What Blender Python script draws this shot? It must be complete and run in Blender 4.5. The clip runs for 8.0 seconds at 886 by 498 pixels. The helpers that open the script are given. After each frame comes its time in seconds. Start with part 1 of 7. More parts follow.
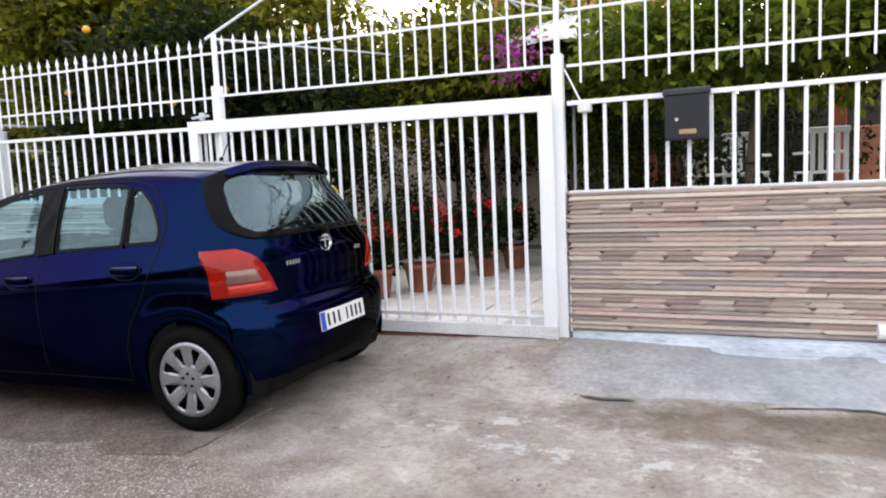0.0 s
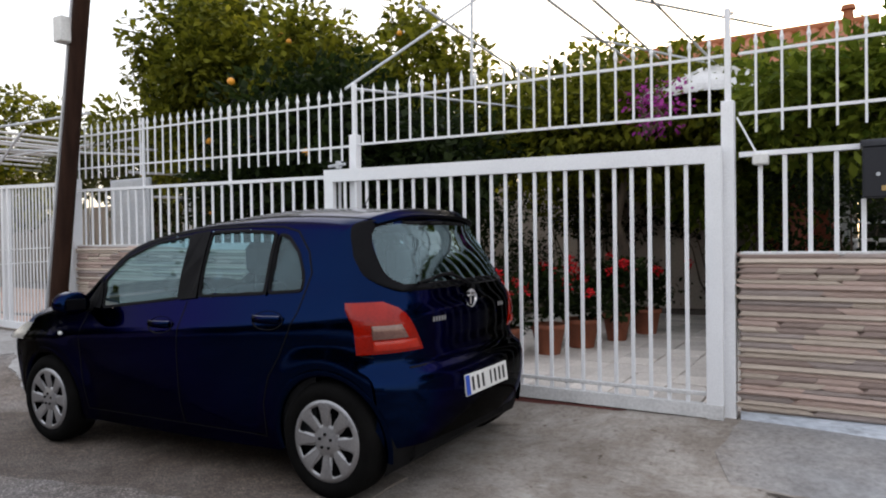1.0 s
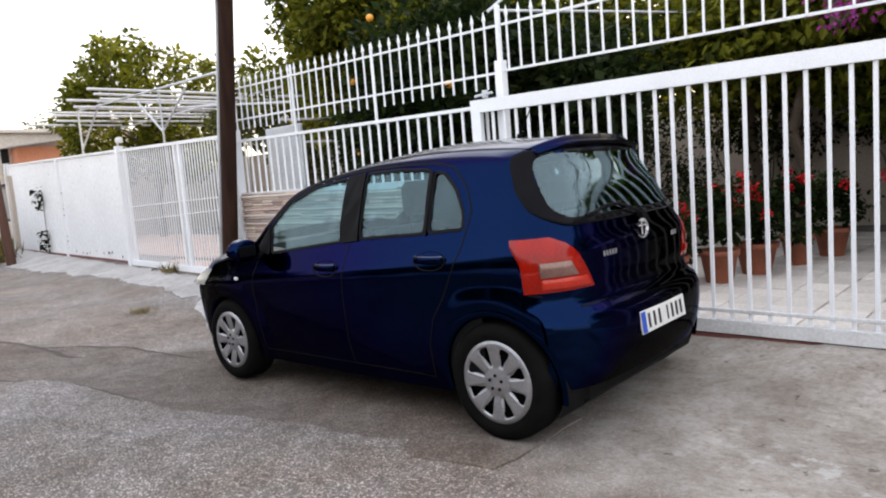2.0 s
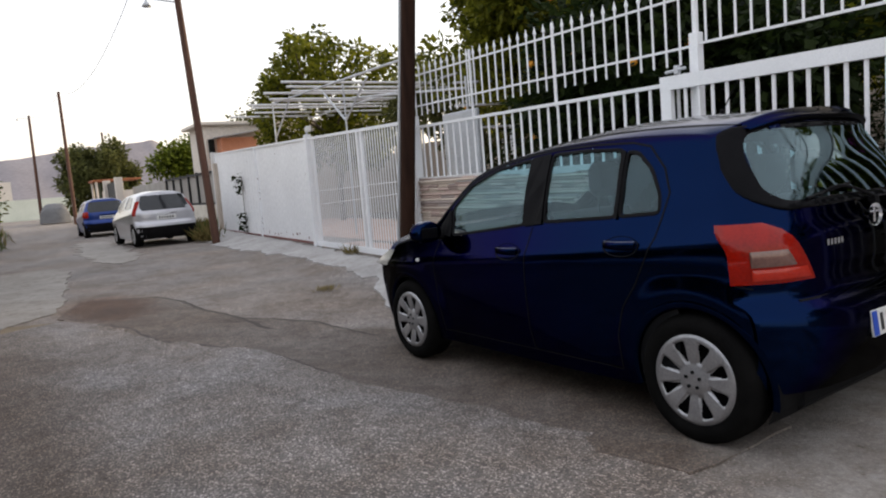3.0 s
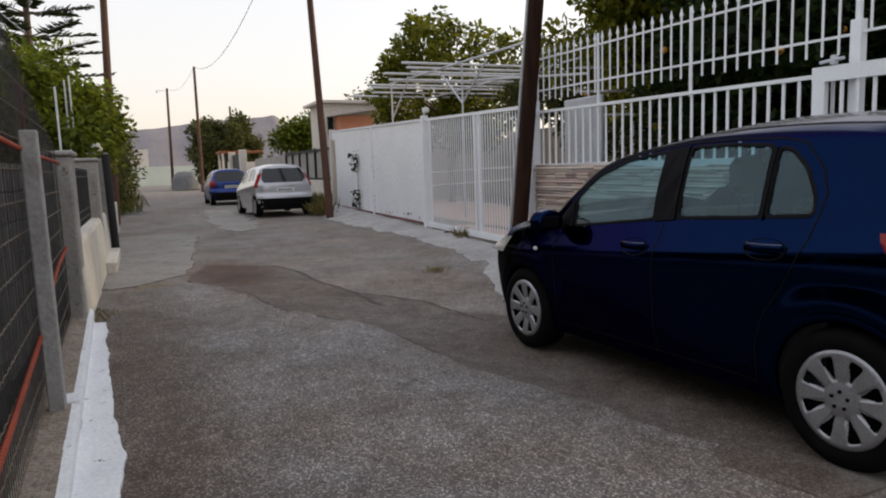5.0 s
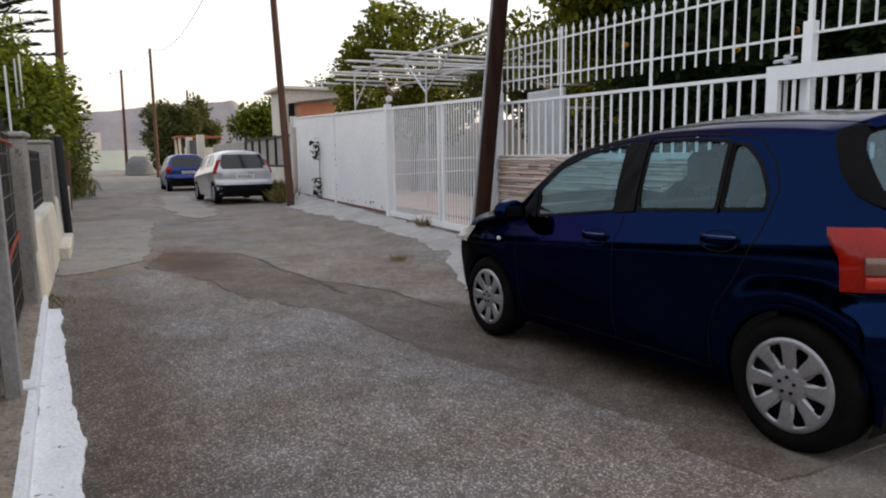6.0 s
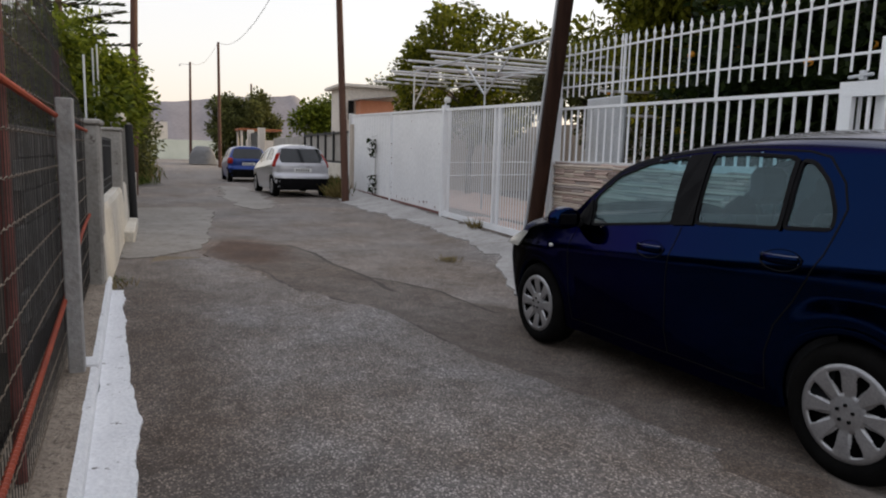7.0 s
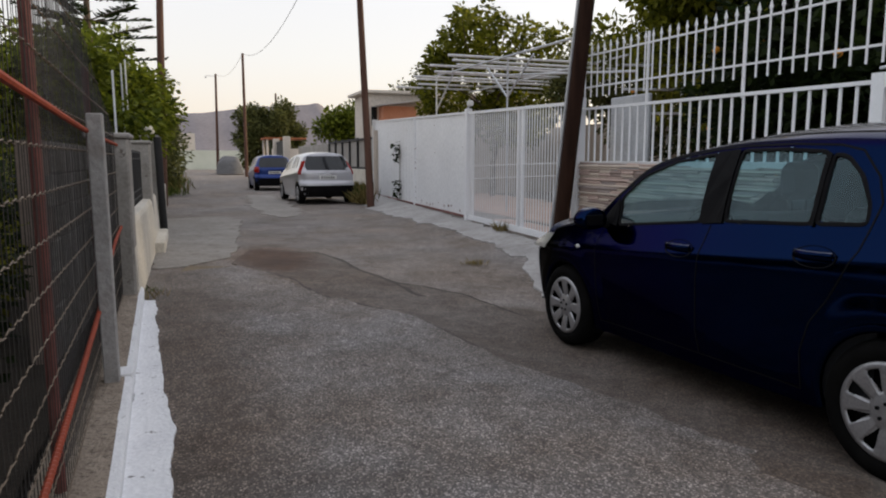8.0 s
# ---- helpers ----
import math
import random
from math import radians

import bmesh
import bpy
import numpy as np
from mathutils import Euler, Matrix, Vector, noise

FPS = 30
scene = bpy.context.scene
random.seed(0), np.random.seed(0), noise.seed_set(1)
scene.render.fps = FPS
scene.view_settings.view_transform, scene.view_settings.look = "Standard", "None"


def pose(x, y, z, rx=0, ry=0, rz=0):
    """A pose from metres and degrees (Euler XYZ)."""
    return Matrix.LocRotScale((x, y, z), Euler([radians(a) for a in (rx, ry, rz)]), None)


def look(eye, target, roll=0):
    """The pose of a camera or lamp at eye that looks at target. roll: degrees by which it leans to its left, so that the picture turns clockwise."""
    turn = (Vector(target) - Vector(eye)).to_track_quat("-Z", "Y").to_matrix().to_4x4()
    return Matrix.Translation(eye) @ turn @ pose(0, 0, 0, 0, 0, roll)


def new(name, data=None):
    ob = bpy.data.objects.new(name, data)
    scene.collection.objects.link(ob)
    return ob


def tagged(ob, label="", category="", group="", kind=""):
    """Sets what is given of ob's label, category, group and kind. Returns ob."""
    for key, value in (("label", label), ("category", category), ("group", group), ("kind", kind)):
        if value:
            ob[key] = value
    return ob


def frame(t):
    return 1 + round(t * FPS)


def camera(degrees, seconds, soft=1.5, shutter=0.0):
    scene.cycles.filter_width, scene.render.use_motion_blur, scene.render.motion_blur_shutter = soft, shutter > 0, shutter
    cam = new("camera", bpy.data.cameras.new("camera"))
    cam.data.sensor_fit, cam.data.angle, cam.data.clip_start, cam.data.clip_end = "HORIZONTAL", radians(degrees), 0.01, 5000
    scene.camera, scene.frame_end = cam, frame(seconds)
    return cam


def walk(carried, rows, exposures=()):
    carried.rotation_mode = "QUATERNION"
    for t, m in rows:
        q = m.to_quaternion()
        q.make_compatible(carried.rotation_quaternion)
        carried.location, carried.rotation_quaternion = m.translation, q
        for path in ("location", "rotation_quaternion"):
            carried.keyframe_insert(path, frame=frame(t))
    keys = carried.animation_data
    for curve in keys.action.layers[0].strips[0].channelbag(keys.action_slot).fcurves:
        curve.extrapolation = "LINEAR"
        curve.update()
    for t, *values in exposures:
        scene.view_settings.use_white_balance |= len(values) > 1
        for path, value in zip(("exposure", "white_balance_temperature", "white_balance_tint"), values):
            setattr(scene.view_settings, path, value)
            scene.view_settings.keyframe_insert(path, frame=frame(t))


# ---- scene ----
cam = camera(66.57, 8.0, 2.0)
PATH = [
    (0, (2.717, -2.737, 1.300), (1.944, -0.904, 1.101), -2.59),
    (0.5, (2.505, -2.796, 1.252), (1.771, -0.939, 1.145), -4.49),
    (1, (2.278, -2.568, 1.292), (1.248, -0.853, 1.266), -0.80),
    (1.2, (2.223, -2.600, 1.301), (1.072, -0.971, 1.152), -2.43),
    (2.3, (2.020, -2.436, 1.312), (0.551, -1.093, 1.111), -4.62),
    (2.5, (1.991, -2.445, 1.311), (0.417, -1.223, 1.139), -4.60),
    (3, (1.915, -2.485, 1.288), (0.244, -1.407, 1.075), -4.64),
    (3.5, (1.840, -2.517, 1.316), (0.111, -1.534, 1.103), -4.67),
    (4, (1.808, -2.537, 1.310), (-0.000, -1.708, 1.103), -4.14),
    (5.3, (1.813, -2.552, 1.282), (0.014, -1.718, 1.022), -0.98),
    (5.5, (1.824, -2.556, 1.270), (0.058, -1.664, 0.978), -1.27),
    (6, (1.836, -2.592, 1.293), (0.076, -1.681, 1.020), -0.79),
    (6.5, (1.835, -2.624, 1.296), (0.041, -1.776, 1.049), -1.01),
    (7, (1.842, -2.606, 1.302), (0.019, -1.829, 1.032), 1.67),
    (7.5, (1.838, -2.606, 1.304), (0.032, -1.800, 1.012), 2.46),
    (8, (1.839, -2.604, 1.306), (-0.014, -1.898, 1.045), 0.07),
]
EXPOSURES = [(0.0, 1.18), (0.5, 0.37), (1.0, 0.4), (1.2, 0.42), (2.3, 1.08), (2.5, 1.03), (3.0, 0.22), (3.5, 0.13), (4.0, -0.23), (5.5, -0.18), (6.0, 0.06), (6.5, -0.13), (7.0, -0.19), (7.5, -0.15), (8.0, -0.27)]
walk(cam, [(t, look(eye, target, roll)) for t, eye, target, roll in PATH], EXPOSURES)

# ---- world and light ----
SUN_AZ, SUN_EL = 7.0, 12.0          # degrees to the left of +y: the low sun stands behind the garden trees
world = bpy.data.worlds.new("evening_sky")
scene.world = world
world.use_nodes = True
wn = world.node_tree
sky = wn.nodes.new("ShaderNodeTexSky")
sky.sky_type = "NISHITA"
sky.sun_disc = False
sky.sun_elevation = radians(SUN_EL)
sky.sun_rotation = radians(-SUN_AZ)
sky.air_density, sky.dust_density, sky.ozone_density = 1.0, 3.0, 1.0
wbg = wn.nodes["Background"]
wn.links.new(sky.outputs[0], wbg.inputs[0])
wbg.inputs[1].default_value = 0.075
# thin even haze over the whole sky
veil = wn.nodes.new("ShaderNodeBackground")
veil.inputs[1].default_value = 1.0
up = wn.nodes.new("ShaderNodeTexCoord")
split = wn.nodes.new("ShaderNodeSeparateXYZ")
wn.links.new(up.outputs["Generated"], split.inputs[0])
tint = wn.nodes.new("ShaderNodeValToRGB")
for e, (at, c) in zip(tint.color_ramp.elements, ((0.0, (1.02, 0.86, 0.72, 1)), (0.4, (0.955, 0.955, 1.02, 1)))):
    e.position, e.color = at, c
tint.color_ramp.elements.new(0.14).color = (0.99, 0.935, 0.9, 1)
wn.links.new(split.outputs["Z"], tint.inputs[0])
wn.links.new(tint.outputs[0], veil.inputs[0])
both = wn.nodes.new("ShaderNodeAddShader")
wn.links.new(wbg.outputs[0], both.inputs[0])
wn.links.new(veil.outputs[0], both.inputs[1])
wn.links.new(both.outputs[0], wn.nodes["World Output"].inputs[0])

sun = new("sun", bpy.data.lights.new("sun", "SUN"))
sun.data.energy, sun.data.angle, sun.data.color = 3.4, radians(8), (1.0, 0.8, 0.52)
sun.matrix_world = look((-60 * math.sin(radians(SUN_AZ)), 60 * math.cos(radians(SUN_AZ)), 60 * math.tan(radians(SUN_EL))), (0, 0, 0))


# ---- materials ----
def shader(name, rough=0.6, metal=0.0):
    m = bpy.data.materials.new(name)
    m.use_nodes = True
    b = m.node_tree.nodes["Principled BSDF"]
    b.inputs["Roughness"].default_value = rough
    b.inputs["Metallic"].default_value = metal
    return m, m.node_tree, b


def add(t, kind, **values):
    n = t.nodes.new("ShaderNode" + kind)
    for key, value in values.items():
        n.inputs[key.replace("_", " ")].default_value = value
    return n


def ramp(t, source, stops):
    r = t.nodes.new("ShaderNodeValToRGB")
    while len(r.color_ramp.elements) < len(stops):
        r.color_ramp.elements.new(0.5)
    for e, (at, c) in zip(r.color_ramp.elements, stops):
        e.position, e.color = at, (*c, 1)
    t.links.new(source, r.inputs[0])
    return r.outputs[0]


def mixed(t, fac, a, b, blend="MIX"):
    n = t.nodes.new("ShaderNodeMix")
    n.data_type, n.blend_type = "RGBA", blend
    for slot, v in ((0, fac), (6, a), (7, b)):
        if isinstance(v, (float, int)):
            n.inputs[slot].default_value = v
        elif isinstance(v, tuple):
            n.inputs[slot].default_value = (*v, 1)
        else:
            t.links.new(v, n.inputs[slot])
    return n.outputs[2]


def coords(t, space="Object", scale=(1, 1, 1)):
    c = t.nodes.new("ShaderNodeTexCoord")
    mp = t.nodes.new("ShaderNodeMapping")
    mp.inputs["Scale"].default_value = scale
    t.links.new(c.outputs[space], mp.inputs[0])
    return mp.outputs[0]


def noisy(t, vec, scale, detail=4.0, rough=0.55):
    n = add(t, "TexNoise", Scale=scale, Detail=detail, Roughness=rough)
    t.links.new(vec, n.inputs["Vector"])
    return n.outputs["Fac"]


def bumped(t, b, height, strength=0.3, distance=0.01):
    n = add(t, "Bump", Strength=strength, Distance=distance)
    t.links.new(height, n.inputs["Height"])
    t.links.new(n.outputs[0], b.inputs["Normal"])


def surface(name, dark, light, rough=0.6, metal=0.0, coarse=1.5, fine=40.0, bump=0.25, depth=0.006, wear=None, wear_at=0.66, wear_soft=0.08, space="Object", scale=(1, 1, 1), pieces=0.0, coat=0.0):
    """A procedural surface: two tones in broad patches, fine grain, optional worn patches of a third tone."""
    m, t, b = shader(name, rough, metal)
    v = coords(t, space, scale)
    broad, grain = noisy(t, v, coarse, 6), noisy(t, v, fine, 3)
    c = ramp(t, broad, [(0.3, dark), (0.7, light)])
    c = mixed(t, 0.25, c, ramp(t, grain, [(0.3, tuple(x * 0.6 for x in dark)), (0.7, tuple(min(1, x * 1.25) for x in light))]))
    if wear:
        w = ramp(t, noisy(t, v, coarse * 4.3, 8, 0.7), [(wear_at, (0, 0, 0)), (min(0.99, wear_at + wear_soft), (1, 1, 1))])
        c = mixed(t, w, c, wear)
    if pieces:
        info = t.nodes.new("ShaderNodeObjectInfo")
        hsv = add(t, "HueSaturation")
        rr = add(t, "MapRange", To_Min=1 - pieces, To_Max=1 + pieces)
        t.links.new(info.outputs["Random"], rr.inputs["Value"])
        t.links.new(rr.outputs[0], hsv.inputs["Value"])
        t.links.new(c, hsv.inputs["Color"])
        c = hsv.outputs[0]
    t.links.new(c, b.inputs["Base Color"])
    if bump:
        bumped(t, b, grain, bump, depth)
    if coat:
        b.inputs["Coat Weight"].default_value = coat
        b.inputs["Coat Roughness"].default_value = 0.04
    return m


def glass(name, tint, gloss_rough=0.02, ior=1.5):
    """Thin pane: clear with a sharp reflection that grows at grazing angles."""
    m = bpy.data.materials.new(name)
    m.use_nodes = True
    t = m.node_tree
    t.nodes.remove(t.nodes["Principled BSDF"])
    out = t.nodes["Material Output"]
    fr = add(t, "Fresnel", IOR=ior)
    gl = add(t, "BsdfGlossy", Roughness=gloss_rough, Color=(0.7, 0.94, 1.0, 1))
    tr = add(t, "BsdfTransparent", Color=(*tint, 1))
    mx = t.nodes.new("ShaderNodeMixShader")
    t.links.new(fr.outputs[0], mx.inputs[0])
    t.links.new(tr.outputs[0], mx.inputs[1])
    t.links.new(gl.outputs[0], mx.inputs[2])
    t.links.new(mx.outputs[0], out.inputs[0])
    return m


def concrete_tone(t, v):
    """Stained beige concrete: broad tones, ragged blotches, worn pale patches, dark specks."""
    c = ramp(t, noisy(t, v, 1.3, 6), [(0.3, (0.213, 0.19, 0.167)), (0.7, (0.372, 0.347, 0.318))])
    c = mixed(t, 0.9, c, ramp(t, noisy(t, v, 3.4, 12, 0.74), [(0.36, (1.25, 1.25, 1.25)), (0.48, (1.0, 0.98, 0.96)), (0.56, (0.82, 0.77, 0.72)), (0.72, (0.58, 0.51, 0.45))]), "MULTIPLY")
    c = mixed(t, 0.9, c, ramp(t, noisy(t, v, 30.0, 6, 0.75), [(0.3, (0.62, 0.6, 0.58)), (0.5, (1, 1, 1)), (0.7, (1.22, 1.22, 1.2))]), "MULTIPLY")
    c = mixed(t, 1.0, c, ramp(t, noisy(t, v, 11.0, 4, 0.6), [(0.66, (1, 1, 1)), (0.7, (0.45, 0.4, 0.35))]), "MULTIPLY")
    worn = ramp(t, noisy(t, v, 5.2, 12, 0.72), [(0.55, (0, 0, 0)), (0.6, (1, 1, 1))])
    return mixed(t, mixed(t, 1.0, worn, masked(t, v, (2.5, 0.5), (1.7, 0.45), 0.9, 0.4, 2.4), "MULTIPLY"), c, (0.41, 0.395, 0.375))


def masked(t, v, centre, reach, wobble, soft, scale=1.6):
    """1 inside an oval of the plan, 0 outside, with a ragged soft edge."""
    mp = t.nodes.new("ShaderNodeMapping")
    mp.vector_type = "TEXTURE"
    mp.inputs["Location"].default_value = (*centre, 0)
    mp.inputs["Scale"].default_value = (*reach, 1)
    t.links.new(v, mp.inputs[0])
    flat = t.nodes.new("ShaderNodeVectorMath")
    flat.operation = "MULTIPLY"
    flat.inputs[1].default_value = (1, 1, 0)
    t.links.new(mp.outputs[0], flat.inputs[0])
    ln = t.nodes.new("ShaderNodeVectorMath")
    ln.operation = "LENGTH"
    t.links.new(flat.outputs[0], ln.inputs[0])
    m = t.nodes.new("ShaderNodeMath")
    m.operation = "MULTIPLY_ADD"
    t.links.new(noisy(t, v, scale, 8, 0.65), m.inputs[0])
    m.inputs[1].default_value = wobble
    t.links.new(ln.outputs["Value"], m.inputs[2])
    mr = add(t, "MapRange", From_Min=1.0 + wobble / 2 - soft, From_Max=1.0 + wobble / 2 + soft, To_Min=1.0, To_Max=0.0)
    t.links.new(m.outputs[0], mr.inputs["Value"])
    return mr.outputs[0]


def yard_tone(t, v, c):
    """Old concrete shows through the lane in front of the gate, with a damp brown patch beside the apron."""
    c = mixed(t, masked(t, v, (3.0, 0.5), (2.7, 1.4), 0.7, 0.26), c, concrete_tone(t, v))
    c = mixed(t, masked(t, v, (1.2, 1.55), (1.9, 0.75), 0.6, 0.3), c, concrete_tone(t, v))
    return mixed(t, masked(t, v, (4.1, 0.86), (2.3, 0.3), 1.3, 0.16, 2.8), c, mixed(t, 0.9, c, (0.5, 0.42, 0.36), "MULTIPLY"))


def asphalt(name, dark, light, speck):
    m, t, b = shader(name, 0.85)
    v = coords(t)
    c = ramp(t, noisy(t, v, 0.6, 6), [(0.3, dark), (0.7, light)])
    # stone chips of the wearing course
    vor = add(t, "TexVoronoi", Scale=135.0)
    t.links.new(v, vor.inputs["Vector"])
    one = t.nodes.new("ShaderNodeSeparateColor")
    t.links.new(vor.outputs["Color"], one.inputs[0])
    chips = ramp(t, one.outputs[0], [(0.0, (0.3, 0.29, 0.28)), (0.35, (0.7, 0.7, 0.7)), (0.8, (1.12, 1.1, 1.07)), (0.94, speck)])
    c = mixed(t, 0.84, c, chips, "MULTIPLY")
    c = mixed(t, 0.7, c, ramp(t, noisy(t, v, 14.0, 6, 0.7), [(0.3, (0.72, 0.71, 0.7)), (0.7, (1.22, 1.22, 1.22))]), "MULTIPLY")
    stain = ramp(t, noisy(t, v, 1.7, 8, 0.65), [(0.42, (1.06, 1.06, 1.06)), (0.72, (0.6, 0.54, 0.48))])
    c = mixed(t, 0.8, c, stain, "MULTIPLY")
    c = mixed(t, 0.75, c, ramp(t, noisy(t, v, 5.5, 12, 0.76), [(0.4, (1.14, 1.14, 1.14)), (0.52, (0.95, 0.93, 0.91)), (0.62, (0.66, 0.61, 0.56))]), "MULTIPLY")
    brown = ramp(t, noisy(t, v, 0.45, 5, 0.6), [(0.4, (1.0, 1.0, 1.02)), (0.62, (1.02, 0.93, 0.85))])
    c = mixed(t, 1.0, c, brown, "MULTIPLY")
    c = mixed(t, masked(t, v, (-7.3, -1.55), (1.3, 0.5), 1.2, 0.4, 2.2), c, mixed(t, 0.9, c, (0.6, 0.38, 0.25), "MULTIPLY"))
    c = mixed(t, masked(t, v, (-1.6, -2.66), (4.6, 0.42), 1.2, 0.5, 2.2), c, mixed(t, 0.9, c, (0.66, 0.57, 0.49), "MULTIPLY"))
    c = yard_tone(t, v, c)
    t.links.new(c, b.inputs["Base Color"])
    h = add(t, "Math")
    t.links.new(vor.outputs["Distance"], h.inputs[0])
    t.links.new(noisy(t, v, 9.0, 5), h.inputs[1])
    bumped(t, b, h.outputs[0], 0.5, 0.008)
    return m


def leafy(name, dark, light, rough=0.55):
    m, t, b = shader(name, rough)
    g = t.nodes.new("ShaderNodeNewGeometry")
    c = ramp(t, g.outputs["Random Per Island"], [(0.0, dark), (0.75, light), (1.0, tuple(min(1, x * 1.2) for x in light))])
    t.links.new(c, b.inputs["Base Color"])
    b.inputs["Specular IOR Level"].default_value = 0.12
    tl = add(t, "BsdfTranslucent")
    t.links.new(c, tl.inputs["Color"])
    mx = t.nodes.new("ShaderNodeMixShader")
    mx.inputs[0].default_value = 0.45
    t.links.new(b.outputs[0], mx.inputs[1])
    t.links.new(tl.outputs[0], mx.inputs[2])
    t.links.new(mx.outputs[0], t.nodes["Material Output"].inputs[0])
    return m


WHITE = surface("white_gloss_paint", (0.75, 0.765, 0.79), (0.86, 0.875, 0.9), 0.38, coarse=2.0, fine=150, bump=0.02, wear=(0.42, 0.36, 0.3), wear_at=0.74)
WHITE_OLD = surface("old_white_paint", (0.5, 0.5, 0.5), (0.72, 0.72, 0.72), 0.5, coarse=3.0, fine=50, bump=0.2, wear=(0.3, 0.24, 0.19), wear_at=0.68)
WHITE_SHEET = surface("white_painted_sheet", (0.76, 0.77, 0.79), (0.86, 0.87, 0.89), 0.42, coarse=0.9, fine=12, bump=0.12, wear=(0.5, 0.45, 0.4), wear_at=0.75)
TUBE = surface("galvanised_tube", (0.42, 0.44, 0.47), (0.6, 0.62, 0.64), 0.45, 0.3, 2.0, 50, 0.1, wear=(0.3, 0.22, 0.16), wear_at=0.72)
LIME = surface("limewashed_plaster", (0.5, 0.46, 0.39), (0.7, 0.66, 0.58), 0.85, coarse=2.2, fine=30, bump=0.5, depth=0.01, wear=(0.42, 0.36, 0.28), wear_at=0.66)
# pillar plaster: shade of the side facing the camera is mixed into this grey
LIME_SHADED = surface("shaded_patchy_plaster", (0.2, 0.185, 0.165), (0.38, 0.36, 0.33), 0.9, coarse=2.2, fine=30, bump=0.5, depth=0.01, wear=(0.12, 0.1, 0.085), wear_at=0.6)
LIME_WHITE = surface("fresh_limewash", (0.74, 0.75, 0.78), (0.86, 0.87, 0.89), 0.85, coarse=4, fine=45, bump=0.6, depth=0.012, wear=(0.16, 0.15, 0.14), wear_at=0.635, wear_soft=0.02)
CONCRETE = surface("weathered_concrete", (0.25, 0.23, 0.205), (0.46, 0.44, 0.41), 0.85, coarse=1.6, fine=30, bump=0.7, depth=0.014, wear=(0.15, 0.125, 0.1), wear_at=0.46, wear_soft=0.3)
CONCRETE_WARM = surface("worn_beige_concrete", (0.19, 0.172, 0.152), (0.31, 0.287, 0.26), 0.85, coarse=1.6, fine=30, bump=0.6, depth=0.012, wear=(0.125, 0.108, 0.092), wear_at=0.5, wear_soft=0.22)
CONCRETE_PALE = surface("pale_concrete", (0.25, 0.24, 0.23), (0.44, 0.43, 0.42), 0.8, coarse=1.6, fine=30, bump=0.6, depth=0.012, wear=(0.2, 0.17, 0.145), wear_at=0.5, wear_soft=0.3)
def apron_concrete():
    m, t, b = shader("bluish_apron_concrete", 0.8)
    v = coords(t)
    c = ramp(t, noisy(t, v, 1.5, 6), [(0.3, (0.255, 0.265, 0.28)), (0.7, (0.375, 0.39, 0.41))])
    c = mixed(t, 0.85, c, ramp(t, noisy(t, v, 4.5, 9, 0.7), [(0.45, (1.06, 1.06, 1.06)), (0.6, (0.8, 0.8, 0.8)), (0.75, (0.5, 0.48, 0.46))]), "MULTIPLY")
    c = mixed(t, masked(t, v, (0.35, 1.5), (1.65, 1.6), 0.9, 0.5), c, concrete_tone(t, v))
    grain = noisy(t, v, 30, 4)
    c = mixed(t, 0.6, c, ramp(t, grain, [(0.3, (0.75, 0.74, 0.73)), (0.65, (1.1, 1.1, 1.1))]), "MULTIPLY")
    t.links.new(c, b.inputs["Base Color"])
    bumped(t, b, grain, 0.6, 0.012)
    return m


APRON = apron_concrete()
KERB_STONE = surface("bare_cement_coping", (0.2, 0.16, 0.125), (0.38, 0.315, 0.25), 0.9, coarse=7, fine=45, bump=1.0, depth=0.02, wear=(0.1, 0.08, 0.065), wear_at=0.56)
ROAD_NEW = asphalt("worn_asphalt", (0.145, 0.137, 0.132), (0.205, 0.195, 0.189), (2.9, 2.85, 2.8))
ROAD_OLD = asphalt("old_asphalt", (0.163, 0.151, 0.142), (0.246, 0.231, 0.219), (2.1, 2.05, 2.0))
ROAD_PATCH = asphalt("dark_brown_asphalt", (0.1, 0.086, 0.076), (0.165, 0.146, 0.131), (2.0, 1.9, 1.8))
CRACK = surface("crack_shadow", (0.035, 0.029, 0.025), (0.075, 0.063, 0.053), 0.95, coarse=6, fine=60, bump=0.3)
# soil tone several times darker than the dry earth below
SOIL = surface("very_dark_soil", (0.018, 0.014, 0.01), (0.05, 0.038, 0.027), 0.95, coarse=3, fine=40, bump=0.7, depth=0.02)
EARTH = surface("dry_earth", (0.12, 0.09, 0.06), (0.22, 0.17, 0.11), 0.95, coarse=3, fine=40, bump=0.7, depth=0.02)
RUST_RAIL = surface("rust_red_primer", (0.2, 0.03, 0.012), (0.36, 0.06, 0.022), 0.7, coarse=6, fine=60, bump=0.4)
RUST_DARK = surface("dark_rusted_steel", (0.1, 0.035, 0.03), (0.2, 0.06, 0.05), 0.75, coarse=6, fine=60, bump=0.4)
WIRE = surface("weathered_wire", (0.022, 0.02, 0.018), (0.05, 0.045, 0.04), 0.7, 0.2, 3, 80, 0.1)
WIRE_TAN = surface("rusty_tan_wire", (0.1, 0.07, 0.045), (0.22, 0.17, 0.12), 0.65, 0.3, 9, 80, 0.1)
TIMBER = surface("creosoted_pole_timber", (0.016, 0.008, 0.006), (0.046, 0.023, 0.015), 0.85, coarse=1.2, fine=60, bump=0.7, depth=0.01, scale=(9, 9, 0.5))
TIMBER_BROWN = surface("weathered_brown_pole_timber", (0.05, 0.022, 0.014), (0.12, 0.056, 0.036), 0.85, coarse=1.2, fine=60, bump=0.7, depth=0.01, scale=(9, 9, 0.5))
TIMBER.node_tree.nodes["Principled BSDF"].inputs["Specular IOR Level"].default_value = 0.1
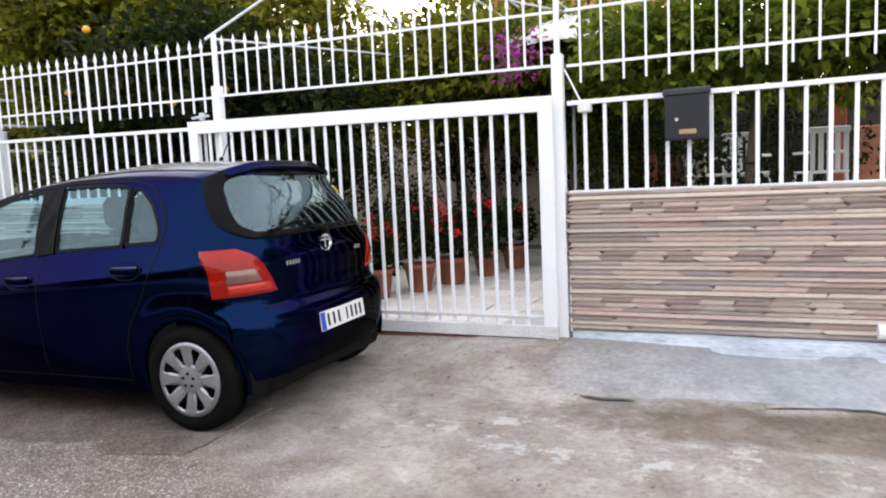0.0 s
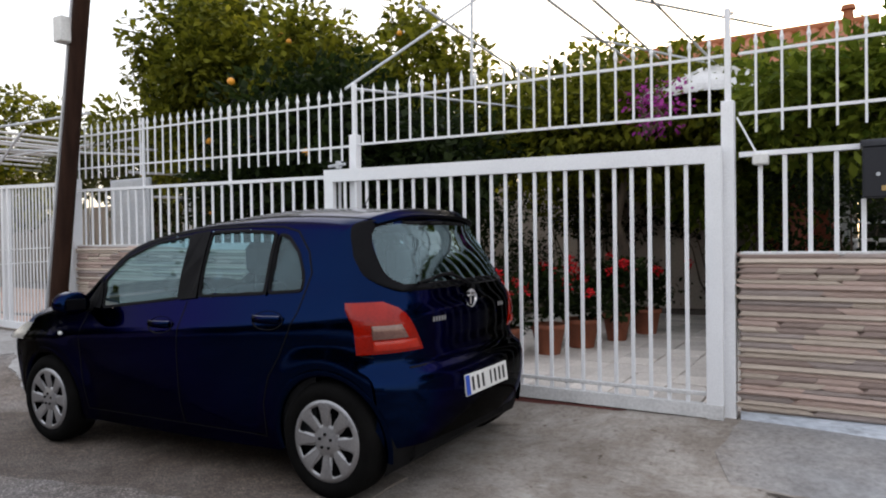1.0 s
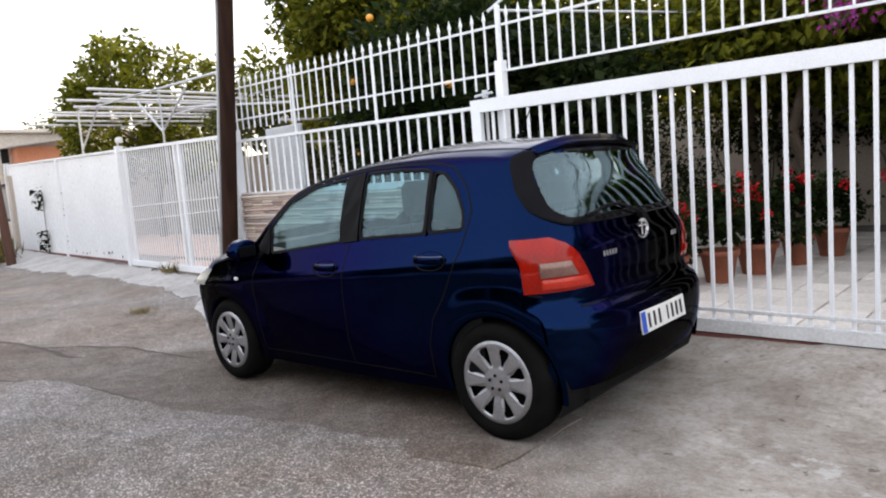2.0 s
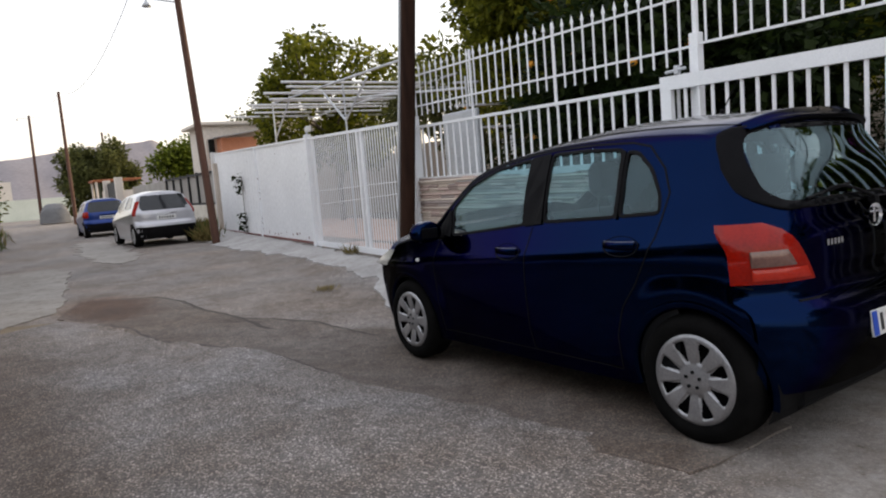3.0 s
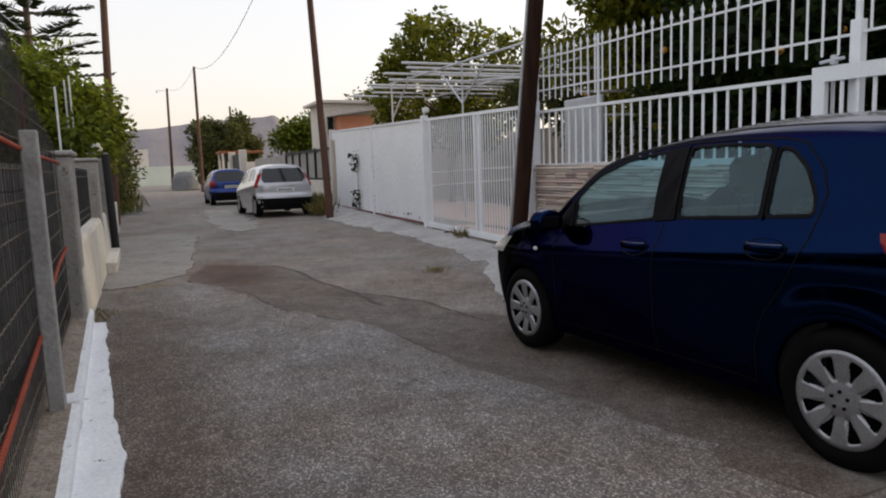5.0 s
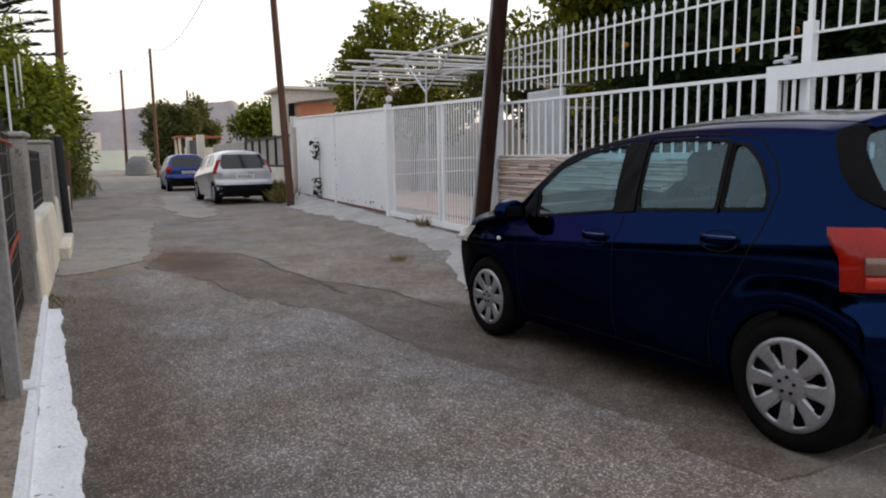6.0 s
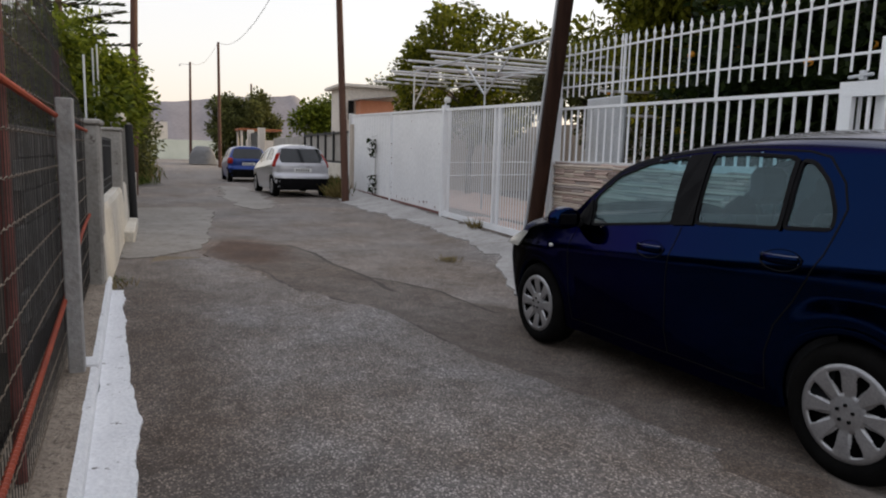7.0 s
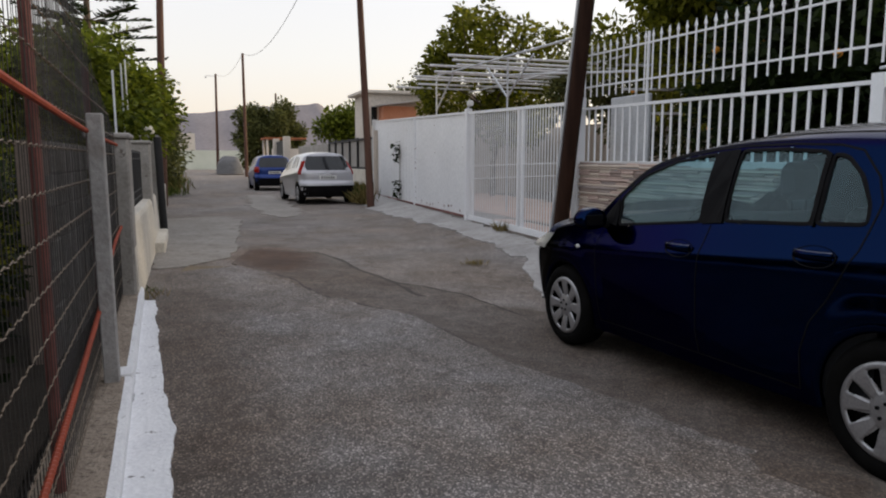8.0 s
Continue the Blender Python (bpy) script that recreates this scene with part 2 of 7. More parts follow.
BLACK_METAL = surface("black_painted_metal", (0.006, 0.006, 0.007), (0.014, 0.014, 0.015), 0.7, coarse=3, fine=50, bump=0.15)
def netting(name, dark, light, gaps):
    """Woven net: fine threads with open gaps between them, thinner in worn streaks."""
    m, t, b = shader(name, 0.9)
    v = coords(t, "Object", (1, 1, 1))
    streak = noisy(t, coords(t, "Object", (6, 6, 0.7)), 2.0, 6, 0.6)
    t.links.new(ramp(t, streak, [(0.3, dark), (0.7, light)]), b.inputs["Base Color"])
    b.inputs["Specular IOR Level"].default_value = 0.1
    hole = add(t, "MapRange", From_Min=0.35, From_Max=0.7, To_Min=gaps * 0.7, To_Max=min(0.95, gaps * 1.4))
    t.links.new(noisy(t, v, 2.6, 5, 0.6), hole.inputs["Value"])
    clear = t.nodes.new("ShaderNodeBsdfTransparent")
    mx = t.nodes.new("ShaderNodeMixShader")
    t.links.new(hole.outputs[0], mx.inputs[0])
    t.links.new(b.outputs[0], mx.inputs[1])
    t.links.new(clear.outputs[0], mx.inputs[2])
    t.links.new(mx.outputs[0], t.nodes["Material Output"].inputs[0])
    return m


SCREEN = netting("grey_shade_netting", (0.04, 0.041, 0.046), (0.085, 0.087, 0.094), 0.45)
PLASTIC_BOX = surface("pale_junction_box", (0.6, 0.6, 0.58), (0.72, 0.72, 0.7), 0.5, coarse=4, fine=40, bump=0.05)
MAIL = surface("navy_mailbox_enamel", (0.004, 0.005, 0.009), (0.008, 0.009, 0.015), 0.65, coarse=4, fine=60, bump=0.08)
BRASS = surface("brass_plate", (0.35, 0.24, 0.1), (0.5, 0.36, 0.16), 0.4, 0.8, 6, 60, 0.1)
STONES = [surface("ledge_stone_" + w, d, l, 0.8, coarse=7, fine=60, bump=0.6, depth=0.008, scale=(0.3, 1, 2.6), pieces=0.12) for w, d, l in (
    ("cream", (0.39, 0.318, 0.26), (0.51, 0.43, 0.36)), ("pink", (0.38, 0.275, 0.235), (0.49, 0.375, 0.325)),
    ("grey", (0.27, 0.222, 0.203), (0.37, 0.312, 0.288)), ("brown", (0.23, 0.17, 0.147), (0.32, 0.247, 0.215)))]
PLINTH = surface("bluish_limewash", (0.36, 0.4, 0.46), (0.62, 0.66, 0.71), 0.85, coarse=3.5, fine=40, bump=0.6, depth=0.012, wear=(0.24, 0.25, 0.27), wear_at=0.5, wear_soft=0.25, scale=(0.45, 1, 2))
GROUT = surface("brown_mortar", (0.23, 0.18, 0.155), (0.31, 0.25, 0.215), 0.95, coarse=6, fine=60, bump=0.4)
PATIO = surface("garden_tile", (0.58, 0.53, 0.48), (0.76, 0.71, 0.66), 0.6, coarse=3, fine=40, bump=0.2, pieces=0.16)
PATIO_RED = surface("terracotta_paving", (0.56, 0.38, 0.31), (0.72, 0.52, 0.44), 0.7, coarse=3, fine=40, bump=0.3, pieces=0.12)


# ---- helpers for meshes ----
def mesh_of(name, bm, material, smooth=False):
    me = bpy.data.meshes.new(name)
    bm.to_mesh(me)
    bm.free()
    for mt in material if isinstance(material, (list, tuple)) else [material]:
        me.materials.append(mt)
    if smooth:
        me.shade_smooth()
    return me


def part(name, bm, material, parent=None, label="", smooth=False, at=None):
    """One mesh object from a bmesh (or a shared mesh), under a thing or a part."""
    me = bm if isinstance(bm, bpy.types.Mesh) else mesh_of(name, bm, material, smooth)
    ob = new(name, me)
    if parent:
        ob.parent = parent
    if at is not None:
        ob.matrix_basis = at if isinstance(at, Matrix) else Matrix.Translation(at)
    return tagged(ob, label)


def thing(name, label, category, at=(0, 0, 0), group="", kind=""):
    ob = new(name)
    ob.empty_display_size = 0.2
    ob.matrix_basis = at if isinstance(at, Matrix) else Matrix.Translation(at)
    return tagged(ob, label, category, group, kind)


def box(bm, x0, x1, y0, y1, z0, z1, bevel=0.0, turn=None):
    r = bmesh.ops.create_cube(bm, size=1.0)
    m = Matrix.Translation(((x0 + x1) / 2, (y0 + y1) / 2, (z0 + z1) / 2)) @ Matrix.Diagonal((x1 - x0, y1 - y0, z1 - z0, 1))
    bmesh.ops.transform(bm, matrix=(turn or Matrix()) @ m, verts=r["verts"])
    if bevel:
        es = list({e for v in r["verts"] for e in v.link_edges})
        bmesh.ops.bevel(bm, geom=es, offset=bevel, segments=1, affect="EDGES")
    return bm


def rod(bm, a, b, r0, r1=None, n=8, caps=True):
    """A tapered round bar from a to b."""
    a, b = Vector(a), Vector(b)
    d = b - a
    m = Matrix.Translation((a + b) / 2) @ d.to_track_quat("Z", "Y").to_matrix().to_4x4()
    bmesh.ops.create_cone(bm, cap_ends=caps, segments=n, radius1=r0, radius2=r0 if r1 is None else r1, depth=d.length, matrix=m)
    return bm


def sheet(bm, rows, closed=False):
    """Quads over a grid of points; returns the grid of vertices."""
    grid = [[bm.verts.new(p) for p in row] for row in rows]
    for a, b in zip(grid, grid[1:]):
        n = len(a)
        for i in range(n if closed else n - 1):
            j = (i + 1) % n
            bm.faces.new((a[i], a[j], b[j], b[i]))
    return grid


def smooth_lerp(points, x):
    """Smooth curve through (x, value) pairs in rising order of x."""
    if x <= points[0][0]:
        return points[0][1]
    for k in range(len(points) - 1):
        (x0, v0), (x1, v1) = points[k], points[k + 1]
        if x <= x1:
            xa, va = points[k - 1] if k else (x0 - (x1 - x0), v0 - (v1 - v0))
            xb, vb = points[k + 2] if k + 2 < len(points) else (x1 + (x1 - x0), v1 + (v1 - v0))
            m0, m1 = (v1 - va) / (x1 - xa), (vb - v0) / (xb - x0)
            h = x1 - x0
            s = (x - x0) / h
            return (2 * s**3 - 3 * s**2 + 1) * v0 + (s**3 - 2 * s**2 + s) * h * m0 + (3 * s**2 - 2 * s**3) * v1 + (s**3 - s**2) * h * m1
    return points[-1][1]


def step(a, b, x):
    s = min(1.0, max(0.0, (x - a) / (b - a)))
    return s * s * (3 - 2 * s)


def bare():
    return bmesh.new()


# ---- ground and road ----
FENCE_Y = 2.075


def verge(x):
    """y of the garden boundary on the fence side: straight by the house gate, then leaning away."""
    return FENCE_Y if x > -5.7 else FENCE_Y + 0.1 * (-5.7 - x)


def kerb_y(x):
    """y of the kerb face on the other side of the lane."""
    return -2.9 + 0.03 * (x + 1.5) if x > -6 else -3.035


def ground_z(x, y):
    """Height of the lane: it climbs to the fence, and sags under the parked car."""
    wide = 1.05 - 0.72 * step(0.9, 0.35, x) * step(-4.2, -3.4, x)
    up = 0.132 * step(verge(x) - wide, verge(x) - 0.1, y)
    dip = -0.078 * step(1.3, -2.6, x) * step(-6.5, -3.2, x) * step(-1.0, -0.3, y)
    return up * step(-70, -45, x) + dip


def ground_sheet():
    xs = [-1500, -600, -250, -120] + [-95 + 2.5 * i for i in range(26)] + [-30 + 0.5 * i for i in range(76)] + [9, 12, 20, 50, 150, 500, 1500]
    ys = [-1500, -500, -150, -50, -20, -10, -6] + [-4 + 0.25 * i for i in range(45)] + [7.6, 8.5, 10, 15, 30, 80, 250, 600, 1500]
    bm = bare()
    sheet(bm, [[(x, y, ground_z(x, y) + (0.006 * noise.noise((x * 0.9, y * 0.9, 0)) if abs(x) < 40 and abs(y) < 3.0 else 0)) for x in xs] for y in ys])
    bmesh.ops.reverse_faces(bm, faces=bm.faces[:]) if bm.faces[:][0].normal.z < 0 else None
    ob = part("ground", bm, ROAD_OLD)
    return tagged(ob, "old grey-brown asphalt lane with stains and cracks", "road", kind="structure")


ground = ground_sheet()


def edge_line(a, b, n, wobble, seed):
    """Points from a to b with an uneven, broken outline."""
    out = []
    for i in range(n):
        s = i / n
        x, y = a[0] + (b[0] - a[0]) * s, a[1] + (b[1] - a[1]) * s
        k = noise.noise((x * 2.3 + seed, y * 2.3, seed)) + 0.5 * noise.noise((x * 7 + seed, y * 7, seed)) + 0.25 * noise.noise((x * 19, y * 19, seed))
        d = Vector((-(b[1] - a[1]), b[0] - a[0])).normalized() * k * wobble
        out.append((x + d.x, y + d.y))
    return out


def layer(name, corners, wobble, thick, material, label, category, seed=1, per_metre=7, fade=0.0):
    """A thin layer laid over the ground inside an uneven outline, with a real edge."""
    line = []
    for a, b in zip(corners, corners[1:] + corners[:1]):
        line += edge_line(a, b, max(2, int(math.dist(a, b) * per_metre)), wobble, seed)
    bm = bare()
    top = [bm.verts.new((x, y, 0)) for x, y in line]
    bm.faces.new(top)
    bmesh.ops.triangulate(bm, faces=bm.faces[:])
    # cut into strips so that the layer can follow the rise of the verge
    for axis in (0, 1):
        lo, hi = min(p[axis] for p in line), max(p[axis] for p in line)
        k = math.floor(lo) + 0.25
        while k < hi and k < 6:
            if k > lo and k > -32:
                co = [0, 0, 0]
                co[axis] = k
                no = [0, 0, 0]
                no[axis] = 1
                bmesh.ops.bisect_plane(bm, geom=bm.verts[:] + bm.edges[:] + bm.faces[:], plane_co=co, plane_no=no)
            k += 0.25 if axis else 1.0
    bmesh.ops.recalc_face_normals(bm, faces=bm.faces[:])
    if sum(f.normal.z for f in bm.faces) < 0:
        bmesh.ops.reverse_faces(bm, faces=bm.faces[:])
    for v in bm.verts:
        v.co.z = ground_z(v.co.x, v.co.y) + min(thick, 0.019) * (1 - fade * step(-1.6, 0.2, v.co.x)) + max(0.0, thick - 0.019) + 0.007 - 0.005 * fade * step(-1.6, 0.2, v.co.x)
    ex = bmesh.ops.extrude_edge_only(bm, edges=[e for e in bm.edges if e.is_boundary])
    for v in ex["geom"]:
        if isinstance(v, bmesh.types.BMVert):
            v.co.z -= thick + 0.02
    return tagged(part(name, bm, material), label, category, kind="structure")


layer("road_overlay", [(9, -2.75), (-1.4, -2.86), (-4.8, -3.0), (-5.8, -2.97), (-6.45, -2.63), (-6.7, -2.05), (-5.7, -1.64), (-4.6, -1.46), (-3.8, -1.11), (-3.35, -0.85), (-2.64, -0.74), (-1.95, -0.68), (-1.5, -0.42), (-0.2, -0.2), (0.4, -0.3), (1.5, -0.75), (3, -1.2), (9, -1.4)], 0.09, 0.019, ROAD_NEW, "worn grey asphalt overlay with a broken edge", "road", 3, 12, 0.85)
layer("road_patch", [(-8.3, -1.75), (-7.0, -2.1), (-5.8, -1.75), (-4.7, -1.55), (-3.9, -1.25), (-3.3, -1.0), (-2.6, -0.85), (-1.0, -0.5), (0.2, -0.25), (0.2, 0.5), (-2.2, 1.0), (-3.4, 0.5), (-3.85, 0.06), (-4.31, 0.02), (-4.8, -0.23), (-5.09, -0.52), (-5.88, -0.7), (-6.87, -0.75), (-7.63, -0.91), (-7.98, -1.34)], 0.05, 0.004, ROAD_PATCH, "dark brown patched asphalt between cracks", "road", 17)
layer("road_dust", [(-6.9, -2.6), (-5.2, -2.92), (-4.9, -2.6), (-5.6, -2.2), (-6.7, -2.1)], 0.12, 0.017, EARTH, "thin brown silt washed onto the lane", "road", 23)


def crack(points, wide, seed, up=0.0135, label="dark open crack across the old asphalt"):
    """A crack: a thin dark ribbon with uneven sides that follows a broken line."""
    bm = bare()
    fine = []
    for a, b in zip(points, points[1:]):
        fine += edge_line(a, b, max(3, int(math.dist(a, b) * 14)), 0.05, seed)
    rows = []
    for k, (x, y) in enumerate(fine):
        x1, y1 = fine[min(k + 1, len(fine) - 1)]
        x0, y0 = fine[max(k - 1, 0)]
        d = Vector((x1 - x0, y1 - y0)).normalized()
        w = wide * (0.5 + 0.8 * abs(noise.noise((x * 3, y * 3, seed)))) * (0.3 if k in (0, len(fine) - 1) else 1)
        z = ground_z(x, y) + up
        rows.append([(x - d.y * w, y + d.x * w, z), (x + d.y * w, y - d.x * w, z)])
    sheet(bm, rows)
    return tagged(part("road_crack", bm, CRACK), label, "crack", kind="structure")


crack([(-8.1, -1.62), (-7.98, -1.34), (-7.63, -0.91), (-6.87, -0.75), (-5.88, -0.7), (-5.09, -0.52), (-4.6, -0.5), (-3.9, -0.34)], 0.034, 31)
crack([(-5.09, -0.52), (-4.8, -0.23), (-4.31, 0.02), (-3.85, 0.06), (-3.3, 0.2)], 0.024, 33)
crack([(1.92, 1.1), (2.1, 1.07), (2.3, 1.07)], 0.026, 37, 0.0125, "dark crumbling edge of the concrete apron")
crack([(2.9, 1.15), (3.4, 1.19), (4.6, 1.2)], 0.012, 39, 0.0125, "dark crumbling edge of the concrete apron")
layer("concrete_pad", [(-6.84, -3.03), (-6.92, -2.63), (-7.2, -2.29), (-7.95, -2.01), (-9.5, -1.85), (-11.3, -1.67), (-13.2, -1.5), (-14.3, -1.7), (-14.3, -3.03), (-10.5, -3.03)], 0.1, 0.008, CONCRETE_WARM, "pale worn concrete strip on the lane edge", "pavement", 5, 14)
layer("road_dust", [(-13.6, -0.45), (-15, 0.05), (-19, 0.3), (-24, 0.4), (-24, -0.5), (-18, -0.9), (-14.5, -0.8)], 0.3, 0.005, CONCRETE_WARM, "pale dusty worn patch on the lane", "road", 27, 6)
crack([(-13.8, -1.4), (-12.4, -0.9), (-10.8, -0.7), (-9.2, -0.2)], 0.008, 43)
crack([(-6.4, -1.85), (-5.7, -1.6), (-4.6, -1.43), (-3.8, -1.08), (-3.35, -0.83), (-2.64, -0.72), (-1.95, -0.66)], 0.02, 45, 0.0125, "dark broken edge of the asphalt overlay")
layer("concrete_apron", [(1.62, 1.5), (1.75, 1.15), (2.2, 1.08), (3.4, 1.2), (9, 1.2), (9, 2.02), (1.7, 2.02)], 0.05, -0.004, APRON, "pale bluish concrete apron along the tiled wall", "pavement", 8)
layer("concrete_verge", [(-3.5, 1.2), (-4.06, 0.65), (-4.5, 0.92), (-5.74, 1.41), (-7.43, 1.62), (-9.3, 1.81), (-12.2, 1.9), (-15.8, 1.95), (-17.3, 2.3), (-21.5, 3.3), (-21.5, 3.62), (-13, 2.78), (-5.8, 2.05), (-3.5, 2.0)], 0.15, 0.012, CONCRETE_PALE, "whitish concrete strip at the foot of the gates", "pavement", 14, 12)


# ---- walls, posts and fence of the house with the garden ----
def lift(x):
    """The fence climbs a little towards the far end of the lane."""
    return 0.018 * max(0.0, 1.7 - x)


# courses of the facing from the bottom up: height, how far proud, piece lengths, choice of stones
COURSES = (
    (0.032, 0.026, (0.4, 0.6, 0.8), (2, 0, 2, 1)), (0.028, 0.036, (1.2, 1.6), (0, 0, 1)), (0.040, 0.018, (0.3, 0.45, 0.6), (2, 1, 2, 1)),
    (0.030, 0.036, (1.0, 1.4), (0, 1, 0)), (0.030, 0.020, (0.35, 0.55), (2, 0, 1, 2)), (0.036, 0.026, (0.21, 0.22), (3, 0, 3, 1)), (0.036, 0.028, (0.21, 0.22), (0, 3, 1, 3)),
    (0.026, 0.022, (0.5, 0.8), (1, 1, 0)), (0.032, 0.038, (1.2, 1.6), (0, 0)), (0.040, 0.018, (0.25, 0.4, 0.55), (2, 1, 1, 3)))


def stone_wall(name, x0, x1, z0, z1, near0, near1):
    """Garden wall faced with rounded ledge stones in uneven courses; the nearest stones are parts of their own."""
    bm = bare()
    box(bm, x0, x1, FENCE_Y - 0.02, FENCE_Y + 0.16, -0.1, z1 - 0.012)
    wall = tagged(part(name, bm, GROUT), "low wall faced with cream and brown ledge stones", "wall", kind="structure")
    rnd = random.Random(name)
    kinds = {}
    rest = [bare() for _ in STONES]
    z, row, pick = z0, 0, 0
    while z < z1 - 0.015:
        h, deep0, lengths, stones = COURSES[row % len(COURSES)]
        h = min(h, z1 - z)
        x, turn = x0, rnd.randrange(len(stones))
        while x < x1 - 0.01:
            ln = min(rnd.choice(lengths), x1 - x)
            if x1 - x - ln < 0.06:
                ln = x1 - x
            mat = stones[turn % len(stones)]
            turn += 1 if rnd.random() < 0.85 else 2
            deep = deep0 + rnd.choice((-0.004, 0.0, 0.004))
            shape = rnd.randrange(4)
            key = (round(ln, 3), round(h, 3), round(deep, 3), mat, shape)
            if near0 <= x and x + ln <= near1 and pick < 300:
                if key not in kinds:
                    b2 = bare()
                    ledge(b2, 0, ln, h, deep, 0, 0, shape)
                    kinds[key] = mesh_of("stone", b2, STONES[mat])
                part("stone", kinds[key], None, wall, at=(x, FENCE_Y - 0.02, z + lift(x) * 0.8))
                pick += 1
            else:
                ledge(rest[mat], x, ln, h, deep, FENCE_Y - 0.02, z + lift(x) * 0.8, shape)
            x += ln
        z += h
        row += 1
    for mat, b2 in zip(STONES, rest):
        tagged(part("stones", b2, mat, wall), kind="stuff")
    cap = bare()
    box(cap, x0, x1, FENCE_Y - 0.035, FENCE_Y + 0.17, z1 - 0.012 + lift(x0) * 0.4, z1 + 0.006 + lift(x0) * 0.8, 0.004)
    part("coping", cap, WHITE_OLD, wall, "thin whitewashed coping")
    foot = bare()
    xs = [x0 + (x1 - x0) * k / 40 for k in range(41)]
    sheet(foot, [[(x, FENCE_Y - dy * (1 + 0.25 * noise.noise((x * 2.3, 4, 2))) * (0.25 + 0.75 * step(x0, x0 + 0.9, x)), q + 0.006 * noise.noise((x * 2.2, dy * 30, 7))) for x in xs] for dy, q in ((0.36, 0.1), (0.25, 0.122), (0.13, 0.132), (0.09, z0 - 0.018), (0.02, z0 - 0.006))])
    bmesh.ops.recalc_face_normals(foot, faces=foot.faces[:])
    part("plinth", foot, PLINTH, wall, "whitewashed plinth with bluish stains")
    return wall


def ledge(bm, x, ln, h, deep, y=0.0, z=0.0, shape=0):
    """One ledge stone: undercut below, proud at the nose, sloping back above, with slanted ends and a wavy line."""
    g = 0.0006
    n = max(2, min(5, int(ln / 0.12)))
    slant = (0.012, 0.028, -0.028, -0.014)[shape]
    rows = []
    for i in range(n + 1):
        s = i / n
        p = x + g + (ln - 2 * g) * s
        w = 0.006 * noise.noise((s * 2.4 + shape * 7.1, ln * 31, h * 97))
        d = deep * (1 + 0.3 * noise.noise((s * 2.1, shape * 3.3, deep * 211)))
        e = slant if i in (0, n) else 0.0
        rows.append([(p - e, y + 0.012, z + g), (p - e, y - d * 0.72, z + g), (p, y - d, z + h * 0.36 + w), (p + e * 0.6, y - d * 0.9, z + h * 0.62 + w), (p + e, y - d * 0.62, z + h - g), (p + e, y + 0.012, z + h - g)])
    v = sheet(bm, rows)
    bm.faces.new(v[0])
    bm.faces.new(v[-1][::-1])


bar_bm = bare()
box(bar_bm, -0.013, 0.013, -0.008, 0.008, 0, 1, 0.003)
BAR = mesh_of("bar", bar_bm, WHITE)
spear_bm = bare()
box(spear_bm, -0.007, 0.007, -0.006, 0.006, 0, 0.55)
bmesh.ops.create_cone(spear_bm, cap_ends=True, segments=4, radius1=0.017, radius2=0.001, depth=0.07, matrix=Matrix.Translation((0, 0, 0.6)) @ pose(0, 0, 0, 0, 0, 45))
bmesh.ops.create_cone(spear_bm, cap_ends=True, segments=4, radius1=0.008, radius2=0.017, depth=0.025, matrix=Matrix.Translation((0, 0, 0.553)) @ pose(0, 0, 0, 0, 0, 45))
SPEAR = mesh_of("spike", spear_bm, WHITE)
short_bm = bare()
box(short_bm, -0.007, 0.007, -0.006, 0.006, 0.125, 0.55)
bmesh.ops.create_cone(short_bm, cap_ends=True, segments=4, radius1=0.017, radius2=0.001, depth=0.07, matrix=Matrix.Translation((0, 0, 0.6)) @ pose(0, 0, 0, 0, 0, 45))
bmesh.ops.create_cone(short_bm, cap_ends=True, segments=4, radius1=0.008, radius2=0.017, depth=0.025, matrix=Matrix.Translation((0, 0, 0.553)) @ pose(0, 0, 0, 0, 0, 45))
SPEAR_SHORT = mesh_of("spike", short_bm, WHITE)


def rail(x0, x1, z, h, d, parent, y=FENCE_Y, name="rail", mat=WHITE):
    bm = bare()
    vs = []
    for x in (x0, x1):
        dz = lift(x)
        vs.append([bm.verts.new((x, y + a * d, z + dz + b * h)) for a, b in ((-0.5, -0.5), (0.5, -0.5), (0.5, 0.5), (-0.5, 0.5))])
    for i in range(4):
        j = (i + 1) % 4
        bm.faces.new((vs[0][i], vs[0][j], vs[1][j], vs[1][i]))
    bm.faces.new(vs[0])
    bm.faces.new(vs[1][::-1])
    bmesh.ops.recalc_face_normals(bm, faces=bm.faces[:])
    return part(name, bm, mat, parent)


def railing(x0, x1, step_x, z0, z1, label, skip=()):
    """White steel railing on the wall: a flat top rail and upright bars."""
    t = thing("railing", label, "railing", group="white railings on the garden wall")
    rail(x0, x1, z1 - 0.014, 0.03, 0.045, t, name="top_rail")
    n = int((x1 - x0) / step_x)
    for i in range(n + 1):
        x = x0 + 0.12 + i * step_x
        if x > x1 - 0.03:
            break
        low, high = z0 + 0.8 * lift(x), z1 - 0.025 + lift(x)
        if any(a < x < b for a, b in skip):
            high = 1.5
        part("bar", BAR, None, t, at=Matrix.Translation((x, FENCE_Y, low)) @ Matrix.Diagonal((1, 1, high - low, 1)))
    return t


def spikes(x0, x1, step_x, low, high, hang, label, off=0.06):
    """Spiked panel above the railing or the gate: two rails and a row of spear-tipped bars."""
    t = thing("spiked_panel", label, "fence", group="spiked fence panels")
    rail(x0, x1, low, 0.018, 0.018, t, name="lower_rail")
    rail(x0, x1, high, 0.018, 0.018, t, name="upper_rail")
    x = x0 + off
    while x < x1 - 0.02:
        part("spike", SPEAR if hang else SPEAR_SHORT, None, t, at=(x, FENCE_Y - 0.012, low - 0.125 + lift(x)))
        x += step_x
    return t


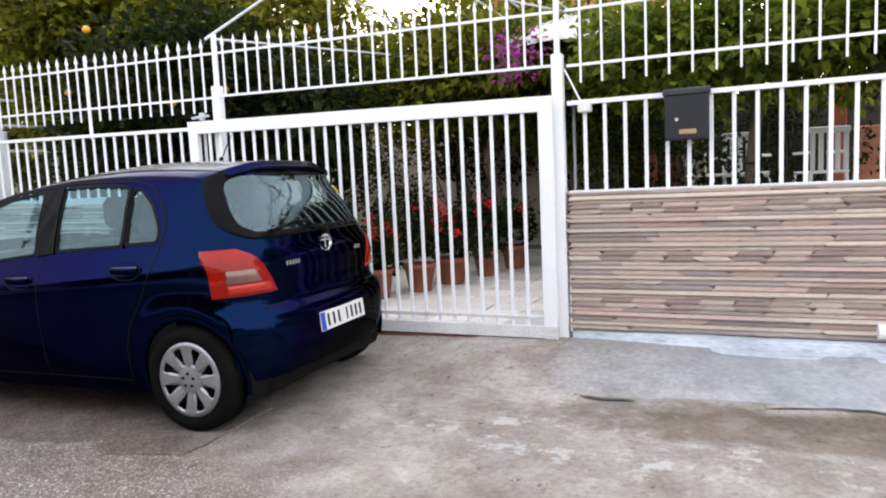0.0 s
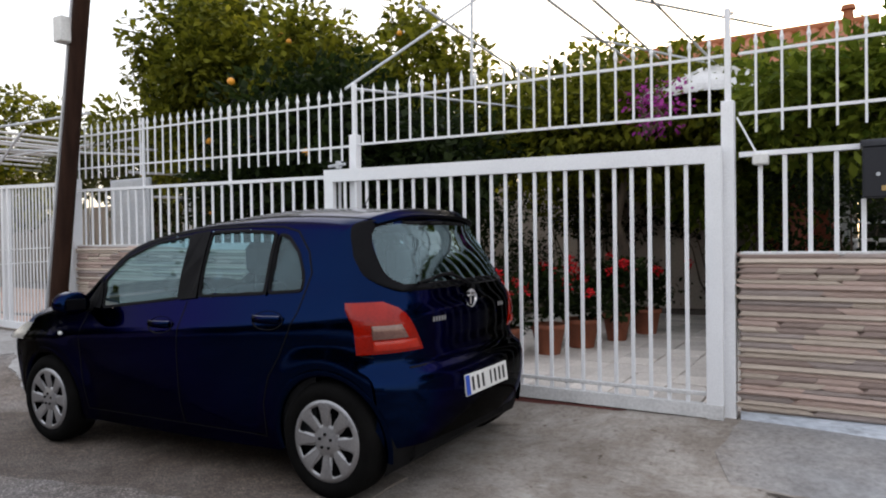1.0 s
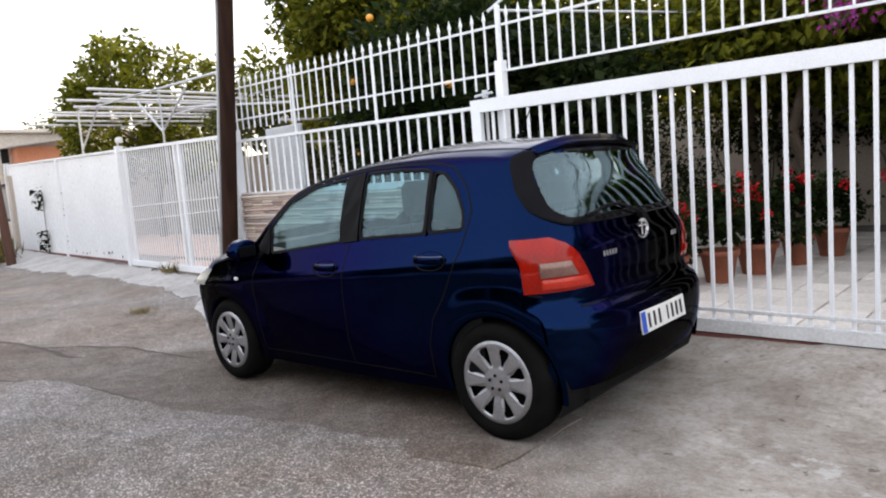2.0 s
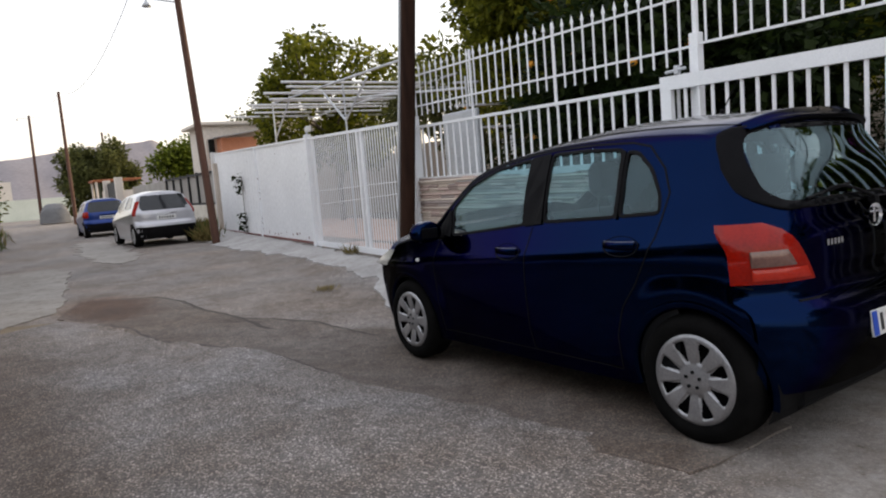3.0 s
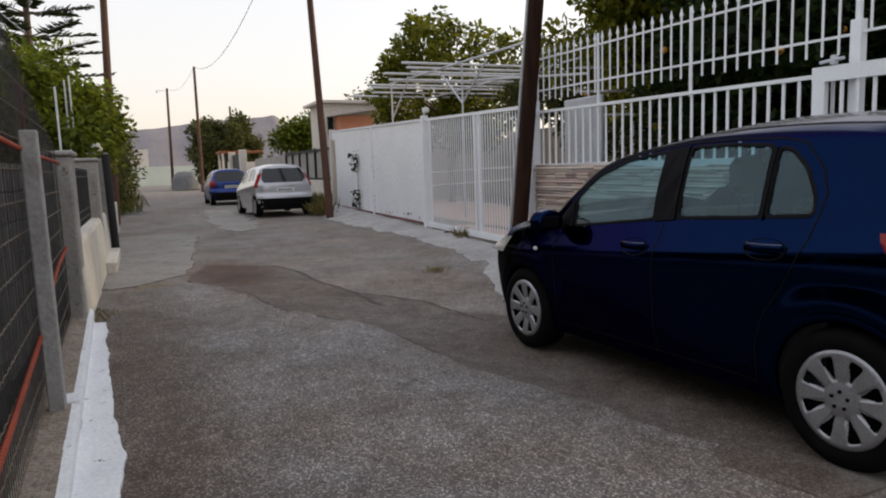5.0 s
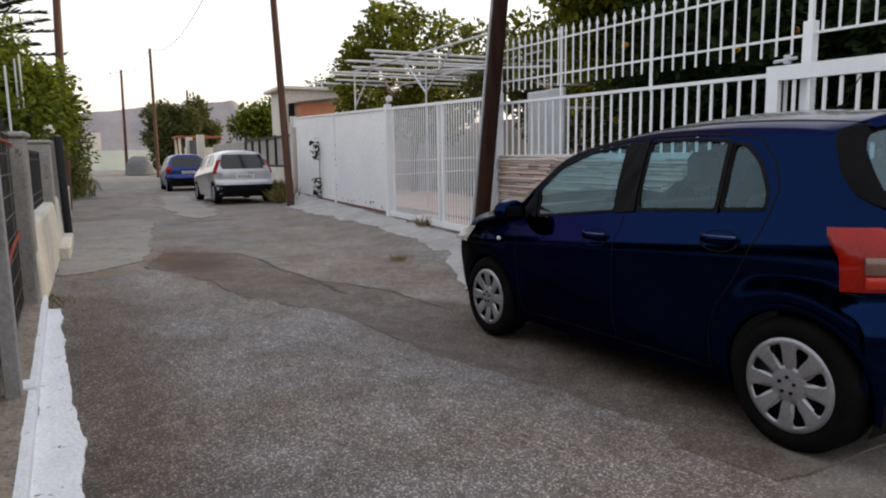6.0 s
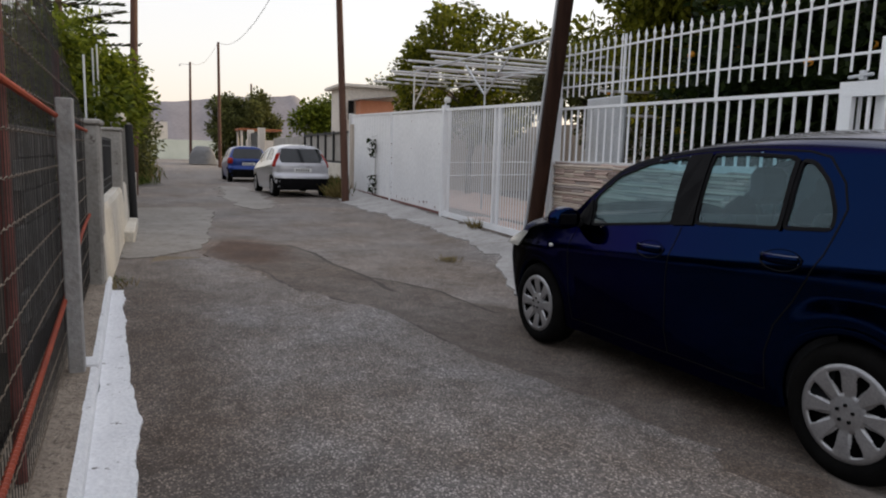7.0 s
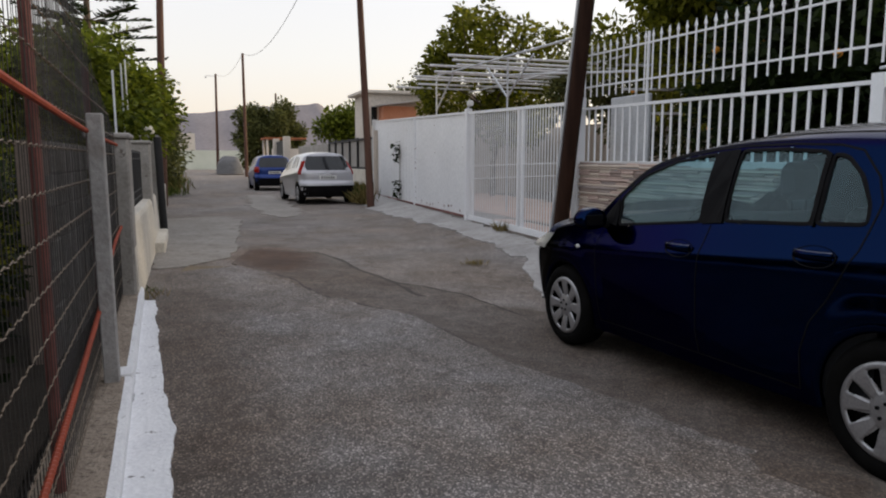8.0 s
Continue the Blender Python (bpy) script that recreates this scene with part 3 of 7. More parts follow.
stone_wall("wall_garden_near", 1.69, 7.5, 0.2, 1.185, 1.69, 3.8)
stone_wall("wall_garden_far", -5.52, -1.68, 0.2, 1.185, -5.52, -4.0)
railing(1.69, 7.5, 0.137, 1.19, 1.82, "white painted steel railing on the tiled wall", skip=((2.35, 2.6),))
railing(-5.52, -1.45, 0.137, 1.19, 1.82, "white painted steel railing on the tiled wall")
spikes(1.69, 7.5, 0.146, 2.065, 2.443, True, "white spiked steel fence panel above the railing", 0.1)
spikes(-1.35, 1.6, 0.122, 2.075, 2.443, False, "white spiked steel panel above the sliding gate")
spikes(-5.55, -1.42, 0.128, 2.065, 2.443, True, "white spiked steel fence panel above the railing")


def fence_post(x, top, thin_top, wide, label):
    t = thing("fence_post", label, "post", (x, 0, 0), "square steel fence posts")
    bm = bare()
    box(bm, -wide / 2, wide / 2, FENCE_Y - 0.037, FENCE_Y + 0.037, 0.05, top, 0.004)
    part("post", bm, WHITE, t)
    bm = bare()
    box(bm, -0.018, 0.018, FENCE_Y - 0.018, FENCE_Y + 0.018, top, thin_top, 0.003)
    part("upper_post", bm, WHITE, t)
    return t


fence_post(-1.387, 2.215, 2.66, 0.078, "white square steel gate post with a thinner top")
fence_post(1.625, 2.152, 2.74, 0.078, "white square steel gate post with a thinner top")
for px, pz in ((3.06, 1.8), (-2.95, 1.86), (-4.3, 1.88)):
    bm = bare()
    box(bm, px - 0.011, px + 0.011, FENCE_Y - 0.011, FENCE_Y + 0.011, pz, 2.56 + lift(px))
    tagged(part("fence_stay", bm, WHITE), "thin white upright joining railing and spiked panel", "post", "fence stays")
bm = bare()
box(bm, -5.68, -5.56, FENCE_Y - 0.06, FENCE_Y + 0.06, 0.0, 2.08, 0.006)
tagged(part("corner_post", bm, WHITE), "white square corner post at the end of the garden wall", "post")


def sliding_gate():
    t = thing("sliding_gate", "closed white steel sliding gate with upright bars", "gate")
    y = FENCE_Y - 0.092
    zl, zr = 1.918, 1.86
    x0, x1 = -1.646, 1.6

    def top(x):
        return zl + (zr - zl) * (x - x0) / (x1 - x0)
    bm = bare()
    for a, b, h in ((x0, x1, 0.105),):
        vs = [[bm.verts.new((x, y + dy, top(x) - (h if low else 0))) for dy, low in ((-0.025, 1), (0.025, 1), (0.025, 0), (-0.025, 0))] for x in (a, b)]
        for i in range(4):
            bm.faces.new((vs[0][i], vs[0][(i + 1) % 4], vs[1][(i + 1) % 4], vs[1][i]))
        bm.faces.new(vs[0]), bm.faces.new(vs[1][::-1])
    bmesh.ops.recalc_face_normals(bm, faces=bm.faces[:])
    part("top_beam", bm, WHITE, t)
    for a, b, tp in ((x0, x0 + 0.1, zl - 0.1), (x1 - 0.1, x1, zr - 0.1)):
        bm = bare()
        box(bm, a, b, y - 0.024, y + 0.024, 0.13, tp, 0.003)
        part("stile", bm, WHITE, t)
    bm = bare()
    box(bm, x0, x1, y - 0.026, y + 0.026, 0.135, 0.225, 0.003)
    part("bottom_beam", bm, WHITE_OLD, t, "scuffed white bottom beam")
    bm = bare()
    box(bm, x0 + 0.1, x1 - 0.1, y - 0.016, y + 0.016, 0.275, 0.3, 0.003)
    part("lower_rail", bm, WHITE_OLD, t)
    n = 26
    for i in range(1, n):
        x = x0 + 0.1 + (x1 - x0 - 0.2) * i / n
        part("bar", BAR, None, t, at=Matrix.Translation((x, y, 0.22)) @ Matrix.Diagonal((1, 1, top(x) - 0.1 - 0.22, 1)))
    for x in (-1.2, 0.7):
        bm = bare()
        rod(bm, (x, y - 0.012, 0.165), (x, y + 0.012, 0.165), 0.05, n=14)
        part("wheel", bm, RUST_DARK, t, "rusted steel roller")
    bm = bare()
    rod(bm, (-1.58, y - 0.03, 1.945), (-1.4, y - 0.03, 1.955), 0.012)
    box(bm, -1.5, -1.46, y - 0.04, y + 0.0, 1.92, 1.985, 0.004)
    part("latch", bm, TUBE, t, "grey steel latch with a padlock")
    bm = bare()
    box(bm, -1.75, 1.68, y - 0.02, y + 0.02, 0.07, 0.125, 0.002)
    tagged(part("gate_track", bm, RUST_DARK), "rusted steel track of the sliding gate", "rail", kind="structure")
    return t


sliding_gate()


def mailbox():
    t = thing("mailbox", "dark navy steel mailbox on the white railing", "mailbox", (2.485, FENCE_Y - 0.07, 1.5))
    bm = bare()
    box(bm, -0.135, 0.135, -0.06, 0.05, 0, 0.29, 0.008)
    part("body", bm, MAIL, t)
    bm = bare()
    rows = [[(x, 0.06 * math.cos(a) - 0.005, 0.29 + 0.045 * math.sin(a)) for a in [math.pi * k / 8 for k in range(9)]] for x in (-0.145, 0.145)]
    g = sheet(bm, rows)
    bm.faces.new([v for v in g[0]])
    bm.faces.new([v for v in g[1]][::-1])
    part("lid", bm, MAIL, t, "curved navy lid", True)
    bm = bare()
    box(bm, -0.045, 0.06, -0.066, -0.058, 0.035, 0.065, 0.002)
    part("name_plate", bm, BRASS, t, "small brass plate")
    bm = bare()
    rod(bm, (-0.06, -0.068, 0.13), (-0.06, -0.058, 0.13), 0.011, n=12)
    part("lock", bm, TUBE, t, "small round steel lock")


mailbox()
bm = bare()
box(bm, 1.77, 1.86, FENCE_Y - 0.06, FENCE_Y + 0.02, 1.735, 1.8, 0.006)
tagged(part("junction_box", bm, PLASTIC_BOX), "small pale junction box on the railing", "box")
bm = bare()
rod(bm, (1.68, FENCE_Y - 0.03, 2.04), (1.8, FENCE_Y - 0.04, 1.79), 0.006)
tagged(part("cable", bm, WHITE), "white cable from the gate post to the box", "cable")
bm = bare()
rod(bm, (3.555, FENCE_Y - 0.17, 0.29), (3.9, FENCE_Y - 0.17, 0.29), 0.045, n=14)
rod(bm, (3.86, FENCE_Y - 0.17, 0.3), (3.86, FENCE_Y - 0.17, 0.02), 0.045, n=14)
tagged(part("drain_pipe", bm, WHITE), "short white plastic drain pipe at the wall foot", "pipe")


# ---- second gate along the lane ----
def far_gates():
    """A barred gate, then two sheet leaves, on a line that leans away from the lane; their tops climb."""
    ang = math.degrees(math.atan(0.1))
    base = pose(-5.74, verge(-5.74), 0.0, 0, 0, 180 - ang)

    def top(s):
        return 2.05 + 0.038 * s

    def foot(s):
        return 0.2 - 0.007 * s

    def slab(s0, s1, y0, y1, za, zb, ha, hb):
        """A bar between two stations whose lower and upper edge follow the slope."""
        b = bare()
        vs = [[b.verts.new((s, y, z)) for y, z in ((y0, lo), (y1, lo), (y1, hi), (y0, hi))] for s, lo, hi in ((s0, za, ha), (s1, zb, hb))]
        for i in range(4):
            b.faces.new((vs[0][i], vs[0][(i + 1) % 4], vs[1][(i + 1) % 4], vs[1][i]))
        b.faces.new(vs[0]), b.faces.new(vs[1][::-1])
        bmesh.ops.recalc_face_normals(b, faces=b.faces[:])
        return b

    t = thing("barred_gate", "white steel sliding gate with many thin upright bars", "gate", base)
    s0, s1 = 0.08, 4.5
    part("top_rail", slab(s0, s1, -0.02, 0.02, top(s0) - 0.045, top(s1) - 0.045, top(s0), top(s1)), WHITE, t)
    part("bottom_rail", slab(s0, s1, -0.025, 0.025, foot(s0), foot(s1), foot(s0) + 0.09, foot(s1) + 0.09), WHITE, t)
    for za, zb in ((1.27, 1.19), (1.11, 0.94)):
        part("middle_rail", slab(s0, s1, 0.004, 0.01, za, zb, za + 0.011, zb + 0.011), WHITE, t)
    b1 = bare()
    box(b1, -0.014, 0.014, -0.005, 0.005, 0, 1)
    mesh = mesh_of("bar", b1, WHITE)
    n = 44
    for i in range(n + 1):
        s = s0 + 0.03 + (s1 - s0 - 0.06) * i / n
        part("bar", mesh, None, t, at=Matrix.Translation((s, 0, foot(s) + 0.05)) @ Matrix.Diagonal((1, 1, top(s) - foot(s) - 0.08, 1)))
    for s in (1.72, 1.9, s1 - 0.25):
        part("stile", slab(s - 0.022, s + 0.022, -0.022, 0.022, foot(s), foot(s), top(s), top(s)), WHITE, t)
    bm = bare()
    box(bm, s1 + 0.01, s1 + 0.13, -0.06, 0.06, -0.1, top(s1) + 0.06, 0.005)
    p = part("gate_post", bm, WHITE)
    p.matrix_basis = base
    tagged(p, "white square steel post between two gates", "post")
    gl = thing("gate_lamp", "small white lamp on a bent arm above the gate post", "lamp", base @ Matrix.Translation((s1 + 0.07, 0, top(s1) + 0.06)))
    bm = bare()
    rod(bm, (0, 0, 0), (0, 0, 0.1), 0.02)
    rod(bm, (0, 0, 0.1), (-0.22, 0.05, 0.08), 0.018)
    part("arm", bm, TUBE, gl)
    bm = bare()
    box(bm, -0.34, -0.2, 0.0, 0.1, 0.03, 0.13, 0.02)
    part("head", bm, PLASTIC_BOX, gl)
    for s0, s1, rib, lab in ((4.65, 9.15, 0.0, "white painted sheet steel gate leaf, dented and stained"), (9.2, 15.2, 1.0, "ribbed white sheet steel gate leaf with a climbing weed")):
        g = thing("sheet_gate", lab, "gate", base, "solid white gate leaves")
        bm = bare()
        k = int((s1 - s0) / (0.06 if rib else 0.15))
        rows = []
        for j in range(9):
            q = j / 8
            row = []
            for i in range(k + 1):
                s = s0 + (s1 - s0) * i / k
                fold = rib * 0.016 * (1 if i % 6 in (0, 1) else 0)
                row.append((s, fold + 0.012 * noise.noise((s * 0.9, q * 2.1, s0)) + 0.004 * noise.noise((s * 3, q * 6, s0)), foot(s) + 0.06 + (top(s) - foot(s) - 0.06) * q))
            rows.append(row)
        sheet(bm, rows)
        part("sheet", bm, WHITE_SHEET, g)
        # small dark rust holes along the foot and beside the stile
        rd = random.Random(int(s0 * 100))
        spots = [(s0 + (s1 - s0) * (k + rd.random()) / 12, foot(s0) + 0.1 + 0.09 * rd.random(), 0.018 + 0.03 * rd.random()) for k in range(12)] if not rib else []
        spots += [(s1 - 0.1 - 0.02 * rd.random(), z, 0.03) for z in (0.5, 0.62, 1.1, 1.25, 1.6)] + [(s0 + (s1 - s0) * rd.random(), 1.2 + rd.random() * 0.9, 0.016) for _ in range(4)]
        for q, z, r in spots:
            b3 = bare()
            ring_pts = [b3.verts.new((q + r * 1.4 * math.cos(a) * rd.uniform(0.5, 1.25), 0.024, z + r * 0.8 * math.sin(a) * rd.uniform(0.5, 1.25))) for a in [2 * math.pi * i / 8 for i in range(8)]]
            f = b3.faces.new(ring_pts)
            bmesh.ops.solidify(b3, geom=[f], thickness=0.006)
            part("rust_chip", b3, RUST_DARK, g, "dark rust chip")
        for s in (s0 + 0.03, s1 - 0.03):
            part("stile", slab(s - 0.025, s + 0.025, 0.0, 0.04, foot(s), foot(s), top(s), top(s)), WHITE, g)
        part("top_rail", slab(s0, s1, 0.0, 0.035, top(s0) - 0.035, top(s1) - 0.035, top(s0) + 0.005, top(s1) + 0.005), WHITE, g)
        part("bottom_rail", slab(s0, s1, -0.02, 0.025, foot(s0) + 0.02, foot(s1) + 0.02, foot(s0) + 0.06, foot(s1) + 0.06), RUST_DARK, g, "rusted bottom edge")
    bm = bare()
    box(bm, 15.25, 15.4, -0.06, 0.1, -0.1, top(15.3) + 0.05, 0.005)
    p = part("gate_post", bm, WHITE_OLD)
    p.matrix_basis = base
    tagged(p, "old white gate post at the end of the sheet gates", "post")


far_gates()


# ---- poles and wires ----
def utility_pole(base, lean, height, r0, r1, label, box_at=None, conduit=False, arm=0, arm_z=None, wood=TIMBER_BROWN):
    t = thing("utility_pole", label, "pole", base, "timber utility poles")
    top = (lean[0] * height, lean[1] * height, height)
    bm = bare()
    rows = []
    for k in range(13):
        s = k / 12
        r = r0 + (r1 - r0) * s
        c = Vector(top) * s
        c.z -= 0.15 * (1 - s)
        rows.append([(c.x + r * math.cos(a), c.y + r * math.sin(a), c.z) for a in [2 * math.pi * i / 14 for i in range(14)]])
    sheet(bm, rows, True)
    part("shaft", bm, wood, t, smooth=True)
    if conduit:
        bm = bare()
        rod(bm, (-r0 - 0.02, -0.05, 0), (top[0] * 0.6 - r1 - 0.03, top[1] * 0.6 - 0.04, height * 0.6), 0.022)
        part("conduit", bm, TUBE, t, "grey conduit strapped to the pole")
    if box_at:
        c = Vector(top) * (box_at / height)
        bm = bare()
        box(bm, c.x - 0.16, c.x - 0.0, c.y - r0 - 0.1, c.y - r0 * 0.6, box_at - 0.14, box_at + 0.14, 0.01)
        part("meter_box", bm, PLASTIC_BOX, t, "pale plastic service box")
    if arm:
        q = (arm_z or height - 0.25) / height
        cx, cy, cz = top[0] * q, top[1] * q, height * q
        bm = bare()
        rod(bm, (cx, cy, cz), (cx - arm * 0.05, cy - arm, cz + 0.06), 0.022)
        part("arm", bm, TUBE, t, "thin steel lamp arm")
        bm = bare()
        bmesh.ops.create_cone(bm, cap_ends=True, segments=12, radius1=0.12, radius2=0.035, depth=0.13, matrix=Matrix.Translation((cx - arm * 0.05, cy - arm, cz - 0.08)))
        rod(bm, (cx - arm * 0.05, cy - arm, cz - 0.03), (cx - arm * 0.05, cy - arm, cz + 0.07), 0.02)
        part("lamp_head", bm, TUBE, t, "small street lamp head", True)
    return Vector(base) + Vector(top)


top1 = utility_pole((-5.73, 1.85, 0.08), (0.178, 0.0), 7.5, 0.1, 0.075, "dark brown leaning timber utility pole beside the gate", 3.6, True, wood=TIMBER)
top2 = utility_pole((-16.4, 2.2, 0.05), (0.03, -0.05), 8.5, 0.105, 0.07, "brown timber utility pole beside the white sheet gate", None, False, 0.75, 6.12)
top3 = utility_pole((-52.8, 1.92, 0), (-0.003, 0.0), 9.33, 0.135, 0.09, "brown timber utility pole beside the lane far off")
top4 = utility_pole((-18.9, -3.2, 0), (-0.02, 0.03), 8.5, 0.12, 0.08, "brown timber utility pole beside the hedge")
top5 = utility_pole((-68, 0.48, 0), (0.0, 0.014), 9.5, 0.15, 0.1, "timber pole with twin lamps at the end of the lane", None, False, 0.9)
top6 = utility_pole((-68, 6.2, 0), (0, 0), 7.86, 0.12, 0.09, "slender pole behind the far trees")


def wire(a, b, sag, r=0.008):
    bm = bare()
    a, b = Vector(a), Vector(b)
    pts = [a.lerp(b, k / 14) - Vector((0, 0, sag * 4 * (k / 14) * (1 - k / 14))) for k in range(15)]
    for p, q in zip(pts, pts[1:]):
        rod(bm, p, q, r, n=5, caps=False)
    return tagged(part("overhead_wire", bm, BLACK_METAL), "thin dark overhead wire sagging between poles", "cable", "overhead wires")


wire(top2, top3, 1.6, 0.012)
wire(top3, top5, 0.8, 0.01)
wire(top4 - Vector((0, 0, 0.4)), top2 - Vector((0, 0, 0.6)), 0.5, 0.006)


# ---- other side of the lane: kerb, wire fence, low wall ----
def kerb():
    bm = bare()
    xs = [4.0 - 0.25 * i for i in range(37)]          # down to x = -5
    prof = [(0.0, 0.02), (-0.0, 0.1), (-0.012, 0.12), (-0.04, 0.125)]
    sheet(bm, [[(x, kerb_y(x) + dy + 0.006 * noise.noise((x * 4, dy * 9, 0)), z + 0.006 * noise.noise((x * 5, z * 8, 3))) for dy, z in prof] for x in xs])
    bmesh.ops.recalc_face_normals(bm, faces=bm.faces[:])
    tagged(part("kerb_paint", bm, LIME_WHITE), "kerb edge brushed with white limewash", "kerb", kind="structure")
    bm = bare()
    sheet(bm, [[(x, kerb_y(x) + dy, z + 0.008 * noise.noise((x * 6, dy * 12, 5))) for dy, z in ((-0.04, 0.124), (-0.1, 0.126), (-0.17, 0.128), (-0.3, 0.12))] for x in xs])
    bmesh.ops.recalc_face_normals(bm, faces=bm.faces[:])
    if sum(f.normal.z for f in bm.faces) < 0:
        bmesh.ops.reverse_faces(bm, faces=bm.faces[:])
    tagged(part("kerb_top", bm, KERB_STONE), "bare rough cement kerb top under the wire fence", "kerb", kind="structure")
    # white splash across the kerb at the foot of the post
    bm = bare()
    box(bm, -2.3, -2.14, kerb_y(-2.2) - 0.12, kerb_y(-2.2) + 0.0, 0.1, 0.137, 0.004)
    tagged(part("kerb_splash", bm, LIME_WHITE), "white limewashed patch on the kerb top", "kerb", kind="structure")


kerb()
layer("kerb_line", [(4, -2.74), (1, -2.72), (-1.4, -2.70), (-2.0, -2.745), (-3.0, -2.83), (-4.72, -2.9), (-4.75, kerb_y(-4.7) - 0.01), (-2, kerb_y(-2) - 0.01), (4, kerb_y(4) - 0.01)], 0.026, 0.034, LIME_WHITE, "white limewash line brushed along the lane edge", "road marking", 21, 26)

MESH_Y = -0.16          # behind the kerb face


def mesh_line(x):
    return kerb_y(x) + MESH_Y


def wire_top(x):
    """The wire fence sinks towards the limewashed pillar."""
    return smooth_lerp([(-4.6, 1.55), (-3.3, 1.77), (-2.55, 1.95), (-2.1, 2.08), (-1.0, 2.2), (2.0, 2.25)], x)


def wire_fence():
    t = thing("wire_fence", "rusty welded wire fence with red-brown rails", "fence")
    bm = bare()
    x = 1.8
    rnd = random.Random(4)
    while x > -4.55:
        rod(bm, (x, mesh_line(x), 0.16), (x + rnd.uniform(-0.006, 0.006), mesh_line(x) + rnd.uniform(-0.004, 0.004), wire_top(x)), 0.0015, n=4, caps=False)
        x -= 0.05
    tagged(part("wire_mesh", bm, WIRE, t), kind="stuff")
    bm = bare()
    z = 0.15
    while z < 2.2:
        k = 1.8
        while k > -4.5:
            if z < wire_top(k):
                # crimped horizontal wire
                rod(bm, (k, mesh_line(k) + 0.004, z), (k - 0.05, mesh_line(k - 0.05) + 0.004, z + 0.005 * (1 if round(k / 0.05) % 2 else -1)), 0.0026, n=4, caps=False)
            k -= 0.05
        z += 0.15
    tagged(part("cross_wire", bm, WIRE_TAN, t, "rusty crimped cross wires"), kind="stuff")
    for line in ([(1.8, 1.55), (-0.76, 1.48), (-2.2, 1.447), (-4.5, 1.43)], [(1.2, 0.34), (-0.4, 0.418), (-1.27, 0.468), (-2.17, 0.53), (-3.36, 0.69), (-4.5, 0.74)]):
        bm = bare()
        n = 420
        rows = []
        pts = line[::-1]
        for i in range(n + 1):
            x = line[0][0] + (line[-1][0] - line[0][0]) * i / n
            r = 0.009 + 0.004 * (i % 2)
            z = smooth_lerp(pts, x)
            rows.append([(x, mesh_line(x) + 0.022 + r * math.cos(w), z + r * math.sin(w)) for w in [2 * math.pi * k / 7 for k in range(7)]])
        sheet(bm, rows, True)
        bmesh.ops.recalc_face_normals(bm, faces=bm.faces[:])
        part("rail", bm, RUST_RAIL, t, "red-brown ribbed steel rail")
    for x, r in ((-0.78, 0.02), (1.2, 0.02), (-2.75, 0.018)):
        bm = bare()
        rod(bm, (x, mesh_line(x) - 0.03, 0.1), (x, mesh_line(x) - 0.03, 2.15 if x > -1 else 1.85), r, n=10)
        part("post", bm, RUST_DARK, t, "dark rusted round post")
    # thin grey shade netting tied behind the wires, past the first rusted post
    bm = bare()
    xs = [-0.8 - 0.075 * i for i in range(51)]
    rows = []
    for k in range(15):
        s = k / 14
        rows.append([(x, mesh_line(x) - 0.02 + 0.012 * noise.noise((x * 3, s * 4, 0)), 0.17 + s * (wire_top(x) - 0.02 + 0.05 * noise.noise((x * 1.9, 5, 0)) - 0.17)) for x in xs])
    sheet(bm, rows)
    part("shade_net", bm, SCREEN, t, "thin torn grey shade netting", True)


wire_fence()
bm = bare()
box(bm, -0.04, 0.04, -0.038, 0.038, 0, 1.43, 0.006)
p = part("fence_post", bm, CONCRETE_PALE)
p.matrix_basis = Matrix.Translation((-2.08, kerb_y(-2.05) - 0.1, 0.11)) @ pose(0, 0, 0, 0, 2.0, 0)
tagged(p, "chipped whitish concrete post of the wire fence", "post")


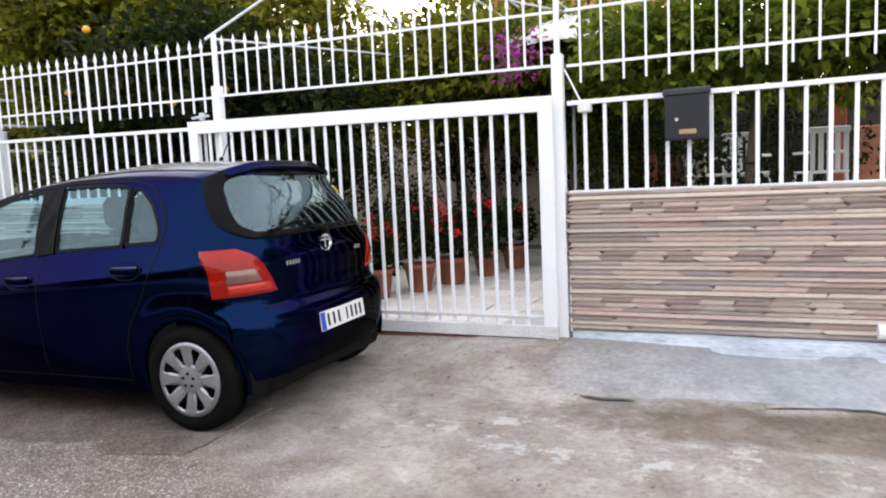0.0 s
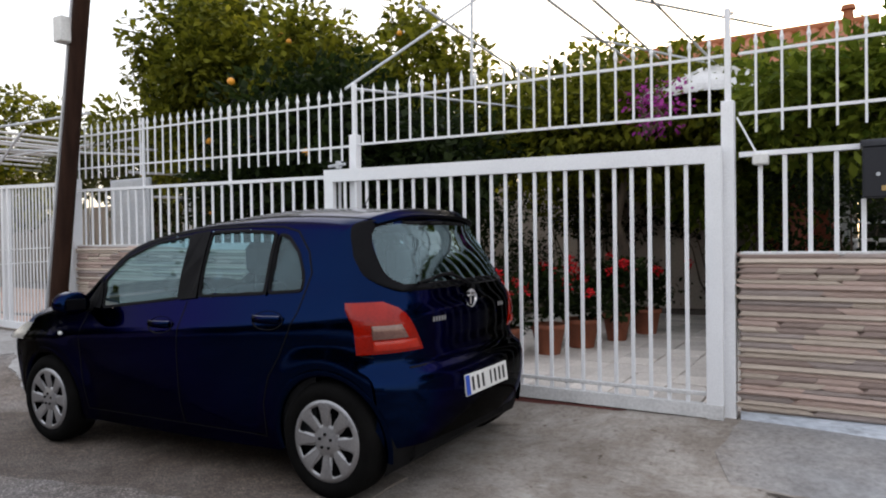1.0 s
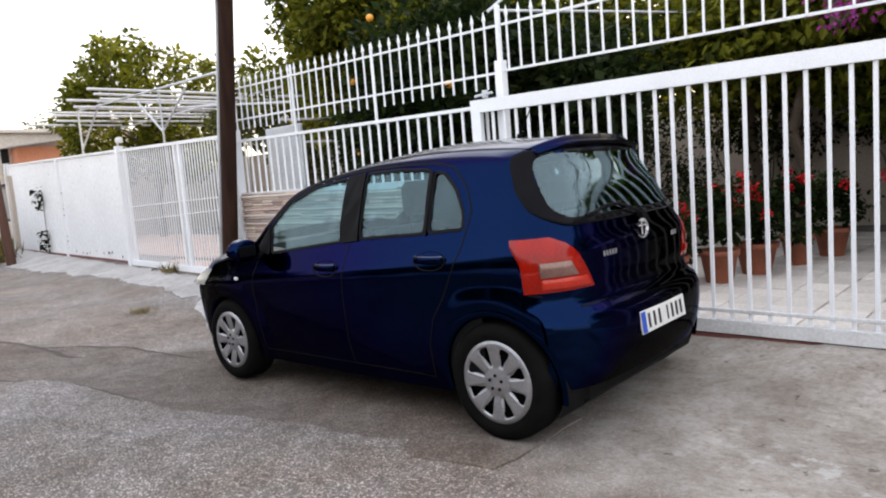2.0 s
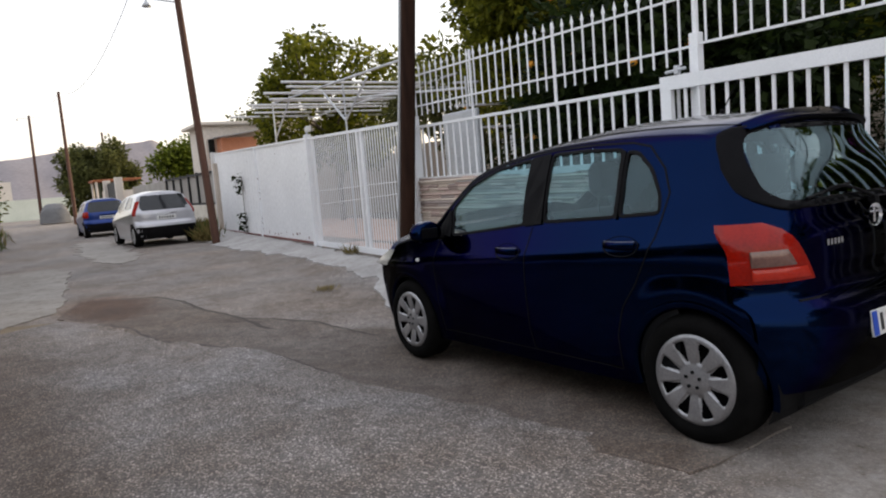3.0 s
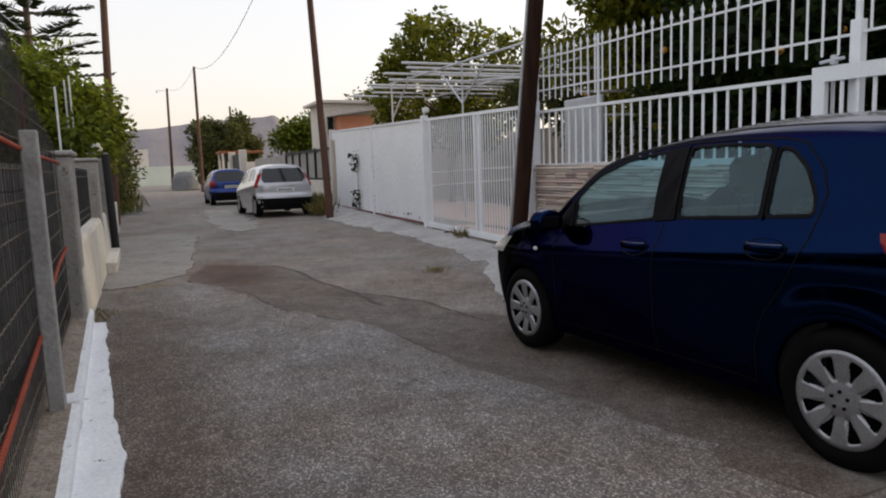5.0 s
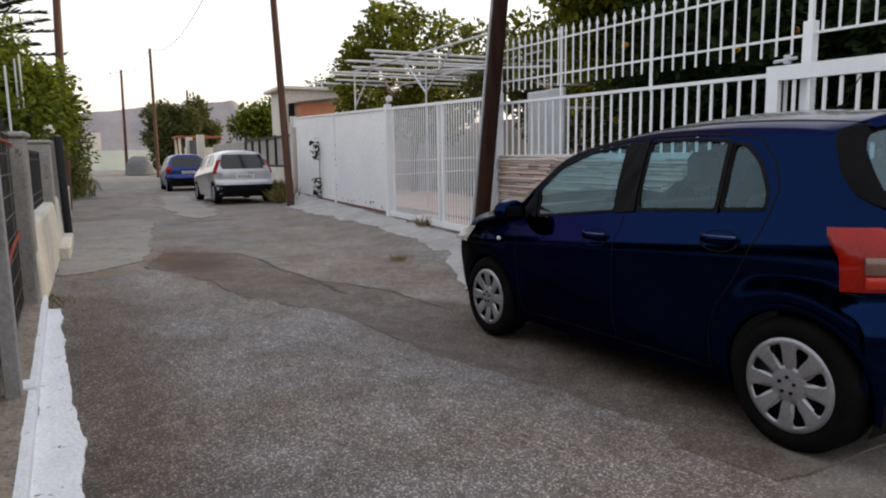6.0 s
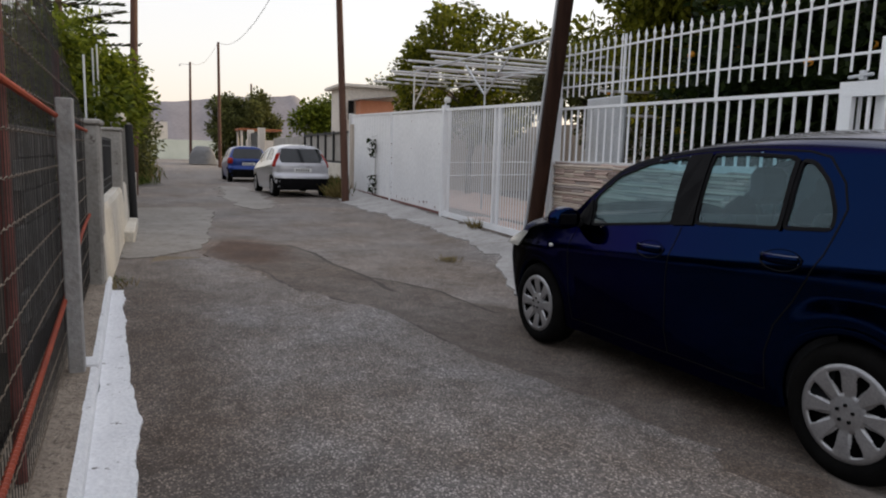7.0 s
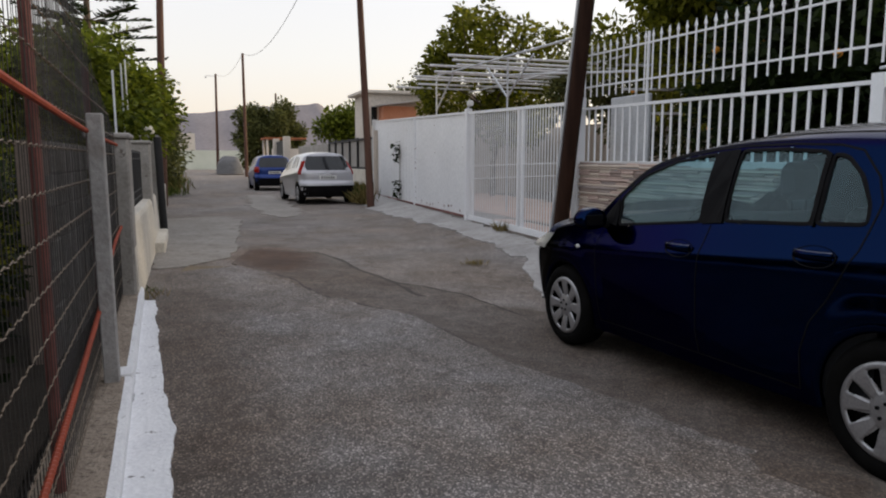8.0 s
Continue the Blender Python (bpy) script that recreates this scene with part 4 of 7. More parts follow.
def low_wall():
    w = thing("wall_neighbour", "cream limewashed low wall with pillars and black railing", "wall", kind="structure")
    bm = bare()
    xs = [-4.7 - 0.4 * i for i in range(15)]
    y = -3.06
    rows = []
    for dy, z in ((0.03, -0.05), (0.025, 0.3), (0.0, 0.7), (-0.02, 0.755), (-0.22, 0.755), (-0.24, 0.7), (-0.24, -0.05)):
        rows.append([(x, y + dy + 0.012 * noise.noise((x * 2, z * 5, 1)), z + 0.01 * noise.noise((x * 1.3, dy, 2))) for x in xs])
    g = sheet(bm, rows)
    bm.faces.new([r[0] for r in g])
    bm.faces.new([r[-1] for r in g][::-1])
    bmesh.ops.recalc_face_normals(bm, faces=bm.faces[:])
    part("wall", bm, LIME, w, smooth=False)
    for x0, x1, top in ((-5.0, -4.6, 1.49), (-9.0, -8.6, 1.53), (-12.7, -12.2, 1.72)):
        bm = bare()
        box(bm, x0, x1, y - 0.3, y + 0.012, -0.05, top, 0.015)
        box(bm, x0 - 0.03, x1 + 0.03, y - 0.33, y + 0.035, top, top + 0.045, 0.012)
        part("pillar", bm, LIME_SHADED, w, "patchy pillar with a flat cap, greyed for its shaded side")
    bm = bare()
    box(bm, -16.5, -12.7, y - 0.2, y + 0.0, -0.05, 0.72, 0.02)
    part("wall", bm, LIME, w)
    for x0, x1 in ((-8.58, -5.02),):
        rl = tagged(new("wall_railing"), "black steel railing panel between pillars", "")
        rl.parent = w
        for z in (0.83, 0.92, 1.32, 1.4):
            bm = bare()
            rod(bm, (x0, y - 0.12, z), (x1, y - 0.12, z), 0.014)
            part("rail", bm, BLACK_METAL, rl)
        for k in range(29):
            x = x0 + (x1 - x0) * (k + 0.5) / 29
            bm = bare()
            rod(bm, (x, y - 0.12, 0.76), (x, y - 0.12, 1.42), 0.013, n=6)
            part("baluster", bm, BLACK_METAL, rl)
    bm = bare()
    bmesh.ops.create_uvsphere(bm, u_segments=16, v_segments=10, radius=0.1, matrix=Matrix.Translation((-12.45, y - 0.14, 1.86)))
    part("ball_finial", bm, LIME, w, "round limewashed ball on the last pillar", True)
    return w


low_wall()
bm = bare()
rod(bm, (-10.6, -2.97, 0.05), (-10.45, -3.0, 1.68), 0.06, n=14)
tagged(part("drain_pipe", bm, BLACK_METAL), "black upright pipe against the limewashed wall", "pipe")
bm = bare()
box(bm, -10.3, -8.3, -3.05, -2.9, -0.02, 0.17, 0.02)
tagged(part("doorstep", bm, LIME), "small cream doorstep block at the wall foot", "step")


def block_fill():
    """A short wall of bare concrete blocks behind the netting, up to the pillar."""
    bm = bare()
    box(bm, -4.58, -2.75, -3.52, -3.38, 0.0, 1.42)
    w = tagged(part("wall_block", bm, GROUT), "short wall of bare grey concrete blocks behind netting", "wall", kind="structure")
    b2 = bare()
    box(b2, 0.006, 0.394, -0.012, 0.02, 0.006, 0.194, 0.006)
    mesh = mesh_of("block", b2, CONCRETE)
    for j in range(7):
        x = -4.58 + (0.2 if j % 2 else 0.0)
        while x < -3.1:
            part("block", mesh, None, w, at=(x, -3.368, 0.02 + 0.2 * j))
            x += 0.4


block_fill()


# ---- cars ----
def car_paint(name, base, rough=0.3, metal=0.6):
    """Metallic base under a thin clear coat."""
    m = surface(name, base, tuple(c * 1.15 for c in base), rough, metal, 1.5, 300, 0.0, coat=1.0)
    b = m.node_tree.nodes["Principled BSDF"]
    b.inputs["Coat IOR"].default_value = 1.3
    b.inputs["Coat Roughness"].default_value = 0.03
    b.inputs["Specular IOR Level"].default_value = 0.15
    b.inputs["Specular Tint"].default_value = (0.03, 0.1, 0.28, 1)
    b.inputs["Coat Weight"].default_value = 0.16
    # grey on the flat top of roof and bonnet: dust, with sky sheen painted in
    t = m.node_tree
    g = t.nodes.new("ShaderNodeNewGeometry")
    sp = t.nodes.new("ShaderNodeSeparateXYZ")
    t.links.new(g.outputs["Normal"], sp.inputs[0])
    lay = add(t, "MapRange", From_Min=0.8, From_Max=0.96, To_Min=0.0, To_Max=0.75)
    t.links.new(sp.outputs["Z"], lay.inputs["Value"])
    t.links.new(mixed(t, lay.outputs[0], b.inputs["Base Color"].links[0].from_socket, (0.3, 0.29, 0.28)), b.inputs["Base Color"])
    mt = add(t, "MapRange", From_Min=0.0, From_Max=0.75, To_Min=metal, To_Max=0.2)
    t.links.new(lay.outputs[0], mt.inputs["Value"])
    t.links.new(mt.outputs[0], b.inputs["Metallic"])
    return m


PAINT_NAVY = car_paint("navy_car_paint", (0.0008, 0.0072, 0.033), 0.12, 1.0)
PAINT_SILVER = surface("silver_white_car_paint", (0.4, 0.4, 0.43), (0.5, 0.5, 0.53), 0.3, 0.5, 1.2, 200, 0.0, coat=0.8)
PAINT_BLUE = surface("blue_car_paint", (0.002, 0.022, 0.14), (0.003, 0.03, 0.19), 0.3, 0.5, 1.2, 200, 0.0, coat=0.3)
TYRE = surface("tyre_rubber", (0.004, 0.004, 0.004), (0.009, 0.0088, 0.0085), 0.85, coarse=8, fine=90, bump=0.3)
ALLOY = surface("silver_wheel_cover", (0.27, 0.27, 0.28), (0.4, 0.4, 0.41), 0.34, 0.65, 8, 90, 0.05, wear=(0.16, 0.14, 0.12), wear_at=0.7)
TRIM = surface("black_plastic_trim", (0.005, 0.005, 0.0055), (0.012, 0.012, 0.013), 0.5, coarse=6, fine=120, bump=0.1)
for dull in (TYRE, TRIM):
    dull.node_tree.nodes["Principled BSDF"].inputs["Specular IOR Level"].default_value = 0.03
CABIN = surface("grey_seat_cloth", (0.02, 0.022, 0.026), (0.04, 0.042, 0.047), 0.9, coarse=5, fine=120, bump=0.3)
CHROME = surface("chrome", (0.6, 0.6, 0.62), (0.75, 0.75, 0.77), 0.18, 1.0, 6, 60, 0.0)
LAMP_RED = surface("red_lamp_lens", (0.2, 0.0045, 0.0016), (0.31, 0.009, 0.003), 0.06, 0.0, 9, 80, 0.0)
LAMP_RED.node_tree.nodes["Principled BSDF"].inputs["Specular IOR Level"].default_value = 0.3
LAMP_AMBER = surface("orange_red_lens", (0.36, 0.014, 0.005), (0.46, 0.022, 0.008), 0.15, 0.0, 9, 80, 0.0)
HEAD_LENS = surface("headlamp_lens", (0.35, 0.34, 0.32), (0.5, 0.49, 0.46), 0.15, 0.3, 9, 80, 0.0)
LAMP_CLEAR = surface("clear_lamp_lens", (0.13, 0.06, 0.048), (0.19, 0.095, 0.075), 0.2, 0.2, 9, 80, 0.0, coat=1.0)
PLATE = surface("white_number_plate", (0.62, 0.62, 0.6), (0.75, 0.75, 0.73), 0.45, coarse=9, fine=80, bump=0.05)
PLATE_BLUE = surface("blue_plate_band", (0.01, 0.06, 0.42), (0.015, 0.08, 0.5), 0.45, coarse=9, fine=80, bump=0.0)
INK = surface("black_ink", (0.012, 0.012, 0.012), (0.02, 0.02, 0.02), 0.5, coarse=9, fine=80, bump=0.0)
GLASS = glass("window_glass", (0.58, 0.79, 0.83), ior=1.6)
GLASS_DARK = glass("rear_window_glass", (0.52, 0.72, 0.76), ior=1.9)
FRIT = surface("black_glass_border", (0.003, 0.003, 0.004), (0.006, 0.006, 0.007), 0.05, coarse=6, fine=60, bump=0.0)
FRIT.node_tree.nodes["Principled BSDF"].inputs["Specular IOR Level"].default_value = 0.05


class Shell:
    """Surface of a small hatchback. Rear axle at x = 0, nose towards -x, middle plane y = 0."""

    def __init__(self, k=1.0, wide=1.0, tall=1.0):
        self.k, self.wide, self.tall = k, wide, tall

    def top(self, x):
        return smooth_lerp([(-3.3, 0.66), (-3.12, 0.77), (-2.85, 0.89), (-2.45, 0.985), (-2.2, 1.06), (-1.85, 1.265), (-1.7, 1.34), (-1.5, 1.41), (-1.2, 1.472), (-0.7, 1.522), (-0.3, 1.52), (0.0, 1.49), (0.2, 1.455)], x)

    def side_top(self, x):
        return smooth_lerp([(-3.3, 0.6), (-3.1, 0.72), (-2.8, 0.83), (-2.4, 0.92), (-2.12, 1.01), (-1.92, 1.155), (-1.73, 1.305), (-1.49, 1.38), (-1.18, 1.42), (-0.95, 1.435), (-0.5, 1.425), (-0.2, 1.405), (0.0, 1.39), (0.2, 1.365)], x)

    def bottom(self, x):
        return smooth_lerp([(-3.3, 0.24), (-3.0, 0.2), (-2.0, 0.19), (-0.4, 0.2), (0.1, 0.26), (0.5, 0.3)], x)

    def width(self, x, z):
        """Half width at a station and height."""
        plan = smooth_lerp([(-3.3, 0.6), (-3.15, 0.7), (-2.95, 0.785), (-2.6, 0.83), (-2.0, 0.84), (-1.0, 0.845), (0.0, 0.84), (0.3, 0.815), (0.5, 0.76)], x)
        side = smooth_lerp([(0.15, 0.905), (0.3, 0.945), (0.5, 0.976), (0.72, 1.0), (0.825, 1.007), (0.852, 1.0), (0.89, 0.982), (0.94, 0.96), (1.0, 0.936), (1.2, 0.85), (1.4, 0.735), (1.5, 0.66)], z - 0.069 * (x + 1.0) * step(0.5, 0.75, z) * step(1.15, 0.98, z))
        fl = 0.0
        for hub in (0.0, -2.46):
            d = math.hypot(x - hub, z - 0.3)
            fl = max(fl, 0.012 * step(0.52, 0.38, d)) if z < 0.75 else fl
        return (plan * side + fl) * self.wide

    def rear(self, z, y):
        c = smooth_lerp([(0.2, 0.40), (0.3, 0.46), (0.42, 0.495), (0.56, 0.5), (0.635, 0.475), (0.67, 0.425), (0.8, 0.42), (0.93, 0.41), (1.02, 0.375), (1.2, 0.305), (1.36, 0.225), (1.46, 0.195)], z)
        w = self.width(0.2, z)
        q = min(1.0, abs(y) / w)
        return c - 0.05 * q**2 - 0.16 * q**7

    def front(self, z, y):
        c = smooth_lerp([(0.2, -3.14), (0.35, -3.22), (0.5, -3.255), (0.62, -3.24), (0.72, -3.18), (0.8, -3.1)], z)
        q = min(1.0, abs(y) / 0.75)
        return c + 0.1 * q**2 + 0.22 * q**5

    def side(self, u, v, sign=-1):
        """Point on the flank: u from nose to tail, v from sill to roof edge."""
        x0 = -3.05 + 3.25 * u
        z = self.bottom(x0) + (self.side_top(x0) - self.bottom(x0)) * v
        xr = self.rear(z, self.width(0.2, z))
        xf = self.front(z, 0.75)
        x = x0 + step(-0.25, 0.2, x0) * (xr - 0.2) * max(0, (x0 + 0.25) / 0.45) + step(-2.6, -3.05, x0) * (xf + 3.05)
        return Vector((x, sign * self.width(x, z), z))

    def roof(self, x, y):
        """Height of the roof and bonnet skin."""
        e = self.side_top(x)
        w = self.width(x, e)
        return e + (max(self.top(x), e + 0.01) - e) * (1 - min(1.0, abs(y / w)) ** 3.6)

    def flank(self, x, z, out=0.0, sign=-1):
        return Vector((x, sign * (self.width(x, z) + out), z))


def inside(poly, x, z):
    c = False
    for (x0, z0), (x1, z1) in zip(poly, poly[1:] + poly[:1]):
        if (z0 > z) != (z1 > z) and x < (x1 - x0) * (z - z0) / (z1 - z0) + x0:
            c = not c
    return c


def nearest(poly, x, z):
    best = None
    for (x0, z0), (x1, z1) in zip(poly, poly[1:] + poly[:1]):
        dx, dz = x1 - x0, z1 - z0
        s = max(0, min(1, ((x - x0) * dx + (z - z0) * dz) / (dx * dx + dz * dz)))
        p = (x0 + s * dx, z0 + s * dz)
        d = math.dist(p, (x, z))
        if best is None or d < best[0]:
            best = (d, p)
    return best


def rounded(poly, r=0.03, n=4):
    """The polygon with its corners rounded."""
    out = []
    m = len(poly)
    for i in range(m):
        a, b, c = Vector(poly[i - 1]), Vector(poly[i]), Vector(poly[(i + 1) % m])
        p, q = (a - b), (c - b)
        rr = min(r, p.length * 0.45, q.length * 0.45)
        p, q = b + p.normalized() * rr, b + q.normalized() * rr
        for k in range(n + 1):
            s = k / n
            out.append(tuple(p.lerp(b, s).lerp(b.lerp(q, s), s)))
    return out


WINDOWS = {
    "front_window": [(-1.88, 0.937), (-1.9, 1.11), (-1.73, 1.262), (-1.49, 1.343), (-1.185, 1.382), (-1.14, 1.005)],
    "rear_door_window": [(-0.965, 1.02), (-1.01, 1.395), (-0.75, 1.394), (-0.482, 1.374), (-0.44, 1.04)],
    "quarter_window": [(-0.413, 1.043), (-0.45, 1.364), (-0.375, 1.35), (-0.262, 1.258), (-0.19, 1.14), (-0.17, 1.056)],
}
ARCHES = [(0.0, 0.3, 0.345), (-2.46, 0.3, 0.34)]


def car_body(s, bm):
    """Flanks, roof, nose and tail as one skin, with real wheel arches and window openings."""
    nu, nv = 150, 44
    skip = [rounded(p, 0.03) for p in WINDOWS.values()]
    for sign in (-1, 1):
        rows = []
        for j in range(nv + 1):
            row = []
            for i in range(nu + 1):
                p = s.side(i / nu, j / nv, sign)
                for hx, hz, r in ARCHES:
                    d = math.hypot(p.x - hx, p.z - hz)
                    if abs(d - r) < 0.013 and p.z > 0.2:
                        nx, nz = hx + (p.x - hx) * r / d, hz + (p.z - hz) * r / d
                        p = Vector((nx, sign * s.width(nx, nz), nz))
                for poly in skip:
                    d, q = nearest(poly, p.x, p.z)
                    if d < 0.013:
                        p = Vector((q[0], sign * s.width(*q), q[1]))
                row.append(p)
            rows.append(row)
        g = [[bm.verts.new(p) for p in row] for row in rows]
        for j in range(nv):
            for i in range(nu):
                vs = (g[j][i], g[j][i + 1], g[j + 1][i + 1], g[j + 1][i])
                c = sum((v.co for v in vs), Vector()) / 4
                if any(math.hypot(c.x - hx, c.z - hz) < r for hx, hz, r in ARCHES) or any(inside(p, c.x, c.z) for p in skip):
                    continue
                bm.faces.new(vs if sign < 0 else vs[::-1])
    # roof, windscreen pillars and bonnet
    ny = 40
    def crown(i, y, w, e):
        tz = max(s.top(e.x if i < nu else 0.2), e.z + 0.01)
        return e.z + (tz - e.z) * (1 - abs(y / w) ** 3.6)
    rows = []
    for i in range(nu + 1):
        e = s.side(i / nu, 1.0, -1)
        w = -e.y
        row = []
        for k in range(ny + 1):
            y = w * (2 * k / ny - 1)
            z = crown(i, y, w, e)
            back = (s.rear(z, y) - s.rear(e.z, w)) * step(0.9, 1.0, i / nu)
            fore = (s.front(e.z, y) - s.front(e.z, 0.75)) * step(0.2, 0.0, i / nu)
            row.append((e.x + back + fore, y, z))
        rows.append(row)
    g = [[bm.verts.new(p) for p in row] for row in rows]
    for a, b in zip(g, g[1:]):
        for k in range(ny):
            c = (a[k].co + b[k + 1].co) / 2
            if -2.17 < c.x < -1.36 and abs(c.y) < 0.9 * abs(a[0].co.y) - 0.02:
                continue
            bm.faces.new((a[k], b[k], b[k + 1], a[k + 1]))
    # tail and nose
    for end in (0, 1):
        hi = s.side(end, 1.0, -1)
        rows = []
        for j in range(nv + 1):
            e = s.side(end, j / nv, -1)
            w = -e.y
            row = []
            for k in range(ny + 1):
                q = 2 * k / ny - 1
                y = w * q
                lo = s.side(end, 0.0, -1).z
                z = e.z if not end else lo + (crown(nu, -hi.y * q, -hi.y, hi) - lo) * j / nv
                row.append((s.rear(z, y) if end else s.front(e.z, y) - (s.front(e.z, 0.75) - e.x), y, z))
            rows.append(row)
        g = [[bm.verts.new(p) for p in row] for row in rows]
        for a, b in zip(g, g[1:]):
            for k in range(ny):
                c = (a[k].co + b[k + 1].co) / 2
                if end and inside(s.rear_glass, c.y, c.z):
                    continue
                bm.faces.new((a[k], a[k + 1], b[k + 1], b[k]) if end else (a[k], b[k], b[k + 1], a[k + 1]))
    bmesh.ops.remove_doubles(bm, verts=bm.verts[:], dist=0.0035)
    return bm


Shell.rear_glass = [(-0.535, 1.395), (-0.61, 1.27), (-0.63, 1.125), (-0.56, 1.075), (0.56, 1.075), (0.63, 1.125), (0.61, 1.27), (0.535, 1.395)]


def pane(s, poly, out, sign=-1, sub=5):
    bm = bare()
    pts = []
    for a, b in zip(poly, poly[1:] + poly[:1]):
        for k in range(sub):
            x, z = a[0] + (b[0] - a[0]) * k / sub, a[1] + (b[1] - a[1]) * k / sub
            pts.append(s.flank(x, z, out, sign))
    f = bm.faces.new([bm.verts.new(p) for p in pts])
    if (f.normal.y < 0) != (sign < 0):
        f.normal_flip()
    bmesh.ops.triangulate(bm, faces=[f])
    return bm


def grown(poly, d):
    """The polygon moved outwards by d (inwards if negative)."""
    out = []
    n = len(poly)
    area = sum(poly[i][0] * poly[(i + 1) % n][1] - poly[(i + 1) % n][0] * poly[i][1] for i in range(n))
    for i in range(n):
        a, b = Vector(poly[i - 1]), Vector(poly[(i + 1) % n])
        t = (b - a).normalized()
        nrm = Vector((t.y, -t.x)) * (1 if area > 0 else -1)
        out.append((poly[i][0] + nrm.x * d, poly[i][1] + nrm.y * d))
    return out


def dense(poly, gap=0.02):
    out = []
    for a, b in zip(poly, poly[1:] + poly[:1]):
        n = max(1, int(math.dist(a, b) / gap))
        out += [(a[0] + (b[0] - a[0]) * k / n, a[1] + (b[1] - a[1]) * k / n) for k in range(n)]
    return out


def ring(place, poly, steps):
    """A band round a polygon: steps of (offset, lift), put on a surface by place(a, b, lift)."""
    bm = bare()
    p = dense(poly)
    sheet(bm, [[place(a, b, up) for a, b in grown(p, d)] for d, up in steps], True)
    bmesh.ops.recalc_face_normals(bm, faces=bm.faces[:])
    return bm


def wheel(parent, at, sign, cover=ALLOY):
    """Tyre with a rounded tread and a moulded wheel cover with ten spokes."""
    w = new("wheel")
    w.parent = parent
    w.matrix_basis = Matrix.Translation(at) @ pose(0, 0, 0, 0, 0, 0 if sign < 0 else 180)
    R = 0.3
    bm = bare()
    prof = [(0.208, -0.005), (0.226, -0.016), (0.25, -0.02), (0.275, -0.012), (0.292, 0.004), (0.3, 0.03), (0.301, 0.09), (0.3, 0.15), (0.292, 0.176), (0.27, 0.19), (0.2, 0.185), (0.19, 0.18)]
    rows = [[(r * math.cos(a), y, r * math.sin(a)) for a in [2 * math.pi * i / 56 for i in range(56)]] for r, y in prof]
    sheet(bm, rows, True)
    bmesh.ops.recalc_face_normals(bm, faces=bm.faces[:])
    part("tyre", bm, TYRE, w, smooth=True)
    bm = bare()
    rod(bm, (0, 0.05, 0), (0, 0.06, 0), 0.212, n=40)
    part("hub", bm, TRIM, w, "dark steel hub behind the cover")
    # cover: a dished disc with eight long holes, then the rim
    bm = bare()
    n, rad = 224, [0.0, 0.02, 0.045, 0.062] + [0.072 + 0.0052 * k for k in range(20)] + [0.175, 0.187, 0.197, 0.201]
    def dish(r):
        return smooth_lerp([(0.0, -0.012), (0.05, -0.013), (0.06, -0.004), (0.12, -0.012), (0.175, -0.016), (0.19, -0.012), (0.202, 0.006)], r)
    holes = 8
    g = []
    for r in rad[1:]:
        row = []
        for i in range(n):
            a = 2 * math.pi * i / n
            ph = (a * holes / (2 * math.pi)) % 1.0
            spoke = abs(ph - 0.5) * 2
            row.append(bm.verts.new((r * math.cos(a), dish(r) + (0.008 * step(0.55, 0.3, spoke) if 0.075 < r < 0.17 else 0), r * math.sin(a))))
        g.append(row)
    for k in range(len(g) - 1):
        rm = (rad[k + 1] + rad[k + 2]) / 2
        for i in range(n):
            ph = ((i + 0.5) * holes / n) % 1.0
            half = 0.23 * ((rm - 0.074) / 0.076) ** 0.7 * math.sqrt(max(0.0, 1 - max(0.0, (rm - 0.148) / 0.021) ** 2)) if 0.075 < rm < 0.168 else -1
            if abs(ph - 0.5) < half:
                continue
            j = (i + 1) % n
            bm.faces.new((g[k][i], g[k][j], g[k + 1][j], g[k + 1][i]))
    bm.faces.new(g[0])
    bmesh.ops.scale(bm, vec=(1.08, 1, 1.08), verts=bm.verts[:])
    bmesh.ops.recalc_face_normals(bm, faces=bm.faces[:])
    part("wheel_cover", bm, cover, w, "silver plastic wheel cover with oval openings", True)
    for k in range(5):
        a = 2 * math.pi * (k + 0.25) / 5
        bm = bare()
        rod(bm, (0.037 * math.cos(a), -0.02, 0.037 * math.sin(a)), (0.037 * math.cos(a), -0.008, 0.037 * math.sin(a)), 0.008, n=8)
        part("bolt_hole", bm, TRIM, w)
    return w


def wrap_lamp(s, z0, z1, x_side, y_rear, out, n=26):
    """Corner lens: runs along the flank and round onto the tail, between two heights."""
    bm = bare()
    rows = []
    for j in range(9):
        z = z0 + (z1 - z0) * j / 8
        w = s.width(0.2, z)
        xe = s.rear(z, w)
        row = []
        xs, yr = x_side(z), y_rear(z)
        for i in range(n + 1):
            q = i / n
            if q < 0.4:
                x = xs + (xe - xs) * q / 0.4
                p = Vector((x, -s.width(x, z), z))
                nrm = Vector((0.15 + 0.5 * q, -1, 0.1))
            else:
                y = -w + (w - yr) * (q - 0.4) / 0.6
                p = Vector((s.rear(z, y), y, z))
                nrm = Vector((1, -0.7 * (1 - (q - 0.4) / 0.6), 0.1))
            edge = min(1, 4 * min(q, 1 - q, j / 8, 1 - j / 8) + 0.15)
            row.append(p + nrm.normalized() * out * edge)
        rows.append(row)
    sheet(bm, rows)
    return bm


def mirrored(bm):
    bmesh.ops.scale(bm, vec=(1, -1, 1), verts=bm.verts[:])
    bmesh.ops.reverse_faces(bm, faces=bm.faces[:])
    return bm


